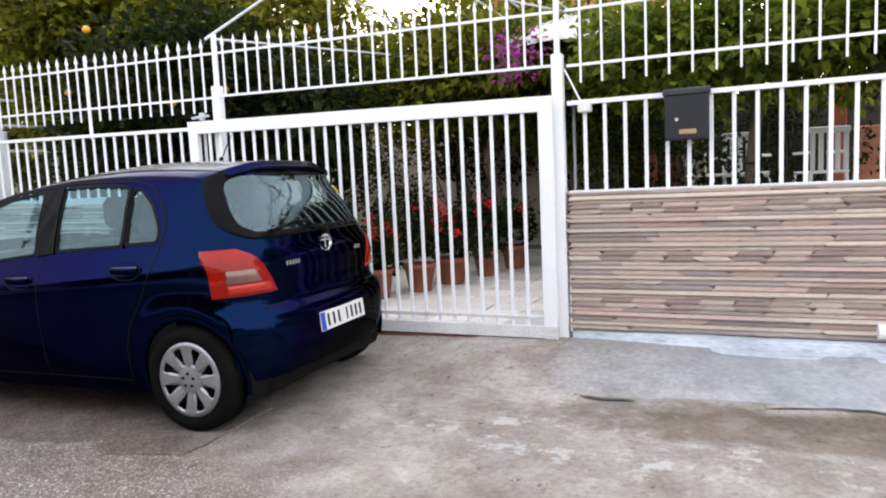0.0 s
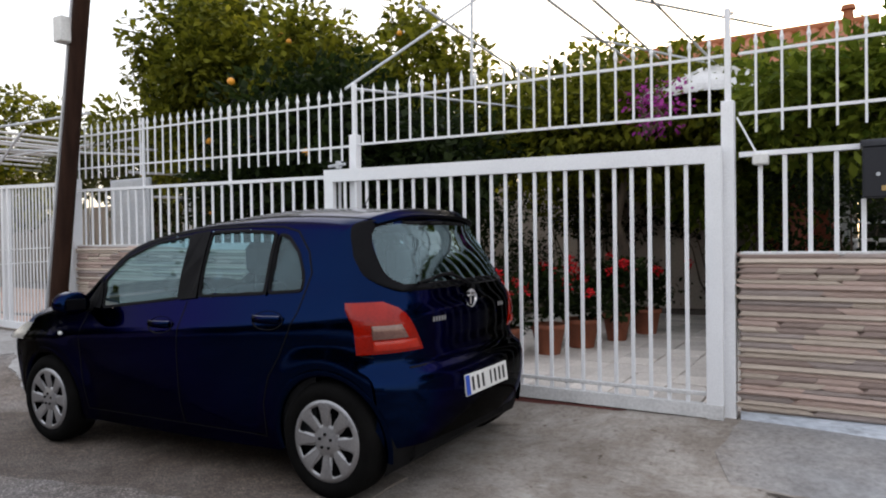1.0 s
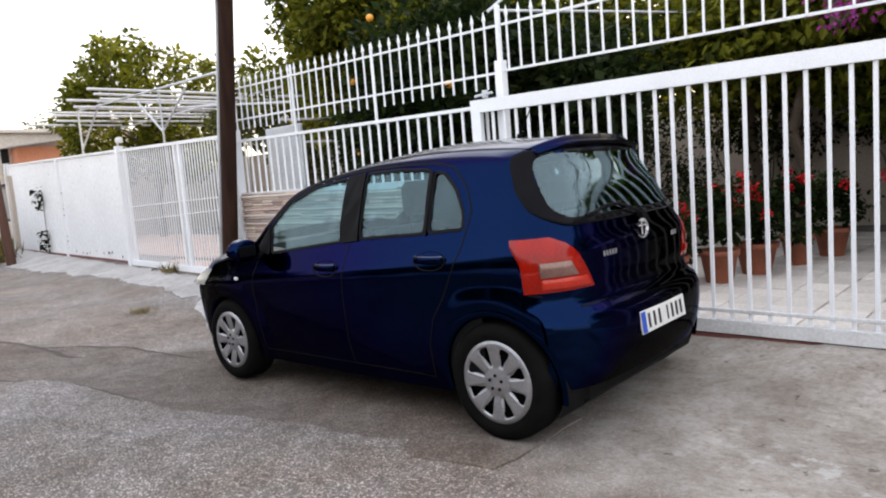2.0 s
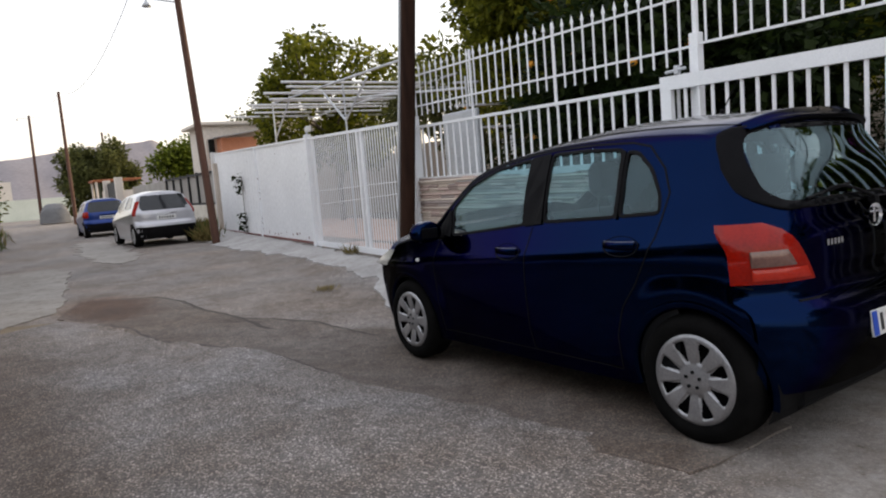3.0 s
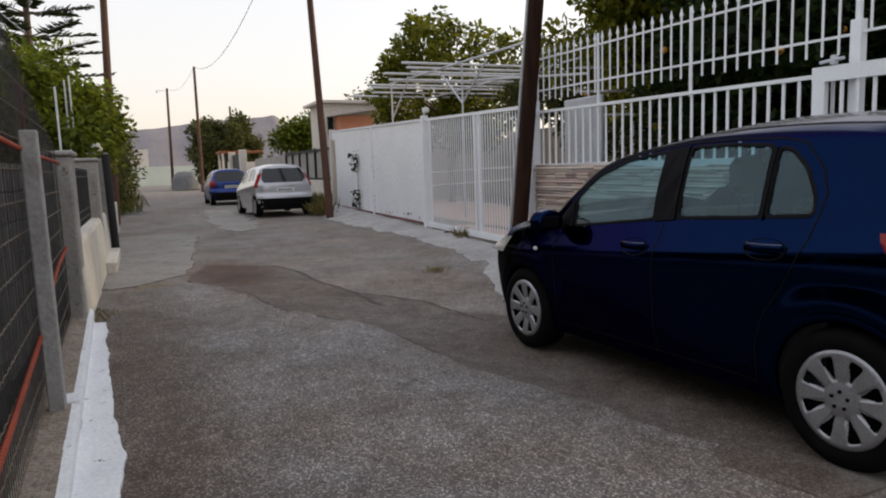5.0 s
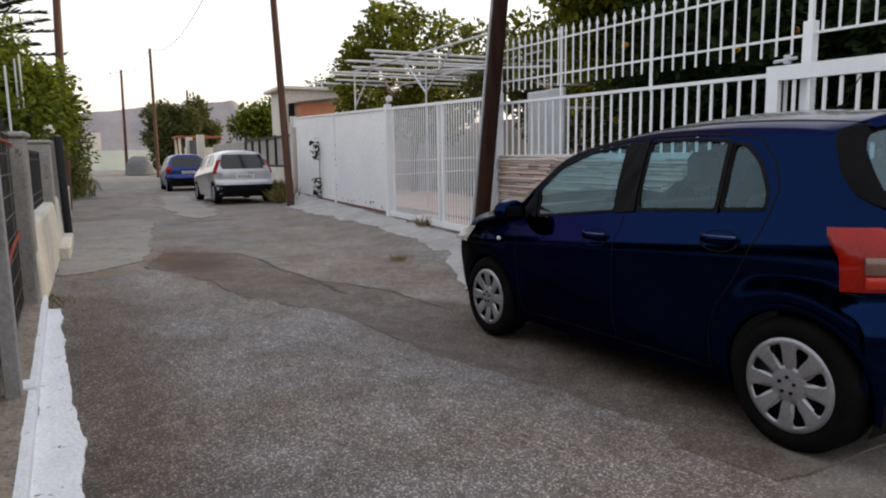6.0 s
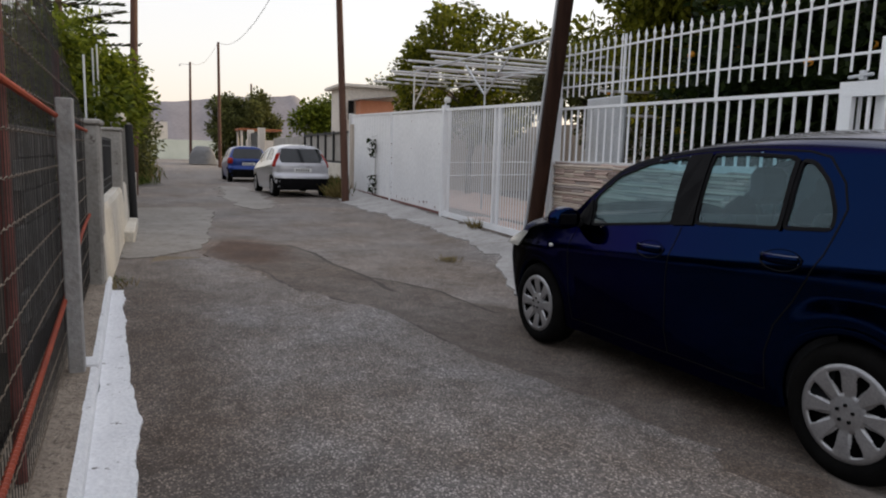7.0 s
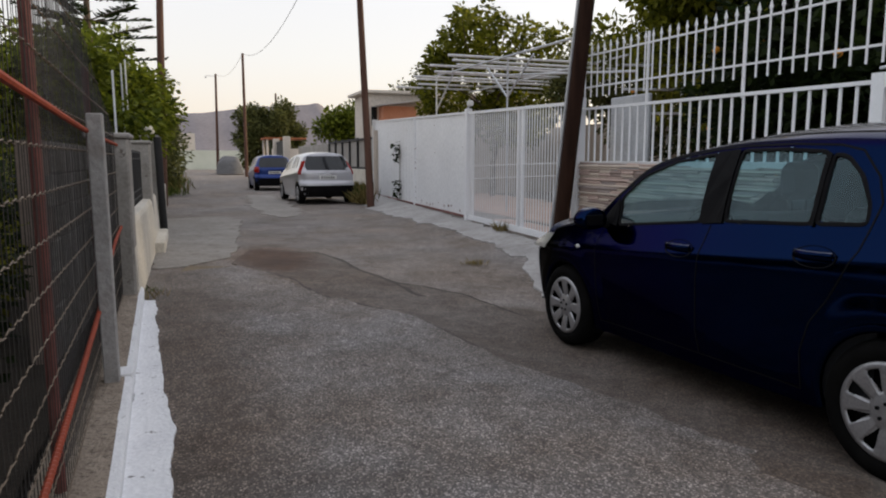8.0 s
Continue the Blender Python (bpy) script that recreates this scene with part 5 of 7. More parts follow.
def glyph_bars(parent, at, wide, high, n, mat, turn=Matrix()):
    """Writing that stays unread: a row of plain upright bars."""
    for k in range(n):
        bm = bare()
        x = (k + 0.5) / n * wide
        box(bm, -0.002, 0.002, x - wide / n * 0.3, x + wide / n * 0.3, 0, high)
        part("letter_bar", bm, mat, parent, at=Matrix.Translation(at) @ turn)


def seat(parent, x, y, wide):
    st = new("seat")
    st.parent = parent
    st.matrix_basis = Matrix.Translation((x, y, 0.0))
    bm = bare()
    box(bm, -0.5, 0.0, -wide / 2, wide / 2, 0.35, 0.55, 0.05)
    part("cushion", bm, CABIN, st)
    bm = bare()
    box(bm, -0.07, 0.07, -wide / 2, wide / 2, 0.5, 1.08, 0.045)
    bmesh.ops.rotate(bm, cent=(0, 0, 0.5), matrix=Euler((0, radians(14), 0)).to_matrix(), verts=bm.verts[:])
    part("backrest", bm, CABIN, st)
    return st


def headrest(parent, x, y, z, w=0.25):
    bm = bare()
    box(bm, x - 0.045, x + 0.045, y - w / 2, y + w / 2, z, z + 0.2, 0.04)
    for dy in (-0.06, 0.06):
        rod(bm, (x, y + dy, z - 0.1), (x, y + dy, z + 0.02), 0.007)
    part("headrest", bm, CABIN, parent, "grey headrest on two rods")


def hatchback(at, label, paint, detail=True):
    s = Shell()
    car = thing("car", label, "car", at)
    body = part("body", car_body(s, bare()), paint, car, smooth=True)
    # underside and wheel housings
    bm = bare()
    box(bm, -2.0, -0.42, -0.74, 0.74, 0.17, 0.3, 0.03)
    box(bm, -3.1, 0.34, -0.56, 0.56, 0.15, 0.42, 0.03)
    part("underbody", bm, TRIM, car, "black underbody")
    for hx, hz, r in ARCHES:
        for sign in (-1, 1):
            bm = bare()
            rows = []
            for d in (0.0, 0.24):
                rows.append([(hx + (r - 0.003) * math.cos(a), sign * (s.width(hx, 0.5) - 0.07 - d), hz + (r - 0.003) * math.sin(a)) for a in [math.pi * (1.15 - 1.3 * k / 24) for k in range(25)]])
            rows.append([(hx + 0.02 * math.cos(a), sign * (s.width(hx, 0.5) - 0.255), hz + 0.02 * math.sin(a)) for a in [math.pi * (1.15 - 1.3 * k / 24) for k in range(25)]])
            sheet(bm, rows)
            part("wheel_housing", bm, TRIM, car, "black wheel housing")
            bm = bare()
            rows = []
            for q, up in ((-0.02, -0.02), (-0.013, 0.001), (0.002, 0.0025), (0.014, 0.002), (0.022, 0.0004)):
                rows.append([s.flank(hx + (r + q) * math.cos(a), hz + (r + q) * math.sin(a), up, sign) for a in [math.pi * (1.08 - 1.16 * k / 48) for k in range(49)]])
            sheet(bm, rows)
            part("arch_lip", bm, paint, car, "", True)
            wheel(car, (hx, sign * 0.82, hz), sign)
    # side glass, frames
    for sign in (-1, 1):
        holes = [rounded(p, 0.028) for p in WINDOWS.values()]
        for name, poly in WINDOWS.items():
            part("window_seal", ring(lambda x, z, up: s.flank(x, z, up, sign), rounded(poly, 0.03, 3), ((-0.011, -0.006), (-0.008, 0.003), (0.0, 0.004), (0.007, 0.003), (0.009, 0.0))), TRIM, car, "black rubber window seal")
        for poly in ([(-1.178, 1.392), (-1.02, 1.405), (-0.972, 1.012), (-1.133, 0.998)], [(-0.478, 1.374), (-0.455, 1.366), (-0.416, 1.036), (-0.438, 1.034)], [(-1.885, 0.93), (-1.905, 1.12), (-2.07, 0.955)]):
            part("pillar_trim", pane(s, poly, 0.011, sign, 3), TRIM, car, "matt black pillar trim")
        for name, poly in WINDOWS.items():
            ob = part(name, pane(s, rounded(poly, 0.03), -0.008, sign), GLASS, car)
            ob.visible_shadow = False
    # windscreen
    bm = bare()
    rows = []
    for i in range(15):
        x = -2.2 + 0.86 * i / 14
        e, tz = s.side_top(x), s.top(x)
        w = s.width(x, e)
        rows.append([(x, y, e + (tz - e) * (1 - abs(y / w) ** 3.6) - 0.004) for y in [0.93 * w * (k / 8 - 1) for k in range(17)]])
    sheet(bm, rows)
    part("windscreen", bm, GLASS, car, smooth=True).visible_shadow = False
    # tail glass with its black border
    def tail_at(y, z, up):
        return Vector((s.rear(z, y) + up, y, z))
    rg = rounded(s.rear_glass, 0.06)
    bm = bare()
    p = dense(rg)
    cy, cz = 0.0, 1.23
    sheet(bm, [[tail_at(cy + (a - cy) * q, cz + (b - cz) * q, 0.003) for a, b in p] for q in (1.02, 0.85, 0.7, 0.55, 0.4, 0.25, 0.1, 0.01)], True)
    bmesh.ops.recalc_face_normals(bm, faces=bm.faces[:])
    part("tailgate_window", bm, GLASS_DARK, car, "dark tailgate window", True).visible_shadow = False
    outer = rounded([(-0.585, 1.42), (-0.685, 1.25), (-0.705, 1.1), (-0.6, 1.04), (0.6, 1.04), (0.705, 1.1), (0.685, 1.25), (0.585, 1.42)], 0.06)
    bm = bare()
    pairs = list(zip(rg, outer))
    fine = []
    for (a0, b0), (a1, b1) in zip(pairs, pairs[1:] + pairs[:1]):
        for k in range(6):
            q = k / 6
            fine.append(((a0[0] + (a1[0] - a0[0]) * q, a0[1] + (a1[1] - a0[1]) * q), (b0[0] + (b1[0] - b0[0]) * q, b0[1] + (b1[1] - b0[1]) * q)))
    rows = []
    for q, up in ((-0.06, 0.005), (0.0, 0.006), (0.33, 0.006), (0.66, 0.006), (1.0, 0.006), (1.02, 0.0)):
        rows.append([tail_at(a[0] + (b[0] - a[0]) * q, a[1] + (b[1] - a[1]) * q, up) for a, b in fine])
    sheet(bm, rows, True)
    bmesh.ops.recalc_face_normals(bm, faces=bm.faces[:])
    part("tailgate_window_border", bm, FRIT, car, "black glazed border of the tailgate window", True)
    # small roof spoiler over the glass
    bm = bare()
    rows = []
    for k in range(29):
        y = 0.53 * (k / 14 - 1)
        z0, z1 = s.roof(-0.08, y), s.roof(0.2, y)
        xe = s.rear(z1, y)
        rows.append([(-0.08, y, z0 + 0.001), (xe - 0.06, y, s.roof(0.12, y) + 0.002), (xe + 0.035, y, z1 - 0.002), (xe + 0.036, y, z1 - 0.009), (xe - 0.0, y, z1 - 0.02)])
    sheet(bm, rows)
    part("spoiler", bm, paint, car, "", True)
    bm = bare()
    sheet(bm, [[(s.rear(s.roof(0.2, y), y) + 0.036, y, s.roof(0.2, y) - 0.008), (s.rear(s.roof(0.2, y), y) + 0.012, y, s.roof(0.2, y) - 0.022)] for y in [0.53 * (k / 14 - 1) for k in range(29)]])
    part("spoiler_edge", bm, TRIM, car, "black strip under the spoiler")
    # lamps at the tail
    def x_side(z):
        return 0.13 + 0.075 * step(1.0, 0.86, z) - 0.0
    def y_rear(z):
        return smooth_lerp([(0.74, 0.505), (0.85, 0.56), (0.94, 0.615), (0.98, 0.66), (1.0, 0.7)], z)
    def tail_patch(za, zb, ya, yb, out):
        b4 = bare()
        rows = []
        for j in range(5):
            z = za + (zb - za) * j / 4
            row = []
            for k in range(17):
                y = -(ya(z) + (yb(z) - ya(z)) * (k / 16) ** 1.6)
                slope = (s.rear(z, y + 0.002) - s.rear(z, y - 0.002)) / 0.004
                nrm = Vector((1, -slope, 0)).normalized()
                row.append(Vector((s.rear(z, y), y, z)) + nrm * (out - (0.003 if j in (0, 4) or k in (0, 16) else 0)))
            rows.append(row)
        sheet(b4, rows)
        bmesh.ops.recalc_face_normals(b4, faces=b4.faces[:])
        return b4
    for sign in (-1, 1):
        red = wrap_lamp(s, 0.745, 1.0, x_side, lambda z: y_rear(z), 0.012)
        lens = tail_patch(0.818, 0.886, lambda z: s.width(0.2, z) - 0.05, lambda z: y_rear(z) + 0.075, 0.0185)
        fog = tail_patch(0.762, 0.808, lambda z: s.width(0.2, z) - 0.05, lambda z: y_rear(z) + 0.03, 0.0175)
        if sign > 0:
            mirrored(red), mirrored(lens), mirrored(fog)
        lamp = part("tail_lamp", red, LAMP_RED, car, "glossy red tail lamp", True)
        part("reversing_lens", lens, LAMP_CLEAR, lamp, "pale clear lens", True)
        part("reflector", fog, LAMP_AMBER, lamp, "orange-red lower lens", True)
    # bumper step, plate, badge, wiper
    def tail_strip(name, za, zb, wide, out, mat, lab):
        bm = bare()
        sheet(bm, [[(s.rear(z, y) + out, y, z) for y in [wide * (k / 12 - 1) for k in range(25)]] for z in (za, (za + zb) / 2, zb)])
        return part(name, bm, mat, car, lab, True)
    tail_strip("tailgate_gap", 0.66, 0.668, 0.62, 0.004, TRIM, "dark gap above the bumper")
    plate = new("number_plate")
    plate.parent = car
    plate.matrix_basis = Matrix.Translation((0.508, -0.26, 0.452)) @ pose(0, 0, 0, 0, -6, 0)
    bm = bare()
    box(bm, -0.008, 0.004, 0, 0.52, 0, 0.115, 0.002)
    part("plate", bm, PLATE, plate, "white number plate")
    bm = bare()
    box(bm, 0.004, 0.006, 0.0, 0.045, 0.004, 0.111)
    part("blue_band", bm, PLATE_BLUE, plate, "blue band")
    for k, (a, wdt) in enumerate(((0.07, 0.042), (0.13, 0.042), (0.19, 0.042), (0.29, 0.03), (0.345, 0.042), (0.4, 0.042), (0.455, 0.042))):
        bm = bare()
        box(bm, 0.0045, 0.0065, a, a + wdt * 0.55, 0.02, 0.095)
        part("plate_bar", bm, INK, plate)
    bm = bare()
    rows = [[(s.rear(0.965, 0) + 0.012 + 0.004 * math.cos(b), 0.062 * math.cos(a) * (1 + 0.13 * math.cos(b)), 0.965 + 0.044 * math.sin(a) * (1 + 0.18 * math.cos(b))) for b in [2 * math.pi * j / 8 for j in range(8)]] for a in [2 * math.pi * i / 32 for i in range(33)]]
    sheet(bm, rows, True)
    bmesh.ops.recalc_face_normals(bm, faces=bm.faces[:])
    badge = part("badge", bm, CHROME, car, "chrome oval badge", True)
    bm = bare()
    box(bm, s.rear(0.965, 0) + 0.006, s.rear(0.965, 0) + 0.014, -0.008, 0.008, 0.93, 1.0, 0.002)
    box(bm, s.rear(0.965, 0) + 0.006, s.rear(0.965, 0) + 0.014, -0.04, 0.04, 0.975, 0.985, 0.002)
    part("badge_bar", bm, CHROME, badge)
    for k in range(5):
        y = -0.42 + 0.026 * k
        bm = bare()
        box(bm, s.rear(0.885, y) + 0.001, s.rear(0.885, y) + 0.005, y, y + 0.018, 0.872, 0.898)
        part("letter_bar", bm, CHROME, car)
    for k in range(3):
        y = 0.36 + 0.03 * k
        bm = bare()
        box(bm, s.rear(0.9, y) + 0.001, s.rear(0.9, y) + 0.005, y, y + 0.02, 0.888, 0.912)
        part("letter_bar", bm, CHROME, car)
    wp = new("rear_wiper")
    wp.parent = car
    bm = bare()
    rod(bm, (s.rear(1.02, 0.05) - 0.01, 0.05, 1.025), (s.rear(1.02, 0.05) + 0.03, 0.05, 1.03), 0.022, n=12)
    part("pivot", bm, TRIM, wp)
    bm = bare()
    prev = None
    for k in range(9):
        q = k / 8
        y = 0.05 - 0.42 * q
        z = 1.04 + 0.075 * math.sin(math.pi * 0.8 * q)
        p = (s.rear(z, y) + 0.03 - 0.012 * q, y, z)
        if prev:
            rod(bm, prev, p, 0.009 - 0.003 * q)
        prev = p
    part("arm", bm, TRIM, wp, "black wiper arm")
    bm = bare()
    rod(bm, (s.rear(1.12, -0.1) + 0.018, -0.1, 1.12), (s.rear(1.08, -0.46) + 0.02, -0.46, 1.08), 0.007)
    part("blade", bm, TRIM, wp, "black wiper blade")
    bm = bare()
    rod(bm, (0.0, 0.5, 0.26), (0.36, 0.5, 0.25), 0.022, n=12)
    part("exhaust_pipe", bm, TRIM, car, "dark exhaust pipe")
    # door seams: fine dark lines over the flank
    def seam(points, name="door_seam", sign=-1, wdt=0.0035):
        bm = bare()
        pts = [Vector(p) for p in points]
        fine = []
        for a, b in zip(pts, pts[1:]):
            fine += [a.lerp(b, k / 6) for k in range(6)]
        fine.append(pts[-1])
        rows = []
        for k, p in enumerate(fine):
            d = (fine[min(k + 1, len(fine) - 1)] - fine[max(k - 1, 0)]).normalized()
            nrm = Vector((-d.y, d.x)) * wdt
            rows.append([s.flank(*(p + nrm), 0.0016, sign), s.flank(*(p - nrm), 0.0016, sign)])
        sheet(bm, rows)
        return part(name, bm, TRIM, car)
    for sign in (-1, 1):
        seam([(-1.05, 0.995), (-1.075, 0.86), (-1.1, 0.7), (-1.12, 0.4), (-1.1, 0.27)], sign=sign)
        seam([(-0.15, 1.02), (-0.165, 0.95), (-0.22, 0.84), (-0.29, 0.72), (-0.38, 0.6), (-0.43, 0.45), (-0.43, 0.27)], sign=sign)
        seam([(-0.15, 1.02), (-0.138, 1.15), (-0.19, 1.26), (-0.31, 1.375), (-0.43, 1.404)], sign=sign, wdt=0.0045)
        seam([(-0.43, 1.404), (-0.7, 1.418), (-1.0, 1.418), (-1.2, 1.405), (-1.49, 1.362), (-1.73, 1.284), (-1.95, 1.11)], sign=sign, wdt=0.005)
        seam([(-2.02, 0.91), (-2.06, 0.8), (-2.07, 0.5), (-2.04, 0.27)], sign=sign)
        seam([(-0.43, 0.27), (-1.1, 0.27), (-2.04, 0.27)], sign=sign)
        seam([(-2.78, 0.82), (-2.9, 0.7), (-2.84, 0.52)], sign=sign)
        seam([(0.225, 0.742), (0.3, 0.735)], sign=sign)
        # handles
        for hx, hz in ((-1.245, 0.85), (-0.366, 0.902)):
            h = new("door_handle")
            h.parent = car
            bm = bare()
            rows = []
            for r in (1.0, 0.75, 0.35, 0.02):
                rows.append([s.flank(hx + 0.115 * r * math.cos(a), hz + 0.05 * r * math.sin(a), 0.0025 - 0.03 * (1 - r), sign) for a in [2 * math.pi * k / 28 for k in range(28)]])
            sheet(bm, rows, True)
            # body-coloured hollow drawn black: its dark reflection is put into the colour
            part("recess", bm, TRIM, h, "recess behind the handle, blackened like its dark reflection", True)
            bm = bare()
            rows = []
            for k in range(11):
                q = k / 10
                x = hx - 0.1 + 0.2 * q
                o = 0.012 + 0.022 * math.sin(math.pi * q) ** 0.6
                z = hz + 0.008
                y0 = s.width(x, z) + o
                rows.append([(x, sign * (y0 + 0.01 * math.cos(a)), z + 0.02 * math.sin(a)) for a in [2 * math.pi * i / 8 for i in range(8)]])
            sheet(bm, rows, True)
            bmesh.ops.recalc_face_normals(bm, faces=bm.faces[:])
            part("grip", bm, paint, h, "", True)
        # mirror, indicator
        m = new("wing_mirror")
        m.parent = car
        bm = bare()
        bmesh.ops.create_uvsphere(bm, u_segments=20, v_segments=12, radius=1.0)
        for v in bm.verts:
            v.co = Vector((v.co.x * 0.095 + (0.03 if v.co.x > 0 else 0) * v.co.x, v.co.y * 0.115, v.co.z * 0.085 * (1.0 if v.co.z > 0 else 0.8)))
            if v.co.x > 0.06:
                v.co.x = 0.06
        bmesh.ops.translate(bm, vec=(-2.03, sign * 0.91, 0.965), verts=bm.verts[:])
        part("housing", bm, paint, m, "", True)
        bm = bare()
        box(bm, -1.974, -1.968, sign * 0.91 - 0.065, sign * 0.91 + 0.065, 0.93, 1.0, 0.002)
        part("mirror_glass", bm, FRIT, m, "mirror glass")
        bm = bare()
        rod(bm, (-2.0, sign * 0.76, 0.93), (-2.02, sign * 0.87, 0.945), 0.028, n=10)
        part("stalk", bm, TRIM, m, "black mirror stalk")
        bm = bare()
        c = s.flank(-2.275, 0.76, 0.002, sign)
        bmesh.ops.create_uvsphere(bm, u_segments=14, v_segments=8, radius=1.0, matrix=Matrix.Translation(c) @ Matrix.Diagonal((0.026, 0.008, 0.014, 1)))
        part("side_indicator", bm, PLATE, car, "small pale side indicator", True)
        # headlamp
        bm = bare()
        rows = []
        for j in range(7):
            z = 0.7 + 0.12 * j / 6
            rows.append([Vector((x, sign * (s.width(x, z) + 0.006), z)) for x in [-3.06 + 0.05 * j + (0.3 - 0.035 * j) * k / 6 for k in range(7)]])
        sheet(bm, rows)
        part("headlamp", bm, HEAD_LENS, car, "clear headlamp lens", True)
    bm = bare()
    rod(bm, (-0.34, 0.0, 1.52), (-0.33, 0.0, 1.545), 0.014, n=8)
    rod(bm, (-0.33, 0.0, 1.54), (-0.24, 0.0, 1.68), 0.004, n=6)
    part("aerial", bm, TRIM, car, "short black roof aerial")
    for y in (-0.52, 0.52):
        bm = bare()
        sheet(bm, [[(x, y + d, s.side_top(x) + (s.top(x) - s.side_top(x)) * (1 - abs(y / s.width(x, s.side_top(x))) ** 3.6) + 0.003) for d in (-0.008, 0.008)] for x in [-1.3 + 0.1 * k for k in range(15)]])
        part("roof_strip", bm, TRIM, car, "black roof gutter strip")
    # cabin
    for y in (-0.37, 0.37):
        st = seat(car, -1.05, y, 0.5)
        headrest(st, 0.2 - 0.02, 0.0, 1.13)
    st = seat(car, -0.25, 0, 1.2)
    for y in (-0.38, 0.0, 0.38):
        headrest(st, 0.16, y, 1.09)
    bm = bare()
    rows = [[(x, y, z) for y in (-0.68, -0.3, 0.3, 0.68)] for x, z in ((-2.15, 0.98), (-1.9, 0.96), (-1.72, 0.92), (-1.66, 0.75), (-1.66, 0.4))]
    sheet(bm, rows)
    part("dashboard", bm, TRIM, car, "dark grey dashboard")
    bm = bare()
    rows = [[(-1.52 + 0.08 * math.sin(a) * 0.4 + 0.012 * math.cos(b), -0.37 + (0.18 + 0.014 * math.cos(b)) * math.cos(a), 0.92 + (0.17 + 0.014 * math.sin(b)) * math.sin(a)) for b in [2 * math.pi * j / 6 for j in range(6)]] for a in [2 * math.pi * i / 28 for i in range(29)]]
    sheet(bm, rows, True)
    part("steering_wheel", bm, TRIM, car, "black steering wheel", True)
    for sign in (-1, 1):
        bm = bare()
        sheet(bm, [[(x, sign * (s.width(x, 0.9) - 0.07), z) for x in (-1.95, -1.5, -1.0, -0.5, -0.1)] for z in (0.25, 0.6, 0.9)])
        part("door_lining", bm, CABIN, car, "dark door lining")
    bm = bare()
    box(bm, -2.1, 0.3, -0.7, 0.7, 0.3, 0.36)
    part("cabin_floor", bm, CABIN, car)
    return car


hatchback(pose(0.006, 0.86, -0.016, 0, -1.05, 0.75), "dark navy blue five-door hatchback parked beside the gate", PAINT_NAVY)


# ---- plants ----
LEAF_CITRUS = leafy("citrus_leaves", (0.03, 0.042, 0.004), (0.18, 0.185, 0.018))
LEAF_BRIGHT = leafy("fresh_green_leaves", (0.0503, 0.0818, 0.0076), (0.1698, 0.2076, 0.0252))
LEAF_MID = leafy("green_hedge_leaves", (0.035, 0.055, 0.006), (0.17, 0.2, 0.022))
# greens lowered to near black, so the leaf colour carries part of the deep shade
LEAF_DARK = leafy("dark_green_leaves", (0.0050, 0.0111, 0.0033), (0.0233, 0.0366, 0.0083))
LEAF_OLIVE = leafy("olive_green_leaves", (0.04, 0.05, 0.017), (0.13, 0.135, 0.045))
LEAF_DRY = leafy("dry_grass_blades", (0.12, 0.09, 0.03), (0.26, 0.21, 0.08))
LEAF_GRASS = leafy("green_grass_blades", (0.05, 0.075, 0.015), (0.13, 0.16, 0.04))
PETAL_RED = leafy("red_petals", (0.5, 0.01, 0.015), (0.75, 0.03, 0.04))
PETAL_PURPLE = leafy("purple_bracts", (0.22, 0.02, 0.16), (0.42, 0.06, 0.32))
FRUIT = surface("orange_fruit_peel", (0.7, 0.26, 0.02), (0.85, 0.38, 0.03), 0.45, coarse=9, fine=120, bump=0.2)
BARK = surface("rough_bark", (0.07, 0.05, 0.035), (0.15, 0.11, 0.08), 0.9, coarse=5, fine=40, bump=0.9, depth=0.02, scale=(4, 4, 0.8))
CLAY = surface("terracotta_pot", (0.2, 0.06, 0.03), (0.3, 0.1, 0.05), 0.8, coarse=5, fine=50, bump=0.3)
ROOF_TILE = surface("clay_roof_tile", (0.24, 0.075, 0.028), (0.4, 0.14, 0.055), 0.8, coarse=3, fine=40, bump=0.5, wear=(0.18, 0.1, 0.07), wear_at=0.62)
HOUSE_WALL = surface("house_plaster", (0.42, 0.36, 0.3), (0.55, 0.48, 0.41), 0.85, coarse=1.2, fine=30, bump=0.3)
DOOR_WOOD = surface("red_brown_door", (0.24, 0.05, 0.025), (0.36, 0.09, 0.045), 0.5, coarse=3, fine=30, bump=0.3, scale=(6, 6, 0.7))
YELLOW = surface("yellow_plastic", (0.6, 0.42, 0.02), (0.72, 0.52, 0.04), 0.5, coarse=4, fine=40, bump=0.05)
# plaster in a near-black tone, far below the house plaster
BLOCK_DARK = surface("near_black_plaster", (0.02, 0.017, 0.014), (0.045, 0.038, 0.03), 0.9, coarse=1.2, fine=20, bump=0.4)
AWNING = surface("orange_plaster", (0.5, 0.2, 0.11), (0.62, 0.28, 0.17), 0.8, coarse=1.5, fine=20, bump=0.3)


def leaf(bm, p, d, up, ln, wd, fold=0.25):
    """A folded leaf of two quads at p, pointing along d."""
    side = d.cross(up)
    if side.length < 1e-4:
        side = Vector((1, 0, 0))
    side.normalize()
    nrm = side.cross(d).normalized()
    a, tip = bm.verts.new(p), bm.verts.new(p + d * ln - nrm * ln * 0.15)
    m1 = bm.verts.new(p + d * ln * 0.45 + side * wd - nrm * wd * fold)
    m2 = bm.verts.new(p + d * ln * 0.45 - side * wd - nrm * wd * fold)
    bm.faces.new((a, m1, tip))
    bm.faces.new((a, tip, m2))


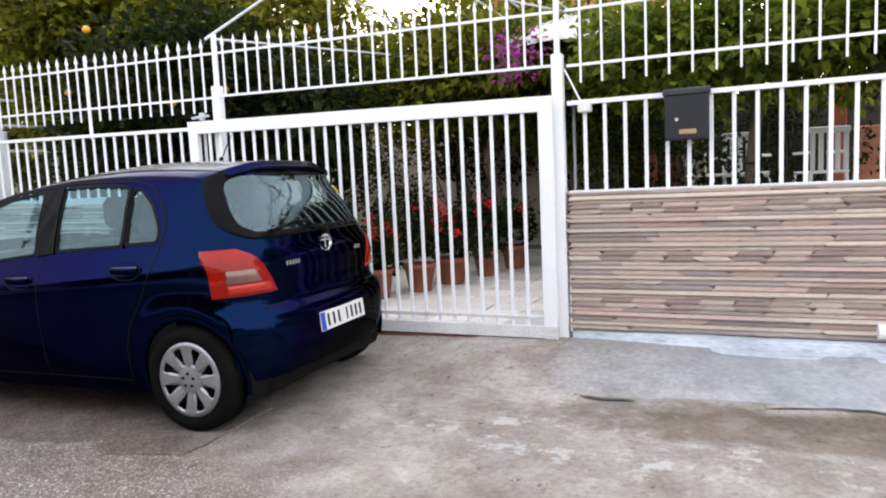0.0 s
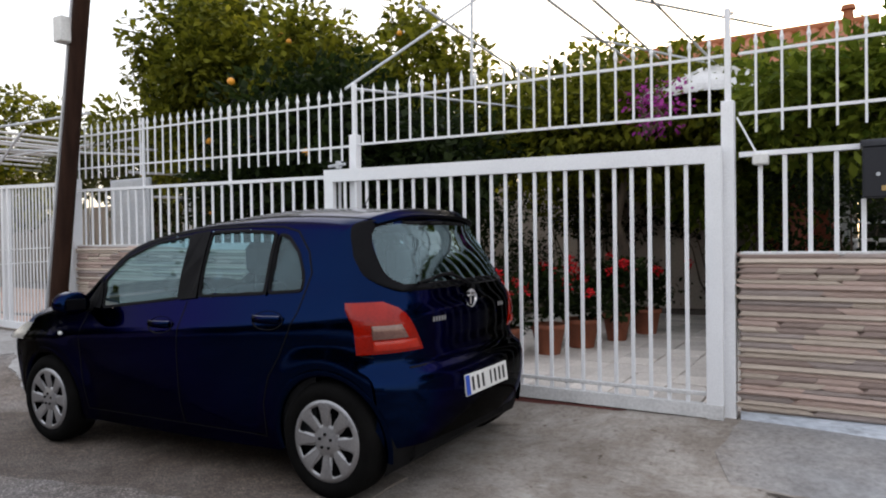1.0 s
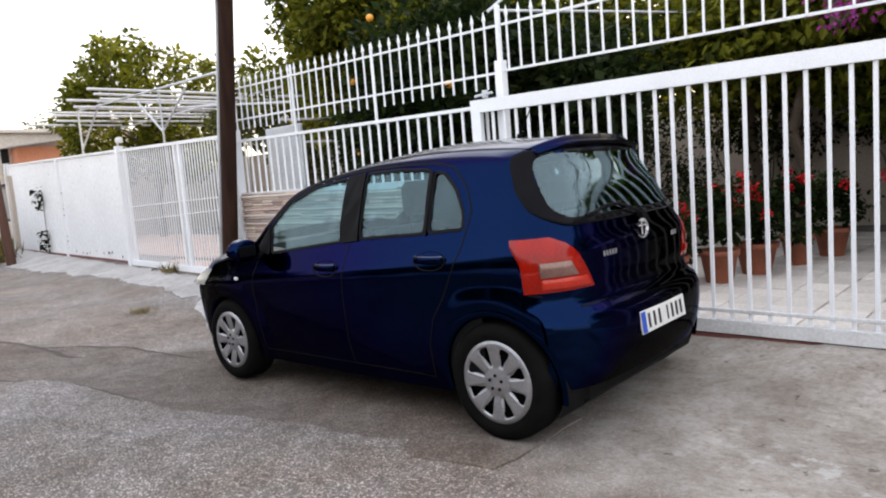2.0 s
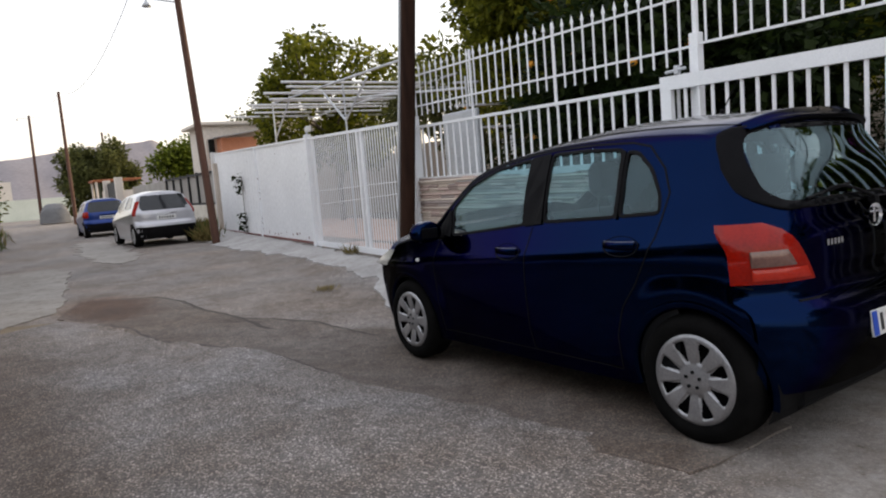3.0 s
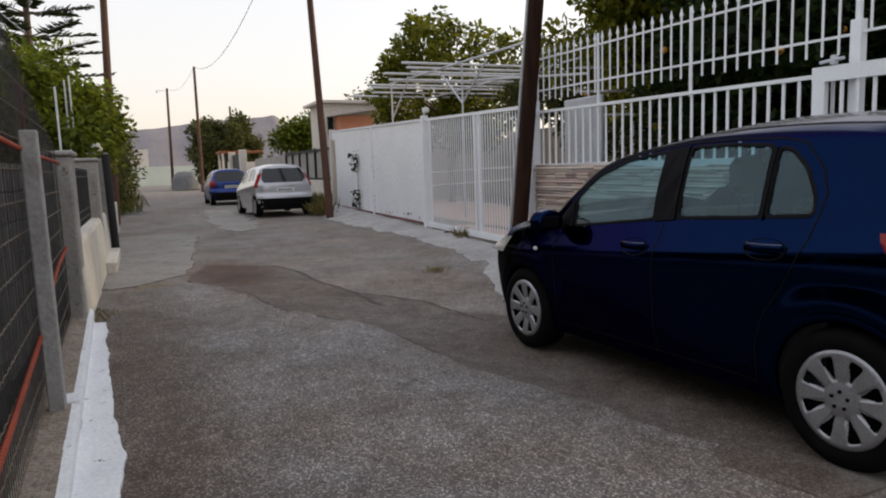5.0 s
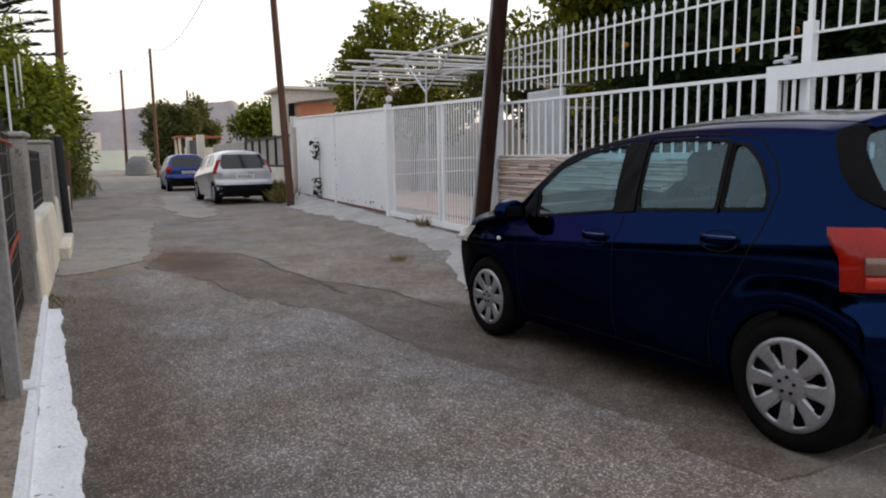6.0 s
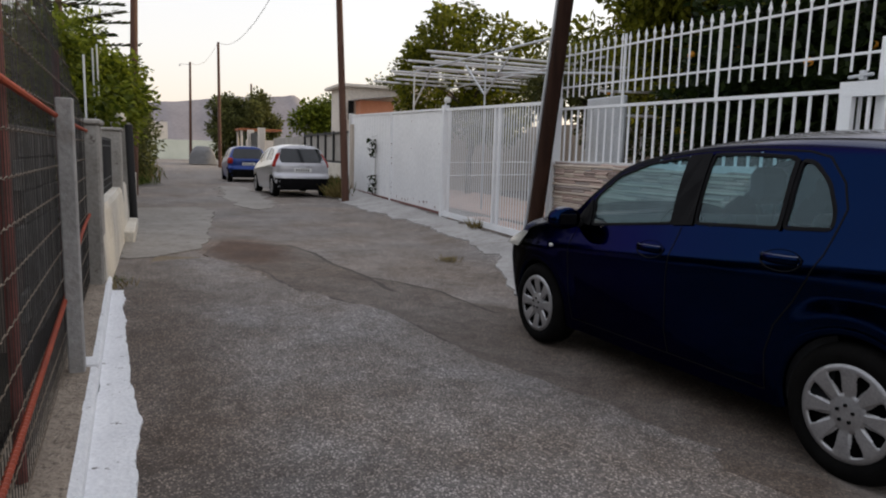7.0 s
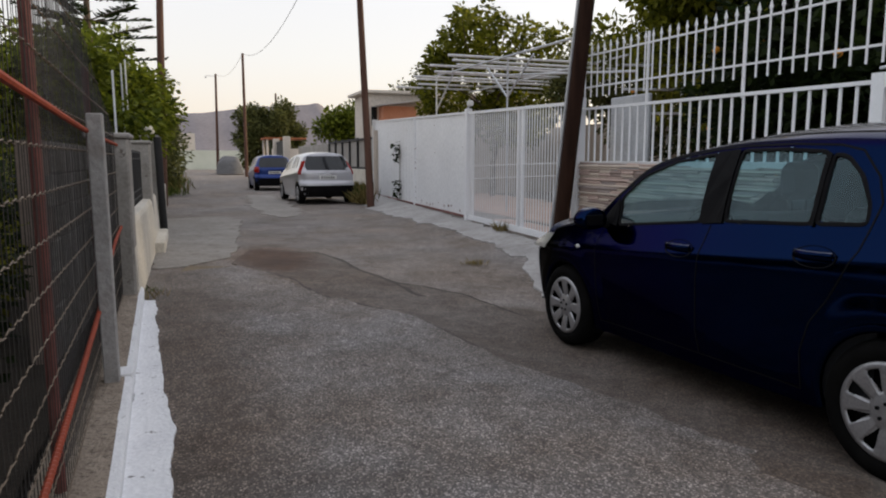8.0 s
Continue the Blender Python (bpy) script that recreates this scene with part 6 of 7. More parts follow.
def crown_mesh(rnd, clumps, per, ln, wd, spread):
    """Leaves as free two-triangle blades scattered round many clump centres."""
    verts, faces = [], []
    for c, r in clumps:
        for _ in range(int(per * r * r / (spread * spread))):
            d = Vector((rnd.gauss(0, 1), rnd.gauss(0, 1), rnd.gauss(0, 0.8)))
            d.normalize()
            p = c + d * r * (rnd.random() ** 0.45)
            d = (d + Vector((rnd.gauss(0, 0.7), rnd.gauss(0, 0.7), rnd.gauss(-0.25, 0.6)))).normalized()
            side = d.cross(Vector((rnd.gauss(0, 0.5), rnd.gauss(0, 0.5), 1))).normalized()
            nrm = side.cross(d)
            l, w = ln * rnd.uniform(0.7, 1.3), wd * rnd.uniform(0.7, 1.3)
            k = len(verts)
            verts += [p, p + d * l * 0.5 + side * w + nrm * w * 0.3, p + d * l, p + d * l * 0.5 - side * w + nrm * w * 0.3]
            faces += [(k, k + 1, k + 2), (k, k + 2, k + 3)]
    me = bpy.data.meshes.new("crown")
    me.from_pydata(verts, [], faces)
    return me


def limb(bm, a, b, r0, r1, rnd, bend=0.12, n=5):
    a, b = Vector(a), Vector(b)
    pts = [a.lerp(b, k / n) + (Vector((rnd.gauss(0, bend), rnd.gauss(0, bend), rnd.gauss(0, bend * 0.5))) if 0 < k < n else Vector()) for k in range(n + 1)]
    for k in range(n):
        rod(bm, pts[k], pts[k + 1], r0 + (r1 - r0) * k / n, r0 + (r1 - r0) * (k + 1) / n, 7, False)
    return pts


def tree(at, height, radius, crown_low, mat, label, seed, clumps=40, per=150, ln=0.1, wd=0.028, flat=1.0, fruit=0, name="tree", clump_r=(0.35, 0.7), stems=1, squash=(1, 1)):
    rnd = random.Random(seed)
    t = thing(name, label, "tree", at)
    bm = bare()
    mid = (height + crown_low) / 2
    half = (height - crown_low) / 2
    cs = []
    while len(cs) < clumps:
        d = Vector((rnd.uniform(-1, 1), rnd.uniform(-1, 1), rnd.uniform(-1, 1)))
        if not 0.25 < d.length < 1.0:
            continue
        wob = 1 + 0.25 * noise.noise((d.x * 1.7 + seed, d.y * 1.7, d.z * 1.7))
        cs.append((Vector((d.x * radius * wob * squash[0], d.y * radius * wob * squash[1], mid + d.z * half * wob * flat)), rnd.uniform(*clump_r)))
    fork = Vector((0, 0, crown_low + 0.25 * (height - crown_low)))
    for k in range(stems):
        foot = Vector((rnd.uniform(-0.2, 0.2), rnd.uniform(-0.2, 0.2), -0.1)) if stems > 1 else Vector((0, 0, -0.1))
        limb(bm, foot, fork, 0.05 + 0.03 * height / 3, 0.03 + 0.018 * height / 3, rnd, 0.05)
    for c, r in cs[:: max(1, len(cs) // 14)]:
        limb(bm, fork, c, 0.02 + 0.012 * height / 3, 0.008, rnd, 0.1, 4)
    part("trunk", bm, BARK, t, "rough grey-brown trunk and limbs", True)
    me = crown_mesh(rnd, cs, per * 1.3, ln * 1.25, wd * 1.4, clump_r[1])
    me.materials.append(mat)
    part("crown", me, None, t)
    if fruit:
        fb = bare()
        bmesh.ops.create_icosphere(fb, subdivisions=2, radius=0.042)
        fm = mesh_of("fruit", fb, FRUIT, True)
        for _ in range(fruit):
            c, r = rnd.choice(cs)
            d = Vector((rnd.gauss(0, 1), rnd.gauss(0, 1) - 1.2, rnd.gauss(0, 1))).normalized()
            part("fruit", fm, None, t, at=c + d * r * 0.95)
    return t


def shrub(at, height, radius, mat, label, seed, clumps=22, per=120, ln=0.08, wd=0.025, wide=(1, 1), name="shrub", flowers=None, n_flowers=0):
    rnd = random.Random(seed)
    t = thing(name, label, "shrub", at)
    bm = bare()
    cs = []
    for _ in range(clumps):
        x, y = rnd.uniform(-1, 1), rnd.uniform(-1, 1)
        z = height * (0.12 + 0.8 * rnd.random())
        cs.append((Vector((x * radius * wide[0], y * radius * wide[1], z)), rnd.uniform(0.16, 0.34) * min(1.3, 0.6 + height / 3)))
    for c, r in cs[::2]:
        limb(bm, (c.x * 0.25, c.y * 0.25, -0.05), c, 0.02, 0.006, rnd, 0.05, 3)
    part("stem", bm, BARK, t, "thin woody stems")
    me = crown_mesh(rnd, cs, per, ln, wd, 0.34)
    me.materials.append(mat)
    part("foliage", me, None, t)
    if flowers:
        fl = [(c + Vector((rnd.gauss(0, r * 0.6), rnd.gauss(0, r * 0.6) - r * 0.4, rnd.gauss(0, r * 0.6))), 0.075) for c, r in [rnd.choice(cs) for _ in range(n_flowers)]]
        me = crown_mesh(rnd, fl, 24, 0.055, 0.024, 0.075)
        me.materials.append(flowers)
        part("flower", me, None, t, "clusters of bright petals")
    return t


def tuft(at, mat, label, seed, n=60, height=0.16, spread=0.14):
    rnd = random.Random(seed)
    bm = bare()
    for _ in range(n):
        p = Vector((rnd.gauss(0, spread * 0.5), rnd.gauss(0, spread * 0.4), 0))
        d = Vector((rnd.gauss(0, 0.5), rnd.gauss(0, 0.5), 1)).normalized()
        leaf(bm, p, d, Vector((0, 1, 0.1)), height * rnd.uniform(0.5, 1.2), 0.004 + 0.003 * rnd.random())
    ob = part("weed_tuft", bm, mat)
    ob.matrix_basis = Matrix.Translation((*at[:2], ground_z(*at[:2]) + 0.01))
    return tagged(ob, label, "weed", "weeds along the lane", "stuff")


# ---- garden behind the gate ----
GARDEN_Z = 0.1


def paving(name, x0, x1, y0, y1, size, mat, label, pieces=300, bed=GROUT):
    """Square paving slabs laid in rows with open joints."""
    bm = bare()
    box(bm, x0, x1, y0, y1, 0.0, GARDEN_Z + 0.03)
    floor = tagged(part(name, bm, bed), label, "paving", kind="structure")
    kinds = []
    for w in (0.0, 0.004, 0.008):
        b2 = bare()
        box(b2, 0.004, size - 0.004, 0.004, size - 0.004, 0, 0.012 + w, 0.003)
        kinds.append(mesh_of("paving_slab", b2, mat))
    rnd = random.Random(name)
    n = 0
    y = y0
    while y + size <= y1 + 0.01 and n < pieces:
        x = x0
        while x + size <= x1 + 0.01 and n < pieces:
            part("paving_slab", rnd.choice(kinds), None, floor, at=(x, y, GARDEN_Z + 0.03))
            n += 1
            x += size
        y += size
    return floor


paving("garden_path", -1.9, 2.0, 2.22, 8.0, 0.33, PATIO, "pale grey and pinkish garden paving behind the gate", 210)
paving("yard_paving", -20.4, -5.75, 3.7, 10.1, 0.4, PATIO_RED, "pinkish paving of the yard behind the barred gate", 300, PATIO_RED)
paving("yard_threshold", -10.2, -5.75, 2.6, 3.68, 0.4, PATIO_RED, "pinkish paving just inside the barred gate", 40, PATIO_RED)
bm = bare()
sheet(bm, [[(x, y, GARDEN_Z + 0.025 + 0.03 * noise.noise((x, y, 0))) for x in [-5.7 + 0.5 * i for i in range(8)]] for y in [2.3 + 0.5 * j for j in range(14)]])
tagged(part("garden_soil", bm, EARTH), "dark garden soil under the trees", "soil", kind="structure")
bm = bare()
sheet(bm, [[(x, y, GARDEN_Z + 0.025 + 0.03 * noise.noise((x, y, 0))) for x in [2.02 + 0.5 * i for i in range(14)]] for y in [2.3 + 0.5 * j for j in range(14)]])
tagged(part("garden_soil", bm, EARTH), "dark garden soil under the trees", "soil", kind="structure")

# citrus and other trees, nearest first
tree((-4.5, 6.2, 0.1), 5.0, 1.9, 1.7, LEAF_CITRUS, "tall citrus tree with dark green leaves and oranges", 1, 75, 300, 0.12, 0.034, fruit=22)
tree((-8.0, 6.4, 0.1), 6.0, 2.0, 2.0, LEAF_CITRUS, "tall citrus tree with dense dark green leaves", 2, 75, 330, 0.13, 0.038, fruit=10)
tree((-1.2, 7.6, 0.1), 4.0, 2.0, 1.9, LEAF_CITRUS, "citrus tree with sunlit yellow-green leaves", 3, 60, 280, 0.12, 0.034, fruit=12)
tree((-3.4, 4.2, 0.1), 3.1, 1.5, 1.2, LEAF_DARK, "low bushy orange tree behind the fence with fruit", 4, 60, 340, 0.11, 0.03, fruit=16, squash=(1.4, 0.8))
tree((-0.3, 6.2, 0.1), 3.1, 1.4, 2.2, LEAF_CITRUS, "dark arching tree over the garden path", 5, 45, 340, 0.11, 0.03, squash=(1.5, 0.8))
tree((2.95, 4.3, 0.1), 2.7, 1.4, 2.0, LEAF_BRIGHT, "bright green leafy tree behind the railing", 6, 80, 190, 0.09, 0.026, squash=(1.25, 0.75), clump_r=(0.22, 0.42))
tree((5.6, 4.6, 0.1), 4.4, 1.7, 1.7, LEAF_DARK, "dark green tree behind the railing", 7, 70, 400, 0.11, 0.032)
tree((1.2, 7.6, 0.1), 3.3, 1.3, 1.6, LEAF_BRIGHT, "light green tree beside the house", 8, 45, 340, 0.11, 0.032)
tree((-18.3, 6.8, 0.1), 6.2, 2.5, 1.6, LEAF_CITRUS, "loose green tree behind the pergola frame", 9, 110, 120, 0.16, 0.05, clump_r=(0.22, 0.45))
tree((-13.0, 8.6, 0.1), 5.0, 2.2, 1.2, LEAF_OLIVE, "olive-green tree beyond the pergola frame", 10, 50, 240, 0.14, 0.04)
tree((-12.0, 13.0, 0.1), 7.4, 3.0, 2.0, LEAF_DARK, "tall dark tree at the back of the yard", 12, 60, 300, 0.16, 0.045)
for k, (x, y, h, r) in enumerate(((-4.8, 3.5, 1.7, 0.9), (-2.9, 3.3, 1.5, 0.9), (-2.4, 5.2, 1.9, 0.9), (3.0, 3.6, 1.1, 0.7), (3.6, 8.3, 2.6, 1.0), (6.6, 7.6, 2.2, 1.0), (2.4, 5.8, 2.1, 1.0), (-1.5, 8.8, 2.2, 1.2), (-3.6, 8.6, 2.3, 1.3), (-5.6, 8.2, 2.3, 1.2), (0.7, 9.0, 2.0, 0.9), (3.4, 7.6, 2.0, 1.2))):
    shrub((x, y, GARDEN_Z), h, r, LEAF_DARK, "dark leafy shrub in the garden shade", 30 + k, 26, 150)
shrub((0.5, 4.5, 2.4), 0.55, 0.22, PETAL_PURPLE, "purple bougainvillea in bloom on the pergola", 50, 9, 90, 0.05, 0.022, name="bougainvillea")


def flower_pot(at, r, h, seed, tall):
    rnd = random.Random(seed)
    t = thing("flower_pot", "terracotta pot of green leaves and red geraniums", "plant pot", at, "potted geraniums along the path")
    bm = bare()
    prof = [(r * 0.68, 0.0), (r * 0.95, h * 0.82), (r * 1.05, h * 0.82), (r * 1.08, h), (r * 0.95, h), (r * 0.9, h * 0.85), (0.001, h * 0.85)]
    rows = [[(q * math.cos(a), q * math.sin(a), z) for a in [2 * math.pi * i / 20 for i in range(20)]] for q, z in prof]
    sheet(bm, rows, True)
    bmesh.ops.recalc_face_normals(bm, faces=bm.faces[:])
    part("pot", bm, CLAY, t, "", True)
    cs = [(Vector((rnd.gauss(0, r * 0.7), rnd.gauss(0, r * 0.7), h + tall * rnd.uniform(0.1, 0.9))), 0.13) for _ in range(10)]
    me = crown_mesh(rnd, cs, 60, 0.07, 0.032, 0.13)
    me.materials.append(LEAF_DARK)
    part("foliage", me, None, t)
    fl = [(Vector((rnd.gauss(0, r * 0.9), rnd.gauss(0, r * 0.9), h + tall * rnd.uniform(0.5, 1.15))), 0.045) for _ in range(6)]
    me = crown_mesh(rnd, fl, 26, 0.035, 0.018, 0.045)
    me.materials.append(PETAL_RED)
    tagged(part("flower", me, None, t, "red geranium heads"), kind="stuff")
    return t


for k, (x, y) in enumerate(((-0.55, 3.3), (-0.3, 3.75), (-0.15, 4.3), (0.05, 4.9), (0.2, 5.6), (-1.2, 3.2))):
    flower_pot((x, y, GARDEN_Z + 0.045), 0.15 + 0.02 * (k % 3), 0.3, 60 + k, 0.5 + 0.1 * (k % 2))

# terracotta-roofed house at the back of the garden
def house():
    h = thing("house", "cream house with a terracotta tiled roof behind the garden", "house", (0.6, 9.0, 0.0))
    bm = bare()
    box(bm, -2.0, 1.8, 0, 4.4, 0, 3.72)
    part("wall", bm, HOUSE_WALL, h)
    bm = bare()
    box(bm, 0.6, 1.5, -0.06, 0.02, 0.1, 2.25, 0.01)
    part("door", bm, DOOR_WOOD, h, "red-brown wooden door")
    # slope of curved tiles facing the lane
    roof = new("roof")
    roof.parent = h
    bm = bare()
    n = 22
    for i in range(n):
        x = -2.4 + 4.5 * (i + 0.5) / n
        rows = []
        for j in range(13):
            s = j / 12
            y, z = -0.6 + 2.7 * s, 3.75 + 1.16 * s
            rows.append([(x + 0.205 * (a / 5 - 0.5), y, z + 0.075 * math.sin(math.pi * a / 5) - 0.03 * (j % 2)) for a in range(6)])
        sheet(bm, rows)
    tagged(part("roof_tiles", bm, ROOF_TILE, roof, "weathered clay roof tiles"), kind="stuff")
    for k in range(12):
        bm = bare()
        rod(bm, (-2.45 + 0.38 * k, 2.1, 4.93), (-2.03 + 0.38 * k, 2.1, 4.95), 0.1, 0.085, n=10)
        part("ridge_tile", bm, ROOF_TILE, roof)
    bm = bare()
    box(bm, -2.45, 2.1, -0.62, -0.56, 3.6, 3.74, 0.01)
    part("fascia", bm, DOOR_WOOD, roof)
    for x in (-2.4, 2.0):
        bm = bare()
        vs = [bm.verts.new(p) for p in ((x, -0.55, 3.62), (x, 4.6, 3.62), (x, 2.1, 4.85))]
        f = bm.faces.new(vs)
        bmesh.ops.solidify(bm, geom=[f], thickness=0.06)
        part("gable", bm, ROOF_TILE, roof)
    bm = bare()
    rod(bm, (1.7, 2.1, 4.92), (1.7, 2.1, 5.19), 0.1, 0.07, n=12)
    rod(bm, (1.7, 2.1, 5.17), (1.7, 2.1, 5.25), 0.12, 0.1, n=12)
    part("vent", bm, ROOF_TILE, roof, "clay roof vent")
    return h


house()
bm = bare()
box(bm, -20.6, -0.35, 10.2, 10.4, 0.0, 2.5, 0.01)
tagged(part("wall_garden_back", bm, HOUSE_WALL), "plain plastered wall at the back of the garden", "wall", kind="structure")
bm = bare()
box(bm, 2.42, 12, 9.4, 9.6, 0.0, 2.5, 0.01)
tagged(part("wall_garden_side", bm, BLOCK_DARK), "near-black plastered wall behind the terrace", "wall", kind="structure")
bm = bare()
box(bm, -20.7, -20.5, 3.45, 10.2, 0.0, 2.3, 0.01)
tagged(part("wall_yard_side", bm, HOUSE_WALL), "plain plastered wall at the side of the yard", "wall", kind="structure")
bm = bare()
box(bm, 1.62, 1.8, 7.4, 7.6, GARDEN_Z, 2.7, 0.01)
tagged(part("porch_post", bm, DOOR_WOOD), "red-brown wooden porch post in the garden", "post")
bm = bare()
box(bm, 4.2, 5.55, 7.0, 7.2, 0.78, 1.75, 0.01)
tagged(part("garden_wall", bm, AWNING), "brick-coloured garden wall behind the railing", "wall")


def garden_chair(at, rz):
    t = thing("garden_chair", "white plastic garden chair on the terrace", "chair", pose(*at, 0, 0, rz))
    bm = bare()
    box(bm, -0.22, 0.22, -0.22, 0.22, 0.42, 0.45, 0.012)
    part("seat", bm, WHITE, t)
    bm = bare()
    box(bm, -0.22, 0.22, 0.198, 0.227, 0.86, 0.93, 0.01)
    back = part("backrest", bm, WHITE, t)
    for k in range(5):
        bm = bare()
        box(bm, -0.2 + 0.09 * k, -0.15 + 0.09 * k, 0.2, 0.225, 0.45, 0.865, 0.006)
        part("slat", bm, WHITE, back)
    for x in (-0.19, 0.19):
        for y in (-0.19, 0.19):
            bm = bare()
            rod(bm, (x * 1.1, y * 1.1, 0), (x, y, 0.43), 0.018, 0.022)
            part("leg", bm, WHITE, t)
        bm = bare()
        box(bm, x - 0.025, x + 0.025, -0.2, 0.2, 0.64, 0.67, 0.008)
        part("armrest", bm, WHITE, t)
    return t


def parasol(at):
    t = thing("parasol", "open white garden parasol behind the gate", "parasol", at)
    bm = bare()
    rod(bm, (0, 0, 0), (0, 0, 3.15), 0.02)
    part("pole", bm, TUBE, t)
    bm = bare()
    rows = [[(r * math.cos(a) * (1 + 0.03 * math.cos(8 * a)), r * math.sin(a) * (1 + 0.03 * math.cos(8 * a)), z) for a in [2 * math.pi * k / 32 for k in range(32)]] for r, z in ((0.02, 3.2), (0.35, 3.08), (0.7, 2.92), (0.95, 2.78), (0.96, 2.7))]
    sheet(bm, rows, True)
    part("canopy", bm, WHITE_OLD, t, "white cloth canopy", True)
    return t


parasol((0.95, 5.9, 0.12))
bm = bare()
box(bm, 2.05, 5.6, 5.3, 9.35, 0.05, 0.78, 0.02)
tagged(part("terrace", bm, PATIO), "raised tiled terrace in front of the garden wall", "terrace", kind="structure")
garden_chair((2.95, 6.1, 0.78), 160)
garden_chair((3.7, 6.0, 0.78), 200)
garden_chair((2.45, 6.9, 0.78), 110)


def low_table(at):
    t = thing("garden_table", "low white garden table on the terrace", "table", at)
    bm = bare()
    box(bm, -0.45, 0.45, -0.25, 0.25, 0.44, 0.47, 0.008)
    part("tabletop", bm, WHITE, t)
    for x in (-0.4, 0.4):
        for y in (-0.2, 0.2):
            bm = bare()
            rod(bm, (x, y, 0), (x, y, 0.45), 0.018)
            part("leg", bm, WHITE, t)


low_table((2.75, 5.65, 0.78))
bm = bare()
box(bm, 3.9, 4.03, 6.5, 6.62, 0.78, 2.9, 0.008)
tagged(part("porch_post", bm, DOOR_WOOD), "red-brown wooden porch post on the terrace", "post")
bm = bare()
bmesh.ops.create_uvsphere(bm, u_segments=18, v_segments=10, radius=0.2, matrix=Matrix.Translation((-0.75, 2.75, 1.13)) @ Matrix.Diagonal((0.6, 0.6, 1, 1)))
rod(bm, (-0.75, 2.75, 0.12), (-0.75, 2.75, 1.0), 0.03)
tagged(part("garden_ornament", bm, YELLOW, smooth=True), "yellow rounded garden ornament on a stake behind the gate", "ornament")

# thin pergola tubes over the path and the yard
def tube_frame(name, label, bars, r=0.022, mat=TUBE):
    t = thing(name, label, "pergola")
    for a, b in bars:
        bm = bare()
        rod(bm, a, b, r, n=8)
        part("tube", bm, mat, t)
    return t


tube_frame("path_pergola", "thin grey steel pergola tubes above the gate and path", [
    ((-1.52, 2.12, 2.64), (-0.94, 3.6, 3.78)), ((-0.85, 2.3, 3.3), (-1.43, 8.4, 3.3)), ((0.12, 2.1, 3.3), (0.16, 5.6, 3.3)), ((0.44, 2.1, 3.3), (0.465, 5.2, 3.3)),
    ((0.82, 2.1, 3.3), (0.99, 6.5, 3.3)), ((0.3, 2.5, 3.31), (1.66, 4.7, 3.31)), ((0.0, 3.95, 3.31), (0.9, 5.8, 3.31)), ((-1.46, 2.15, 2.64), (-1.0, 8.3, 3.25)),
    ((1.645, 2.12, 2.72), (1.3, 4.1, 3.3)), ((-0.35, 2.3, 2.55), (-0.35, 2.32, 3.28))], 0.013)
yard = []
for k, (x, z) in enumerate(((-11.9, 3.52), (-12.4, 3.5), (-12.9, 3.48), (-13.5, 3.52), (-14.0, 3.45), (-14.6, 3.5), (-15.3, 3.48), (-16.0, 3.5), (-16.8, 3.46), (-17.6, 3.44))):
    yard.append(((x, verge(x) + 0.05 + 0.25 * (k % 3), z), (x + 0.15, 9.0, z - 0.02 * (k % 2))))
tube_frame("yard_pergola", "bare pergola of white steel tubes over the yard", yard, 0.028, WHITE_OLD)
tube_frame("steel_scaffold", "grey steel posts and braces that carry the pergola", [
    ((-12.0, 4.2, 0.1), (-12.0, 4.2, 3.6)), ((-15.2, 3.7, 0.1), (-15.2, 3.7, 3.52)), ((-12.0, 8.6, 0.1), (-12.0, 8.6, 3.6)), ((-16.0, 8.6, 0.1), (-16.0, 8.6, 3.5)),
    ((-15.2, 3.7, 3.5), (-7.6, 3.5, 3.3)), ((-17.0, 5.4, 3.3), (-9.0, 5.2, 3.25)), ((-12.0, 4.2, 2.7), (-13.2, 4.2, 3.55)), ((-12.0, 4.2, 2.7), (-11.0, 4.3, 3.5)), ((-15.2, 3.7, 2.6), (-14.2, 3.8, 3.5)),
    ((-7.9, 4.6, 0.1), (-7.9, 4.6, 3.0)), ((-7.6, 5.3, 0.1), (-7.6, 5.3, 3.0)), ((-7.4, 6.0, 0.1), (-7.4, 6.0, 2.9)),
    ((-8.0, 4.4, 2.9), (-7.3, 6.3, 2.9)), ((-8.0, 4.4, 2.5), (-7.3, 6.3, 2.5)), ((-8.0, 4.4, 2.1), (-7.3, 6.3, 2.1)), ((-12.0, 4.4, 3.2), (-7.9, 4.6, 2.8))], 0.022, TUBE)
bm = bare()
box(bm, -5.5, -4.75, 2.45, 2.5, 0.1, 2.08, 0.01)
tagged(part("screen_panel", bm, TUBE), "pale grey sheet panel behind the far railing", "panel")

# weeds at wall feet and along the lane
tuft((-8.1, 2.2), LEAF_DRY, "small dry weed at the gate foot", 1, 60, 0.2, 0.16)
tuft((-5.84, 0.76), LEAF_DRY, "dry brown weed in a road crack", 2, 110, 0.08, 0.17)
tuft((-5.3, -2.98), LEAF_GRASS, "green weeds at the foot of the limewashed wall", 3, 50, 0.07, 0.2)
tuft((-4.95, -2.97), LEAF_DRY, "dry weeds at the end of the white kerb line", 4, 50, 0.1, 0.2)
for k in range(7):
    tuft((-17.6 - 0.55 * k, 2.3 + 0.09 * k), LEAF_GRASS if k % 2 else LEAF_DRY, "tall uncut grass beside the utility pole", 10 + k, 120, 0.55, 0.4)
weed = thing("climbing_weed", "dark green climbing weed on the sheet gate", "weed", (-16.7, verge(-16.7) - 0.03, 0.12))
rw = random.Random(5)
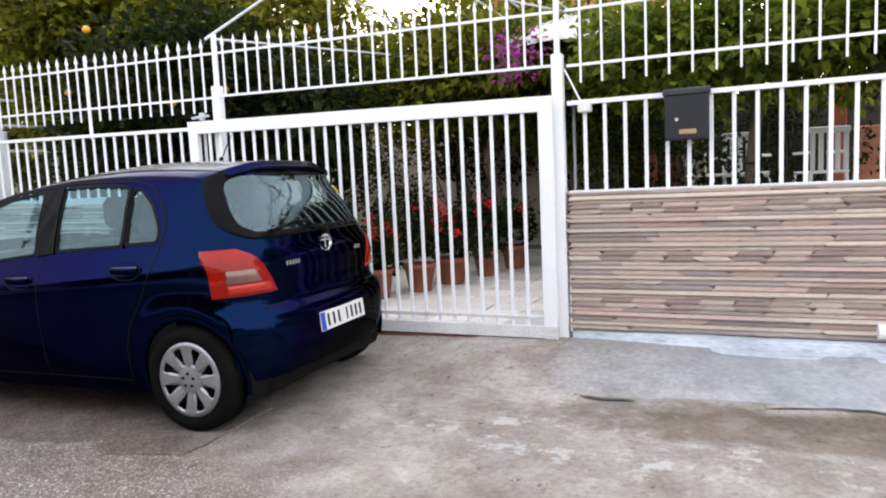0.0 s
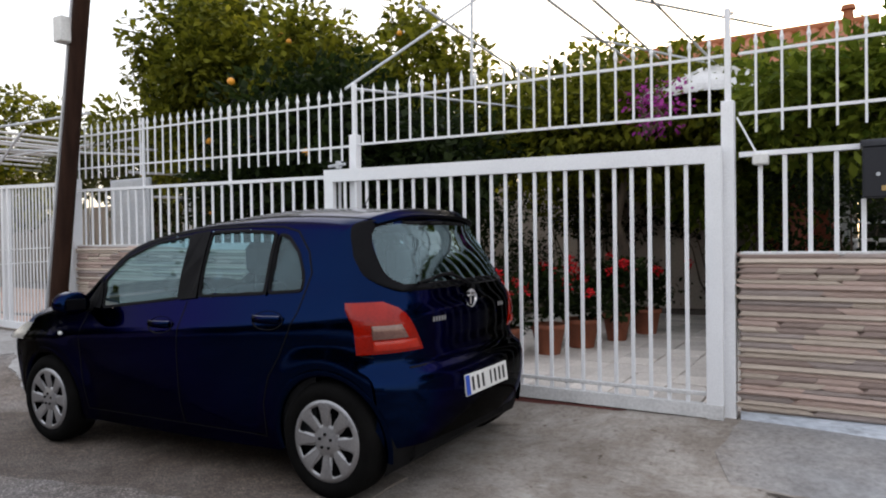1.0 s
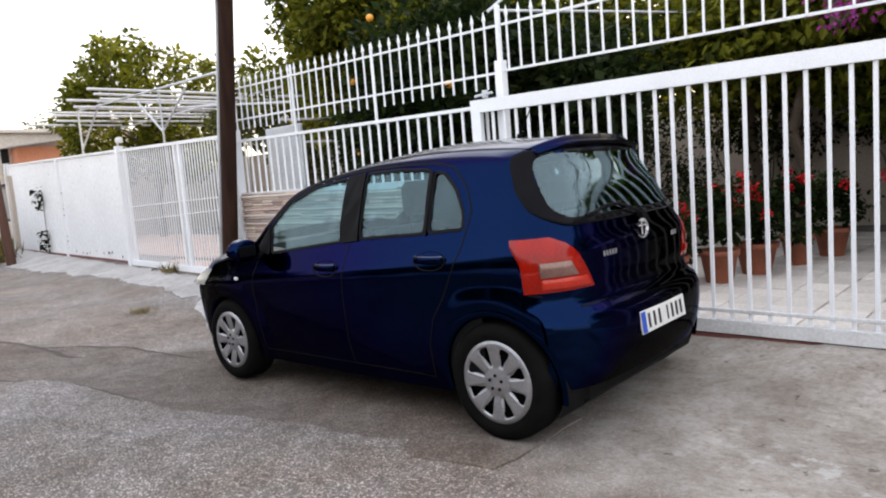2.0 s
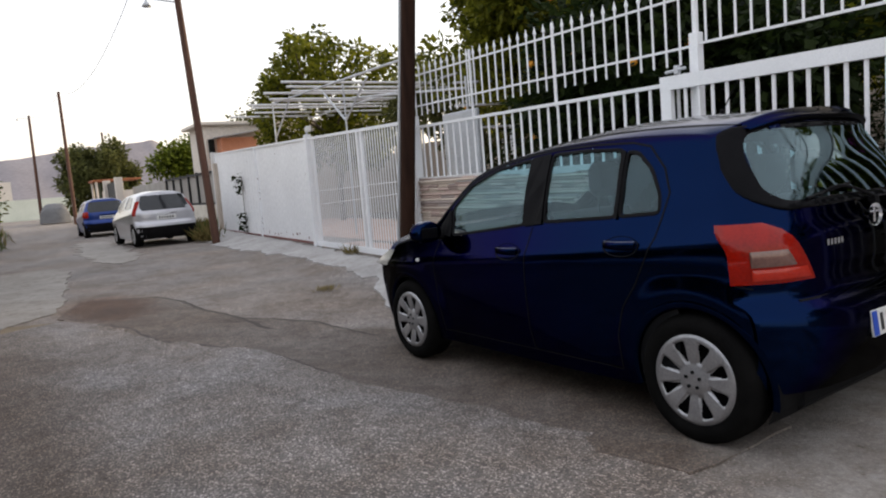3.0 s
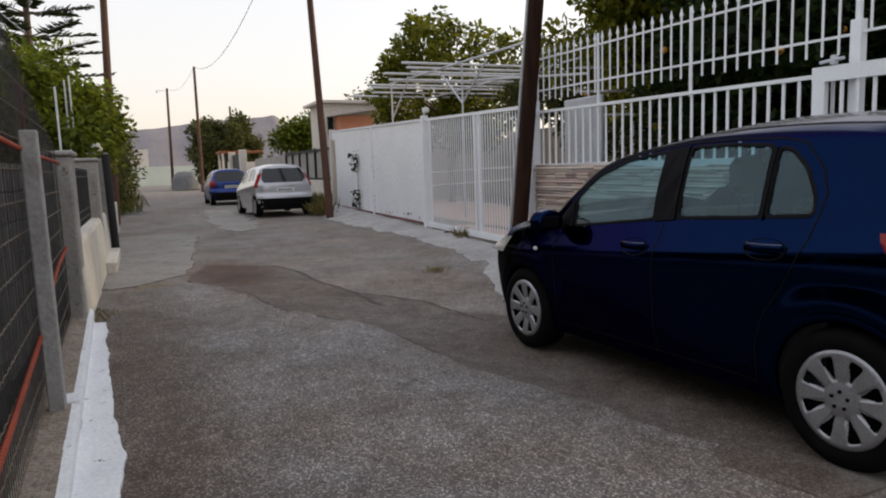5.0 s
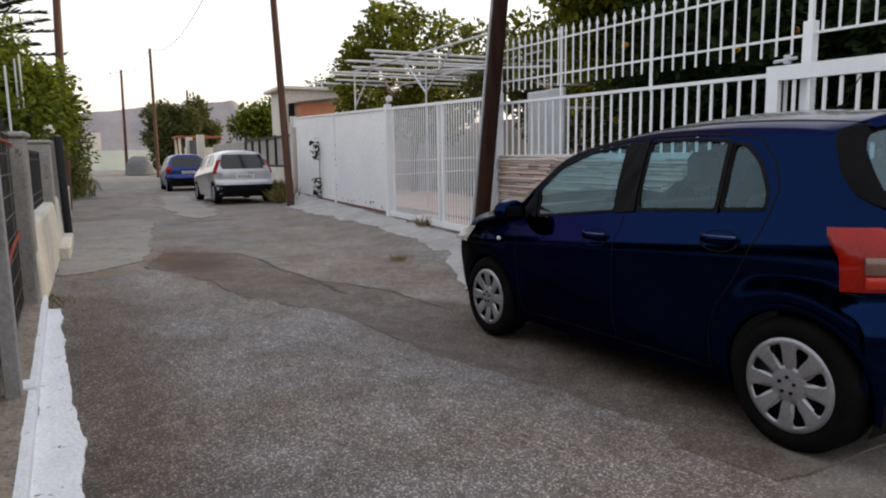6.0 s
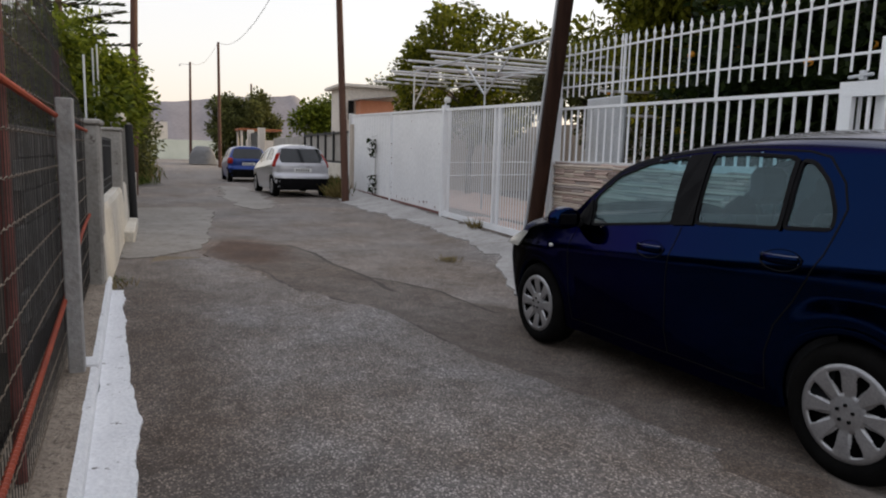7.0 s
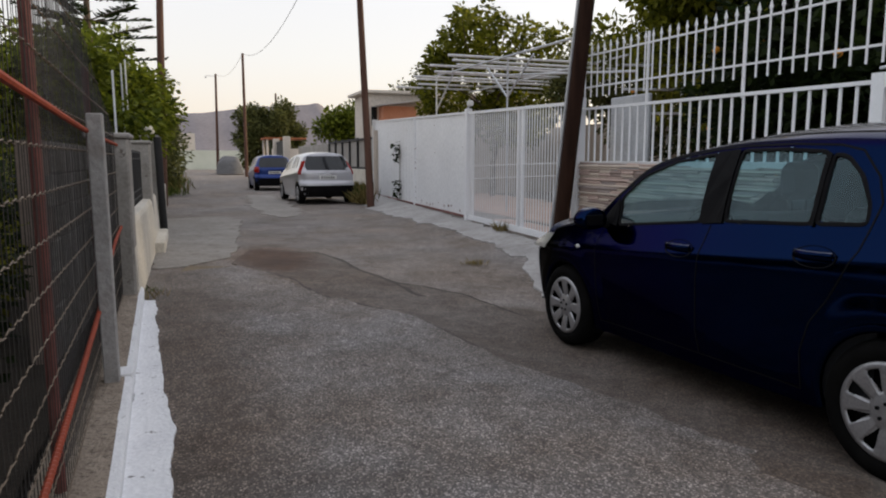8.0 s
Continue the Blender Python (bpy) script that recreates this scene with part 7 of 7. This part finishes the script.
me = crown_mesh(rw, [(Vector((0.05 * rw.gauss(0, 1), -0.05, z)), 0.13) for z in (0.25, 0.4, 0.55, 1.25, 1.45, 1.6)], 26, 0.12, 0.04, 0.13)
me.materials.append(LEAF_DARK)
part("foliage", me, None, weed)
bm = bare()
rod(bm, (0, -0.02, 0), (0.05, -0.02, 1.6), 0.008)
part("stem", bm, BARK, weed)


# ---- lane beyond: cars, walls, trees, hills ----
BLOCK = surface("grey_block_wall", (0.26, 0.24, 0.22), (0.38, 0.36, 0.33), 0.9, coarse=1.5, fine=20, bump=0.5, depth=0.02, wear=(0.16, 0.14, 0.12), wear_at=0.62)
PALE_WALL = surface("pale_green_plaster", (0.55, 0.58, 0.48), (0.68, 0.7, 0.6), 0.85, coarse=0.5, fine=10, bump=0.2)
CREAM_WALL = surface("cream_plaster", (0.56, 0.5, 0.44), (0.68, 0.62, 0.55), 0.85, coarse=0.7, fine=14, bump=0.3)
HILL = surface("far_hill", (0.17, 0.152, 0.158), (0.24, 0.215, 0.22), 1.0, coarse=0.01, fine=0.2, bump=0.0)
COVER = surface("grey_car_cover", (0.09, 0.09, 0.095), (0.15, 0.15, 0.155), 0.7, coarse=2, fine=20, bump=0.3)
DARK_GLASS = surface("dark_window", (0.012, 0.014, 0.016), (0.02, 0.024, 0.028), 0.1, coarse=4, fine=30, bump=0.0)


def far_car(at, label, paint, tall=1.0, lamps="tall"):
    """A parked hatchback some way off: shell, glass, wheels, lamps, bumper, plate."""
    s = Shell()
    t = thing("car", label, "car", at, "cars parked along the lane")
    body = part("body", car_body(s, bare()), paint, t, smooth=True)
    for sign in (-1, 1):
        for name, poly in WINDOWS.items():
            part(name, pane(s, rounded(poly, 0.03), -0.004, sign, 2), DARK_GLASS, t)
    bm = bare()
    rows = [[(s.rear(z, y) + 0.004, y, z) for y in [w * (k / 8 - 1) for k in range(17)]] for z, w in ((0.99, 0.6), (1.08, 0.65), (1.22, 0.62), (1.4, 0.55))]
    sheet(bm, rows)
    part("tailgate_window", bm, DARK_GLASS, t, "dark tailgate window", True)
    bm = bare()
    rows = []
    for i in range(8):
        x = -2.2 + 0.86 * i / 7
        e, tz = s.side_top(x), s.top(x)
        w = s.width(x, e)
        rows.append([(x, y, e + (tz - e) * (1 - abs(y / w) ** 3.6) - 0.002) for y in [0.95 * w * (k / 6 - 1) for k in range(13)]])
    sheet(bm, rows)
    part("windscreen", bm, DARK_GLASS, t, smooth=True)
    for hx, hz, r in ARCHES:
        for sign in (-1, 1):
            wheel(t, (hx, sign * 0.82, hz), sign)
            bm = bare()
            box(bm, hx - 0.34, hx + 0.34, sign * 0.6 - 0.02, sign * 0.6 + 0.02, 0.25, 0.66)
            part("wheel_housing", bm, TRIM, t)
    bm = bare()
    sheet(bm, [[(s.rear(z, y) + 0.012, y, z) for y in [0.8 * (k / 10 - 1) for k in range(21)]] for z in (0.22, 0.36, 0.54)])
    part("bumper_skirt", bm, TRIM, t, "black lower bumper", True)
    bm = bare()
    box(bm, -3.0, 0.4, -0.7, 0.7, 0.2, 0.3, 0.02)
    part("underbody", bm, TRIM, t)
    for sign in (-1, 1):
        if lamps == "tall":
            b2 = wrap_lamp(s, 0.86, 1.26, lambda z: s.rear(z, 0.8) - 0.1, lambda z: s.width(0.2, z) - 0.07, 0.012)
        else:
            b2 = wrap_lamp(s, 0.78, 1.02, lambda z: s.rear(z, 0.8) - 0.12, lambda z: 0.64, 0.012)
        part("tail_lamp", mirrored(b2) if sign > 0 else b2, LAMP_RED, t, "red tail lamp", True)
    bm = bare()
    box(bm, s.rear(0.72, 0) + 0.004, s.rear(0.72, 0) + 0.016, -0.26, 0.26, 0.72, 0.83, 0.002)
    pl = part("number_plate", bm, PLATE, t, "white number plate")
    for k in range(6):
        bm = bare()
        box(bm, s.rear(0.72, 0) + 0.017, s.rear(0.72, 0) + 0.019, -0.2 + 0.07 * k, -0.165 + 0.07 * k, 0.74, 0.81)
        part("plate_bar", bm, INK, pl)
    bm = bare()
    sheet(bm, [[(s.rear(z, y) + 0.008, y, z) for y in (-0.3, -0.1, 0.1, 0.3)] for z in (0.86, 0.885)])
    part("handle_strip", bm, CHROME if lamps == "tall" else TRIM, t, "strip above the plate")
    return t


far_car(pose(-18.5, 1.33, 0.02, 0, 0, 3), "silver-white hatchback parked by the lane with tall red lamps", PAINT_SILVER)
far_car(pose(-28.2, 1.0, 0.0, 0, 0, 0), "bright blue hatchback parked behind the white one", PAINT_BLUE, lamps="low")


def covered_car(at):
    s = Shell()
    bm = bare()
    rows = []
    for i in range(27):
        u = i / 26
        x = -3.3 + 3.85 * u
        tz = s.top(min(x, 0.1)) - 0.35 * step(0.15, 0.55, x)
        w = 0.9 - 0.15 * step(-2.6, -3.3, x)
        rows.append([(x + 0.05 * noise.noise((x * 3, a, 0)), w * math.copysign(abs(math.cos(a)) ** 0.45, math.cos(a)) * (1 - 0.22 * (math.sin(a))), 0.1 + (tz - 0.05) * math.sin(a) ** 0.6 + 0.02 * noise.noise((x * 4, a * 3, 2))) for a in [math.pi * k / 18 for k in range(19)]])
    g = sheet(bm, rows)
    bm.faces.new(g[0]), bm.faces.new(g[-1][::-1])
    bmesh.ops.recalc_face_normals(bm, faces=bm.faces[:])
    ob = part("covered_car", bm, COVER, smooth=True)
    ob.matrix_basis = at
    return tagged(ob, "parked car under a dusty grey cover", "car")


covered_car(pose(-61, 1.15, 0.0, 0, 0, -4) @ Matrix.Diagonal((1, 1.25, 1.05, 1)))


def block_wall(x0, x1, y, h, label, posts=True):
    w = thing("wall_lane", label, "wall", kind="structure")
    bm = bare()
    box(bm, x0, x1, y, y + 0.2, 0, 0.95, 0.02)
    part("base", bm, LIME, w, "patchy limewashed base")
    bm = bare()
    box(bm, x0, x1, y + 0.25, y + 0.35, 0.0, h, 0.01)
    part("panel", bm, BLOCK, w)
    if posts:
        x = x0
        while x <= x1:
            bm = bare()
            box(bm, x - 0.06, x + 0.06, y + 0.17, y + 0.24, 0.9, h + 0.04, 0.005)
            part("post", bm, BLACK_METAL, w, "dark upright frame post")
            x += (x1 - x0) / 6
        for z in (1.0, h - 0.04):
            bm = bare()
            box(bm, x0, x1, y + 0.18, y + 0.23, z - 0.04, z + 0.04)
            part("rail", bm, BLACK_METAL, w)
    return w


block_wall(-30.5, -22.0, 3.7, 2.15, "grey block wall with dark frames on a limewashed base")
block_wall(-39.5, -30.7, 3.6, 2.1, "weathered grey block wall beside the lane", False)
bm = bare()
box(bm, -44.5, -39.8, 3.2, 3.3, 0.0, 2.5, 0.01)
tagged(part("dark_gate", bm, BLACK_METAL), "dark sheet metal gate beside the lane", "gate")
for x in (-39.7, -44.7):
    bm = bare()
    box(bm, x - 0.2, x + 0.2, 3.0, 3.4, 0, 2.7, 0.02)
    tagged(part("gate_pillar", bm, CREAM_WALL), "cream gate pillar", "post", "cream pillars of the dark gate")


def gatehouse():
    t = thing("gatehouse", "small cream porch with a red tiled canopy and green shutter", "building", (-48.5, 3.4, 0))
    bm = bare()
    box(bm, -0.9, 1.3, -0.2, 2.0, 0, 2.1)
    part("wall", bm, CREAM_WALL, t)
    bm = bare()
    box(bm, -1.15, 1.55, -0.7, 2.2, 2.75, 2.87, 0.02)
    part("canopy", bm, ROOF_TILE, t, "red tiled canopy")
    bm = bare()
    box(bm, -0.8, 1.2, -0.23, -0.18, 1.6, 2.7)
    part("shutter", bm, LEAF_DARK, t, "dark green shutter")
    for x in (-0.95, 1.35):
        bm = bare()
        rod(bm, (x, -0.5, 0), (x, -0.5, 2.76), 0.08)
        part("column", bm, CREAM_WALL, t)


gatehouse()


def flat_house():
    t = thing("flat_house", "cream flat-roofed house with an orange gable behind the sheet gates", "house", (-26.5, 7.3, 0))
    bm = bare()
    box(bm, 0.9, 3.1, -3.3, 3.5, 0, 3.8, 0.02)
    part("wall", bm, CREAM_WALL, t)
    bm = bare()
    box(bm, 0.7, 3.3, -3.55, 3.7, 3.8, 3.92, 0.02)
    part("roof", bm, CREAM_WALL, t, "thin flat roof slab")
    bm = bare()
    box(bm, 3.1, 3.7, -2.9, -1.6, 0, 3.3, 0.01)
    part("annex", bm, AWNING, t, "orange plastered annex")
    bm = bare()
    vs = [bm.verts.new(p) for p in ((3.05, -3.2, 3.3), (4.1, -3.2, 3.3), (4.1, -0.9, 3.62), (3.05, -0.9, 3.62))]
    bm.faces.new(vs)
    bmesh.ops.solidify(bm, geom=bm.faces[:], thickness=0.07)
    part("annex_roof", bm, WHITE_OLD, t, "white lean-to roof")
    bm = bare()
    box(bm, 3.09, 3.14, -3.2, -2.98, 2.6, 3.3)
    part("window", bm, DARK_GLASS, t, "dark window")


flat_house()
bm = bare()
box(bm, -98, -97.6, -30, 20, 0, 2.6)
tagged(part("wall_end", bm, PALE_WALL), "pale greenish wall across the end of the lane", "wall", kind="structure")
bm = bare()
box(bm, -112, -100, -9, -1, 0, 5.0)
tagged(part("far_building", bm, CREAM_WALL), "low pale building beyond the end wall", "building")


def hills():
    bm = bare()
    ys = [-1500 + 50 * i for i in range(28)] + [-100 + 6 * i for i in range(100)] + [500 + 50 * i for i in range(21)]
    def ridge(y):
        s = smooth_lerp([(-1500, 10), (-500, 30), (-230, 50), (3, 72), (47, 76.5), (89, 83), (143, 88), (190, 92), (205, 94), (213, 90), (222, 83), (241, 74), (300, 62), (375, 52), (520, 36), (800, 22), (1500, 10)], y)
        return s + 0.9 * noise.noise((y * 0.05, 1, 0))
    rows = []
    for k, (x, f) in enumerate(((-900, 0.0), (-980, 0.35), (-1050, 0.7), (-1120, 1.0), (-1250, 0.9))):
        rows.append([(x + 20 * noise.noise((y * 0.01, k, 0)), y, ridge(y) * f - 1 + (4 * noise.noise((y * 0.03, k * 2.2, 5)) if 0 < f < 1 else 0)) for y in ys])
    sheet(bm, rows)
    return tagged(part("backdrop_hills", bm, HILL, smooth=True), "long bare hill ridge in evening haze", "hill", kind="structure")


hills()

# trees and hedges along the lane
tree((-68, 5.4, 0), 7.0, 3.4, 0.6, LEAF_OLIVE, "dense grey-green olive tree far along the lane", 71, 75, 300, 0.3, 0.085, clump_r=(0.5, 1.1))
tree((-37, 6.4, 0), 4.3, 1.9, 1.0, LEAF_MID, "round yellow-green tree behind the block wall", 72, 45, 220, 0.2, 0.055, clump_r=(0.4, 0.8))
tree((-38, 17.0, 0), 6.4, 3.2, 1.0, LEAF_CITRUS, "leafy tree behind the flat-roofed house", 73, 40, 130, 0.25, 0.07, clump_r=(0.5, 1.0))
tree((-36, 10.5, 0), 6.4, 1.9, 3.0, LEAF_OLIVE, "tree top above the flat-roofed house", 74, 30, 130, 0.2, 0.06, clump_r=(0.4, 0.8))
tree((-80, -4.5, 0), 5.6, 1.4, 4.0, LEAF_OLIVE, "small palm-like tree beyond the lane end", 75, 16, 90, 0.4, 0.08, clump_r=(0.4, 0.8))
tree((-14.3, -3.95, 0), 3.8, 1.1, 1.3, LEAF_MID, "bright green garden tree leaning over the wall", 76, 60, 260, 0.11, 0.034, clump_r=(0.3, 0.55))
tree((-11.2, -4.6, 0), 3.5, 1.2, 0.9, LEAF_MID, "bright green hedge tree over the wall", 77, 50, 240, 0.12, 0.036, clump_r=(0.3, 0.55))
tree((-25, -4.2, 0), 3.5, 1.4, 0.5, LEAF_OLIVE, "overgrown hedge beside the lane", 78, 50, 200, 0.14, 0.04, clump_r=(0.35, 0.7))
tree((-32, -4.4, 0), 3.2, 1.6, 0.4, LEAF_OLIVE, "overgrown hedge beside the lane", 79, 45, 180, 0.16, 0.045, clump_r=(0.4, 0.8))
tree((-40, -5.0, 0), 3.0, 2.0, 0.3, LEAF_CITRUS, "low green tree beside the lane", 80, 40, 150, 0.2, 0.055, clump_r=(0.4, 0.9))
for k in range(9):
    tuft((-24 - 2.2 * k, -3.3 - 0.05 * (k % 3)), LEAF_DRY if k % 3 else LEAF_GRASS, "tall dry grass on the verge", 90 + k, 160, 0.5, 0.9)


def araucaria(at, height, seed):
    """Tiered conifer: a straight trunk with whorls of drooping, brush-like boughs."""
    rnd = random.Random(seed)
    t = thing("araucaria", "tall tiered conifer with dark brush-like boughs", "tree", at)
    bm = bare()
    rod(bm, (0, 0, -0.1), (0, 0, height), 0.16, 0.03, 10)
    part("trunk", bm, BARK, t)
    verts, faces = [], []
    bw = bare()
    z = 2.2
    while z < height - 0.4:
        reach = 2.6 * (1 - z / (height + 1.5)) + 0.4
        a0 = rnd.uniform(0, 6)
        for k in range(6):
            a = a0 + k * math.pi / 3 + rnd.uniform(-0.15, 0.15)
            out = Vector((math.cos(a), math.sin(a), 0))
            tip = out * reach + Vector((0, 0, z + 0.25))
            rod(bw, (0, 0, z), tip, 0.025, 0.01, 5, False)
            for j in range(34):
                s = 0.25 + 0.75 * j / 33
                c = Vector((0, 0, z)).lerp(tip, s)
                for sgn in (-1, 1):
                    d = (Vector((-out.y, out.x, 0)) * sgn + out * 0.5 + Vector((0, 0, rnd.uniform(-0.1, 0.45)))).normalized()
                    ln, w = rnd.uniform(0.25, 0.5) * (1.1 - 0.4 * s), 0.03
                    n = Vector((0, 0, 1)) * w
                    i = len(verts)
                    verts += [c, c + d * ln * 0.5 + n, c + d * ln, c + d * ln * 0.5 - n]
                    faces += [(i, i + 1, i + 2), (i, i + 2, i + 3)]
        z += rnd.uniform(0.5, 0.7)
    part("crown", bw, BARK, t)
    me = bpy.data.meshes.new("needles")
    me.from_pydata(verts, [], faces)
    me.materials.append(LEAF_DARK)
    part("needles", me, None, t)
    return t


araucaria((-20.5, -5.0, 0), 9.5, 3)

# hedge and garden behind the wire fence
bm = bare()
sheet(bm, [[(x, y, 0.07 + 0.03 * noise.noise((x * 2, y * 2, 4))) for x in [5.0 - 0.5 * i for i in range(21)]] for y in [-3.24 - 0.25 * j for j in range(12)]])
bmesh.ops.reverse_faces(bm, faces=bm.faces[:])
tagged(part("hedge_soil", bm, SOIL), "very dark soil under the hedge", "soil", kind="structure")
for k, (x, y, h) in enumerate(((1.6, -4.2, 2.8), (0.2, -4.1, 2.9), (-1.2, -4.2, 2.7), (-2.6, -4.3, 2.5), (-4.3, -4.5, 1.3), (-6.2, -4.6, 1.3), (-8.3, -4.6, 1.5), (-10.3, -4.5, 2.2), (3.2, -4.2, 2.8))):
    shrub((x, y, 0), h, 0.75, LEAF_CITRUS if k % 2 else LEAF_DARK, "dense green hedge behind the fence", 110 + k, 40, 130, 0.08, 0.026, wide=(1.15, 0.75), name="hedge")
bm = bare()
box(bm, -40, 8, -6.2, -6.0, 0, 1.5)
tagged(part("wall_back", bm, BLOCK), "plain grey wall behind the hedge", "wall", kind="structure")
bm = bare()
box(bm, -1.15, -0.75, -3.75, -3.45, 0.0, 0.62, 0.03)
tagged(part("concrete_block", bm, CONCRETE), "grey concrete block behind the wire fence", "block")
for x, h in ((-9.2, 2.6), (-10.8, 2.9), (-11.8, 3.1)):
    bm = bare()
    rod(bm, (x, -3.5, 0), (x - 0.1, -3.52, h), 0.015)
    tagged(part("garden_stake", bm, TUBE), "thin grey metal stake in the hedge", "post", "stakes in the hedge")
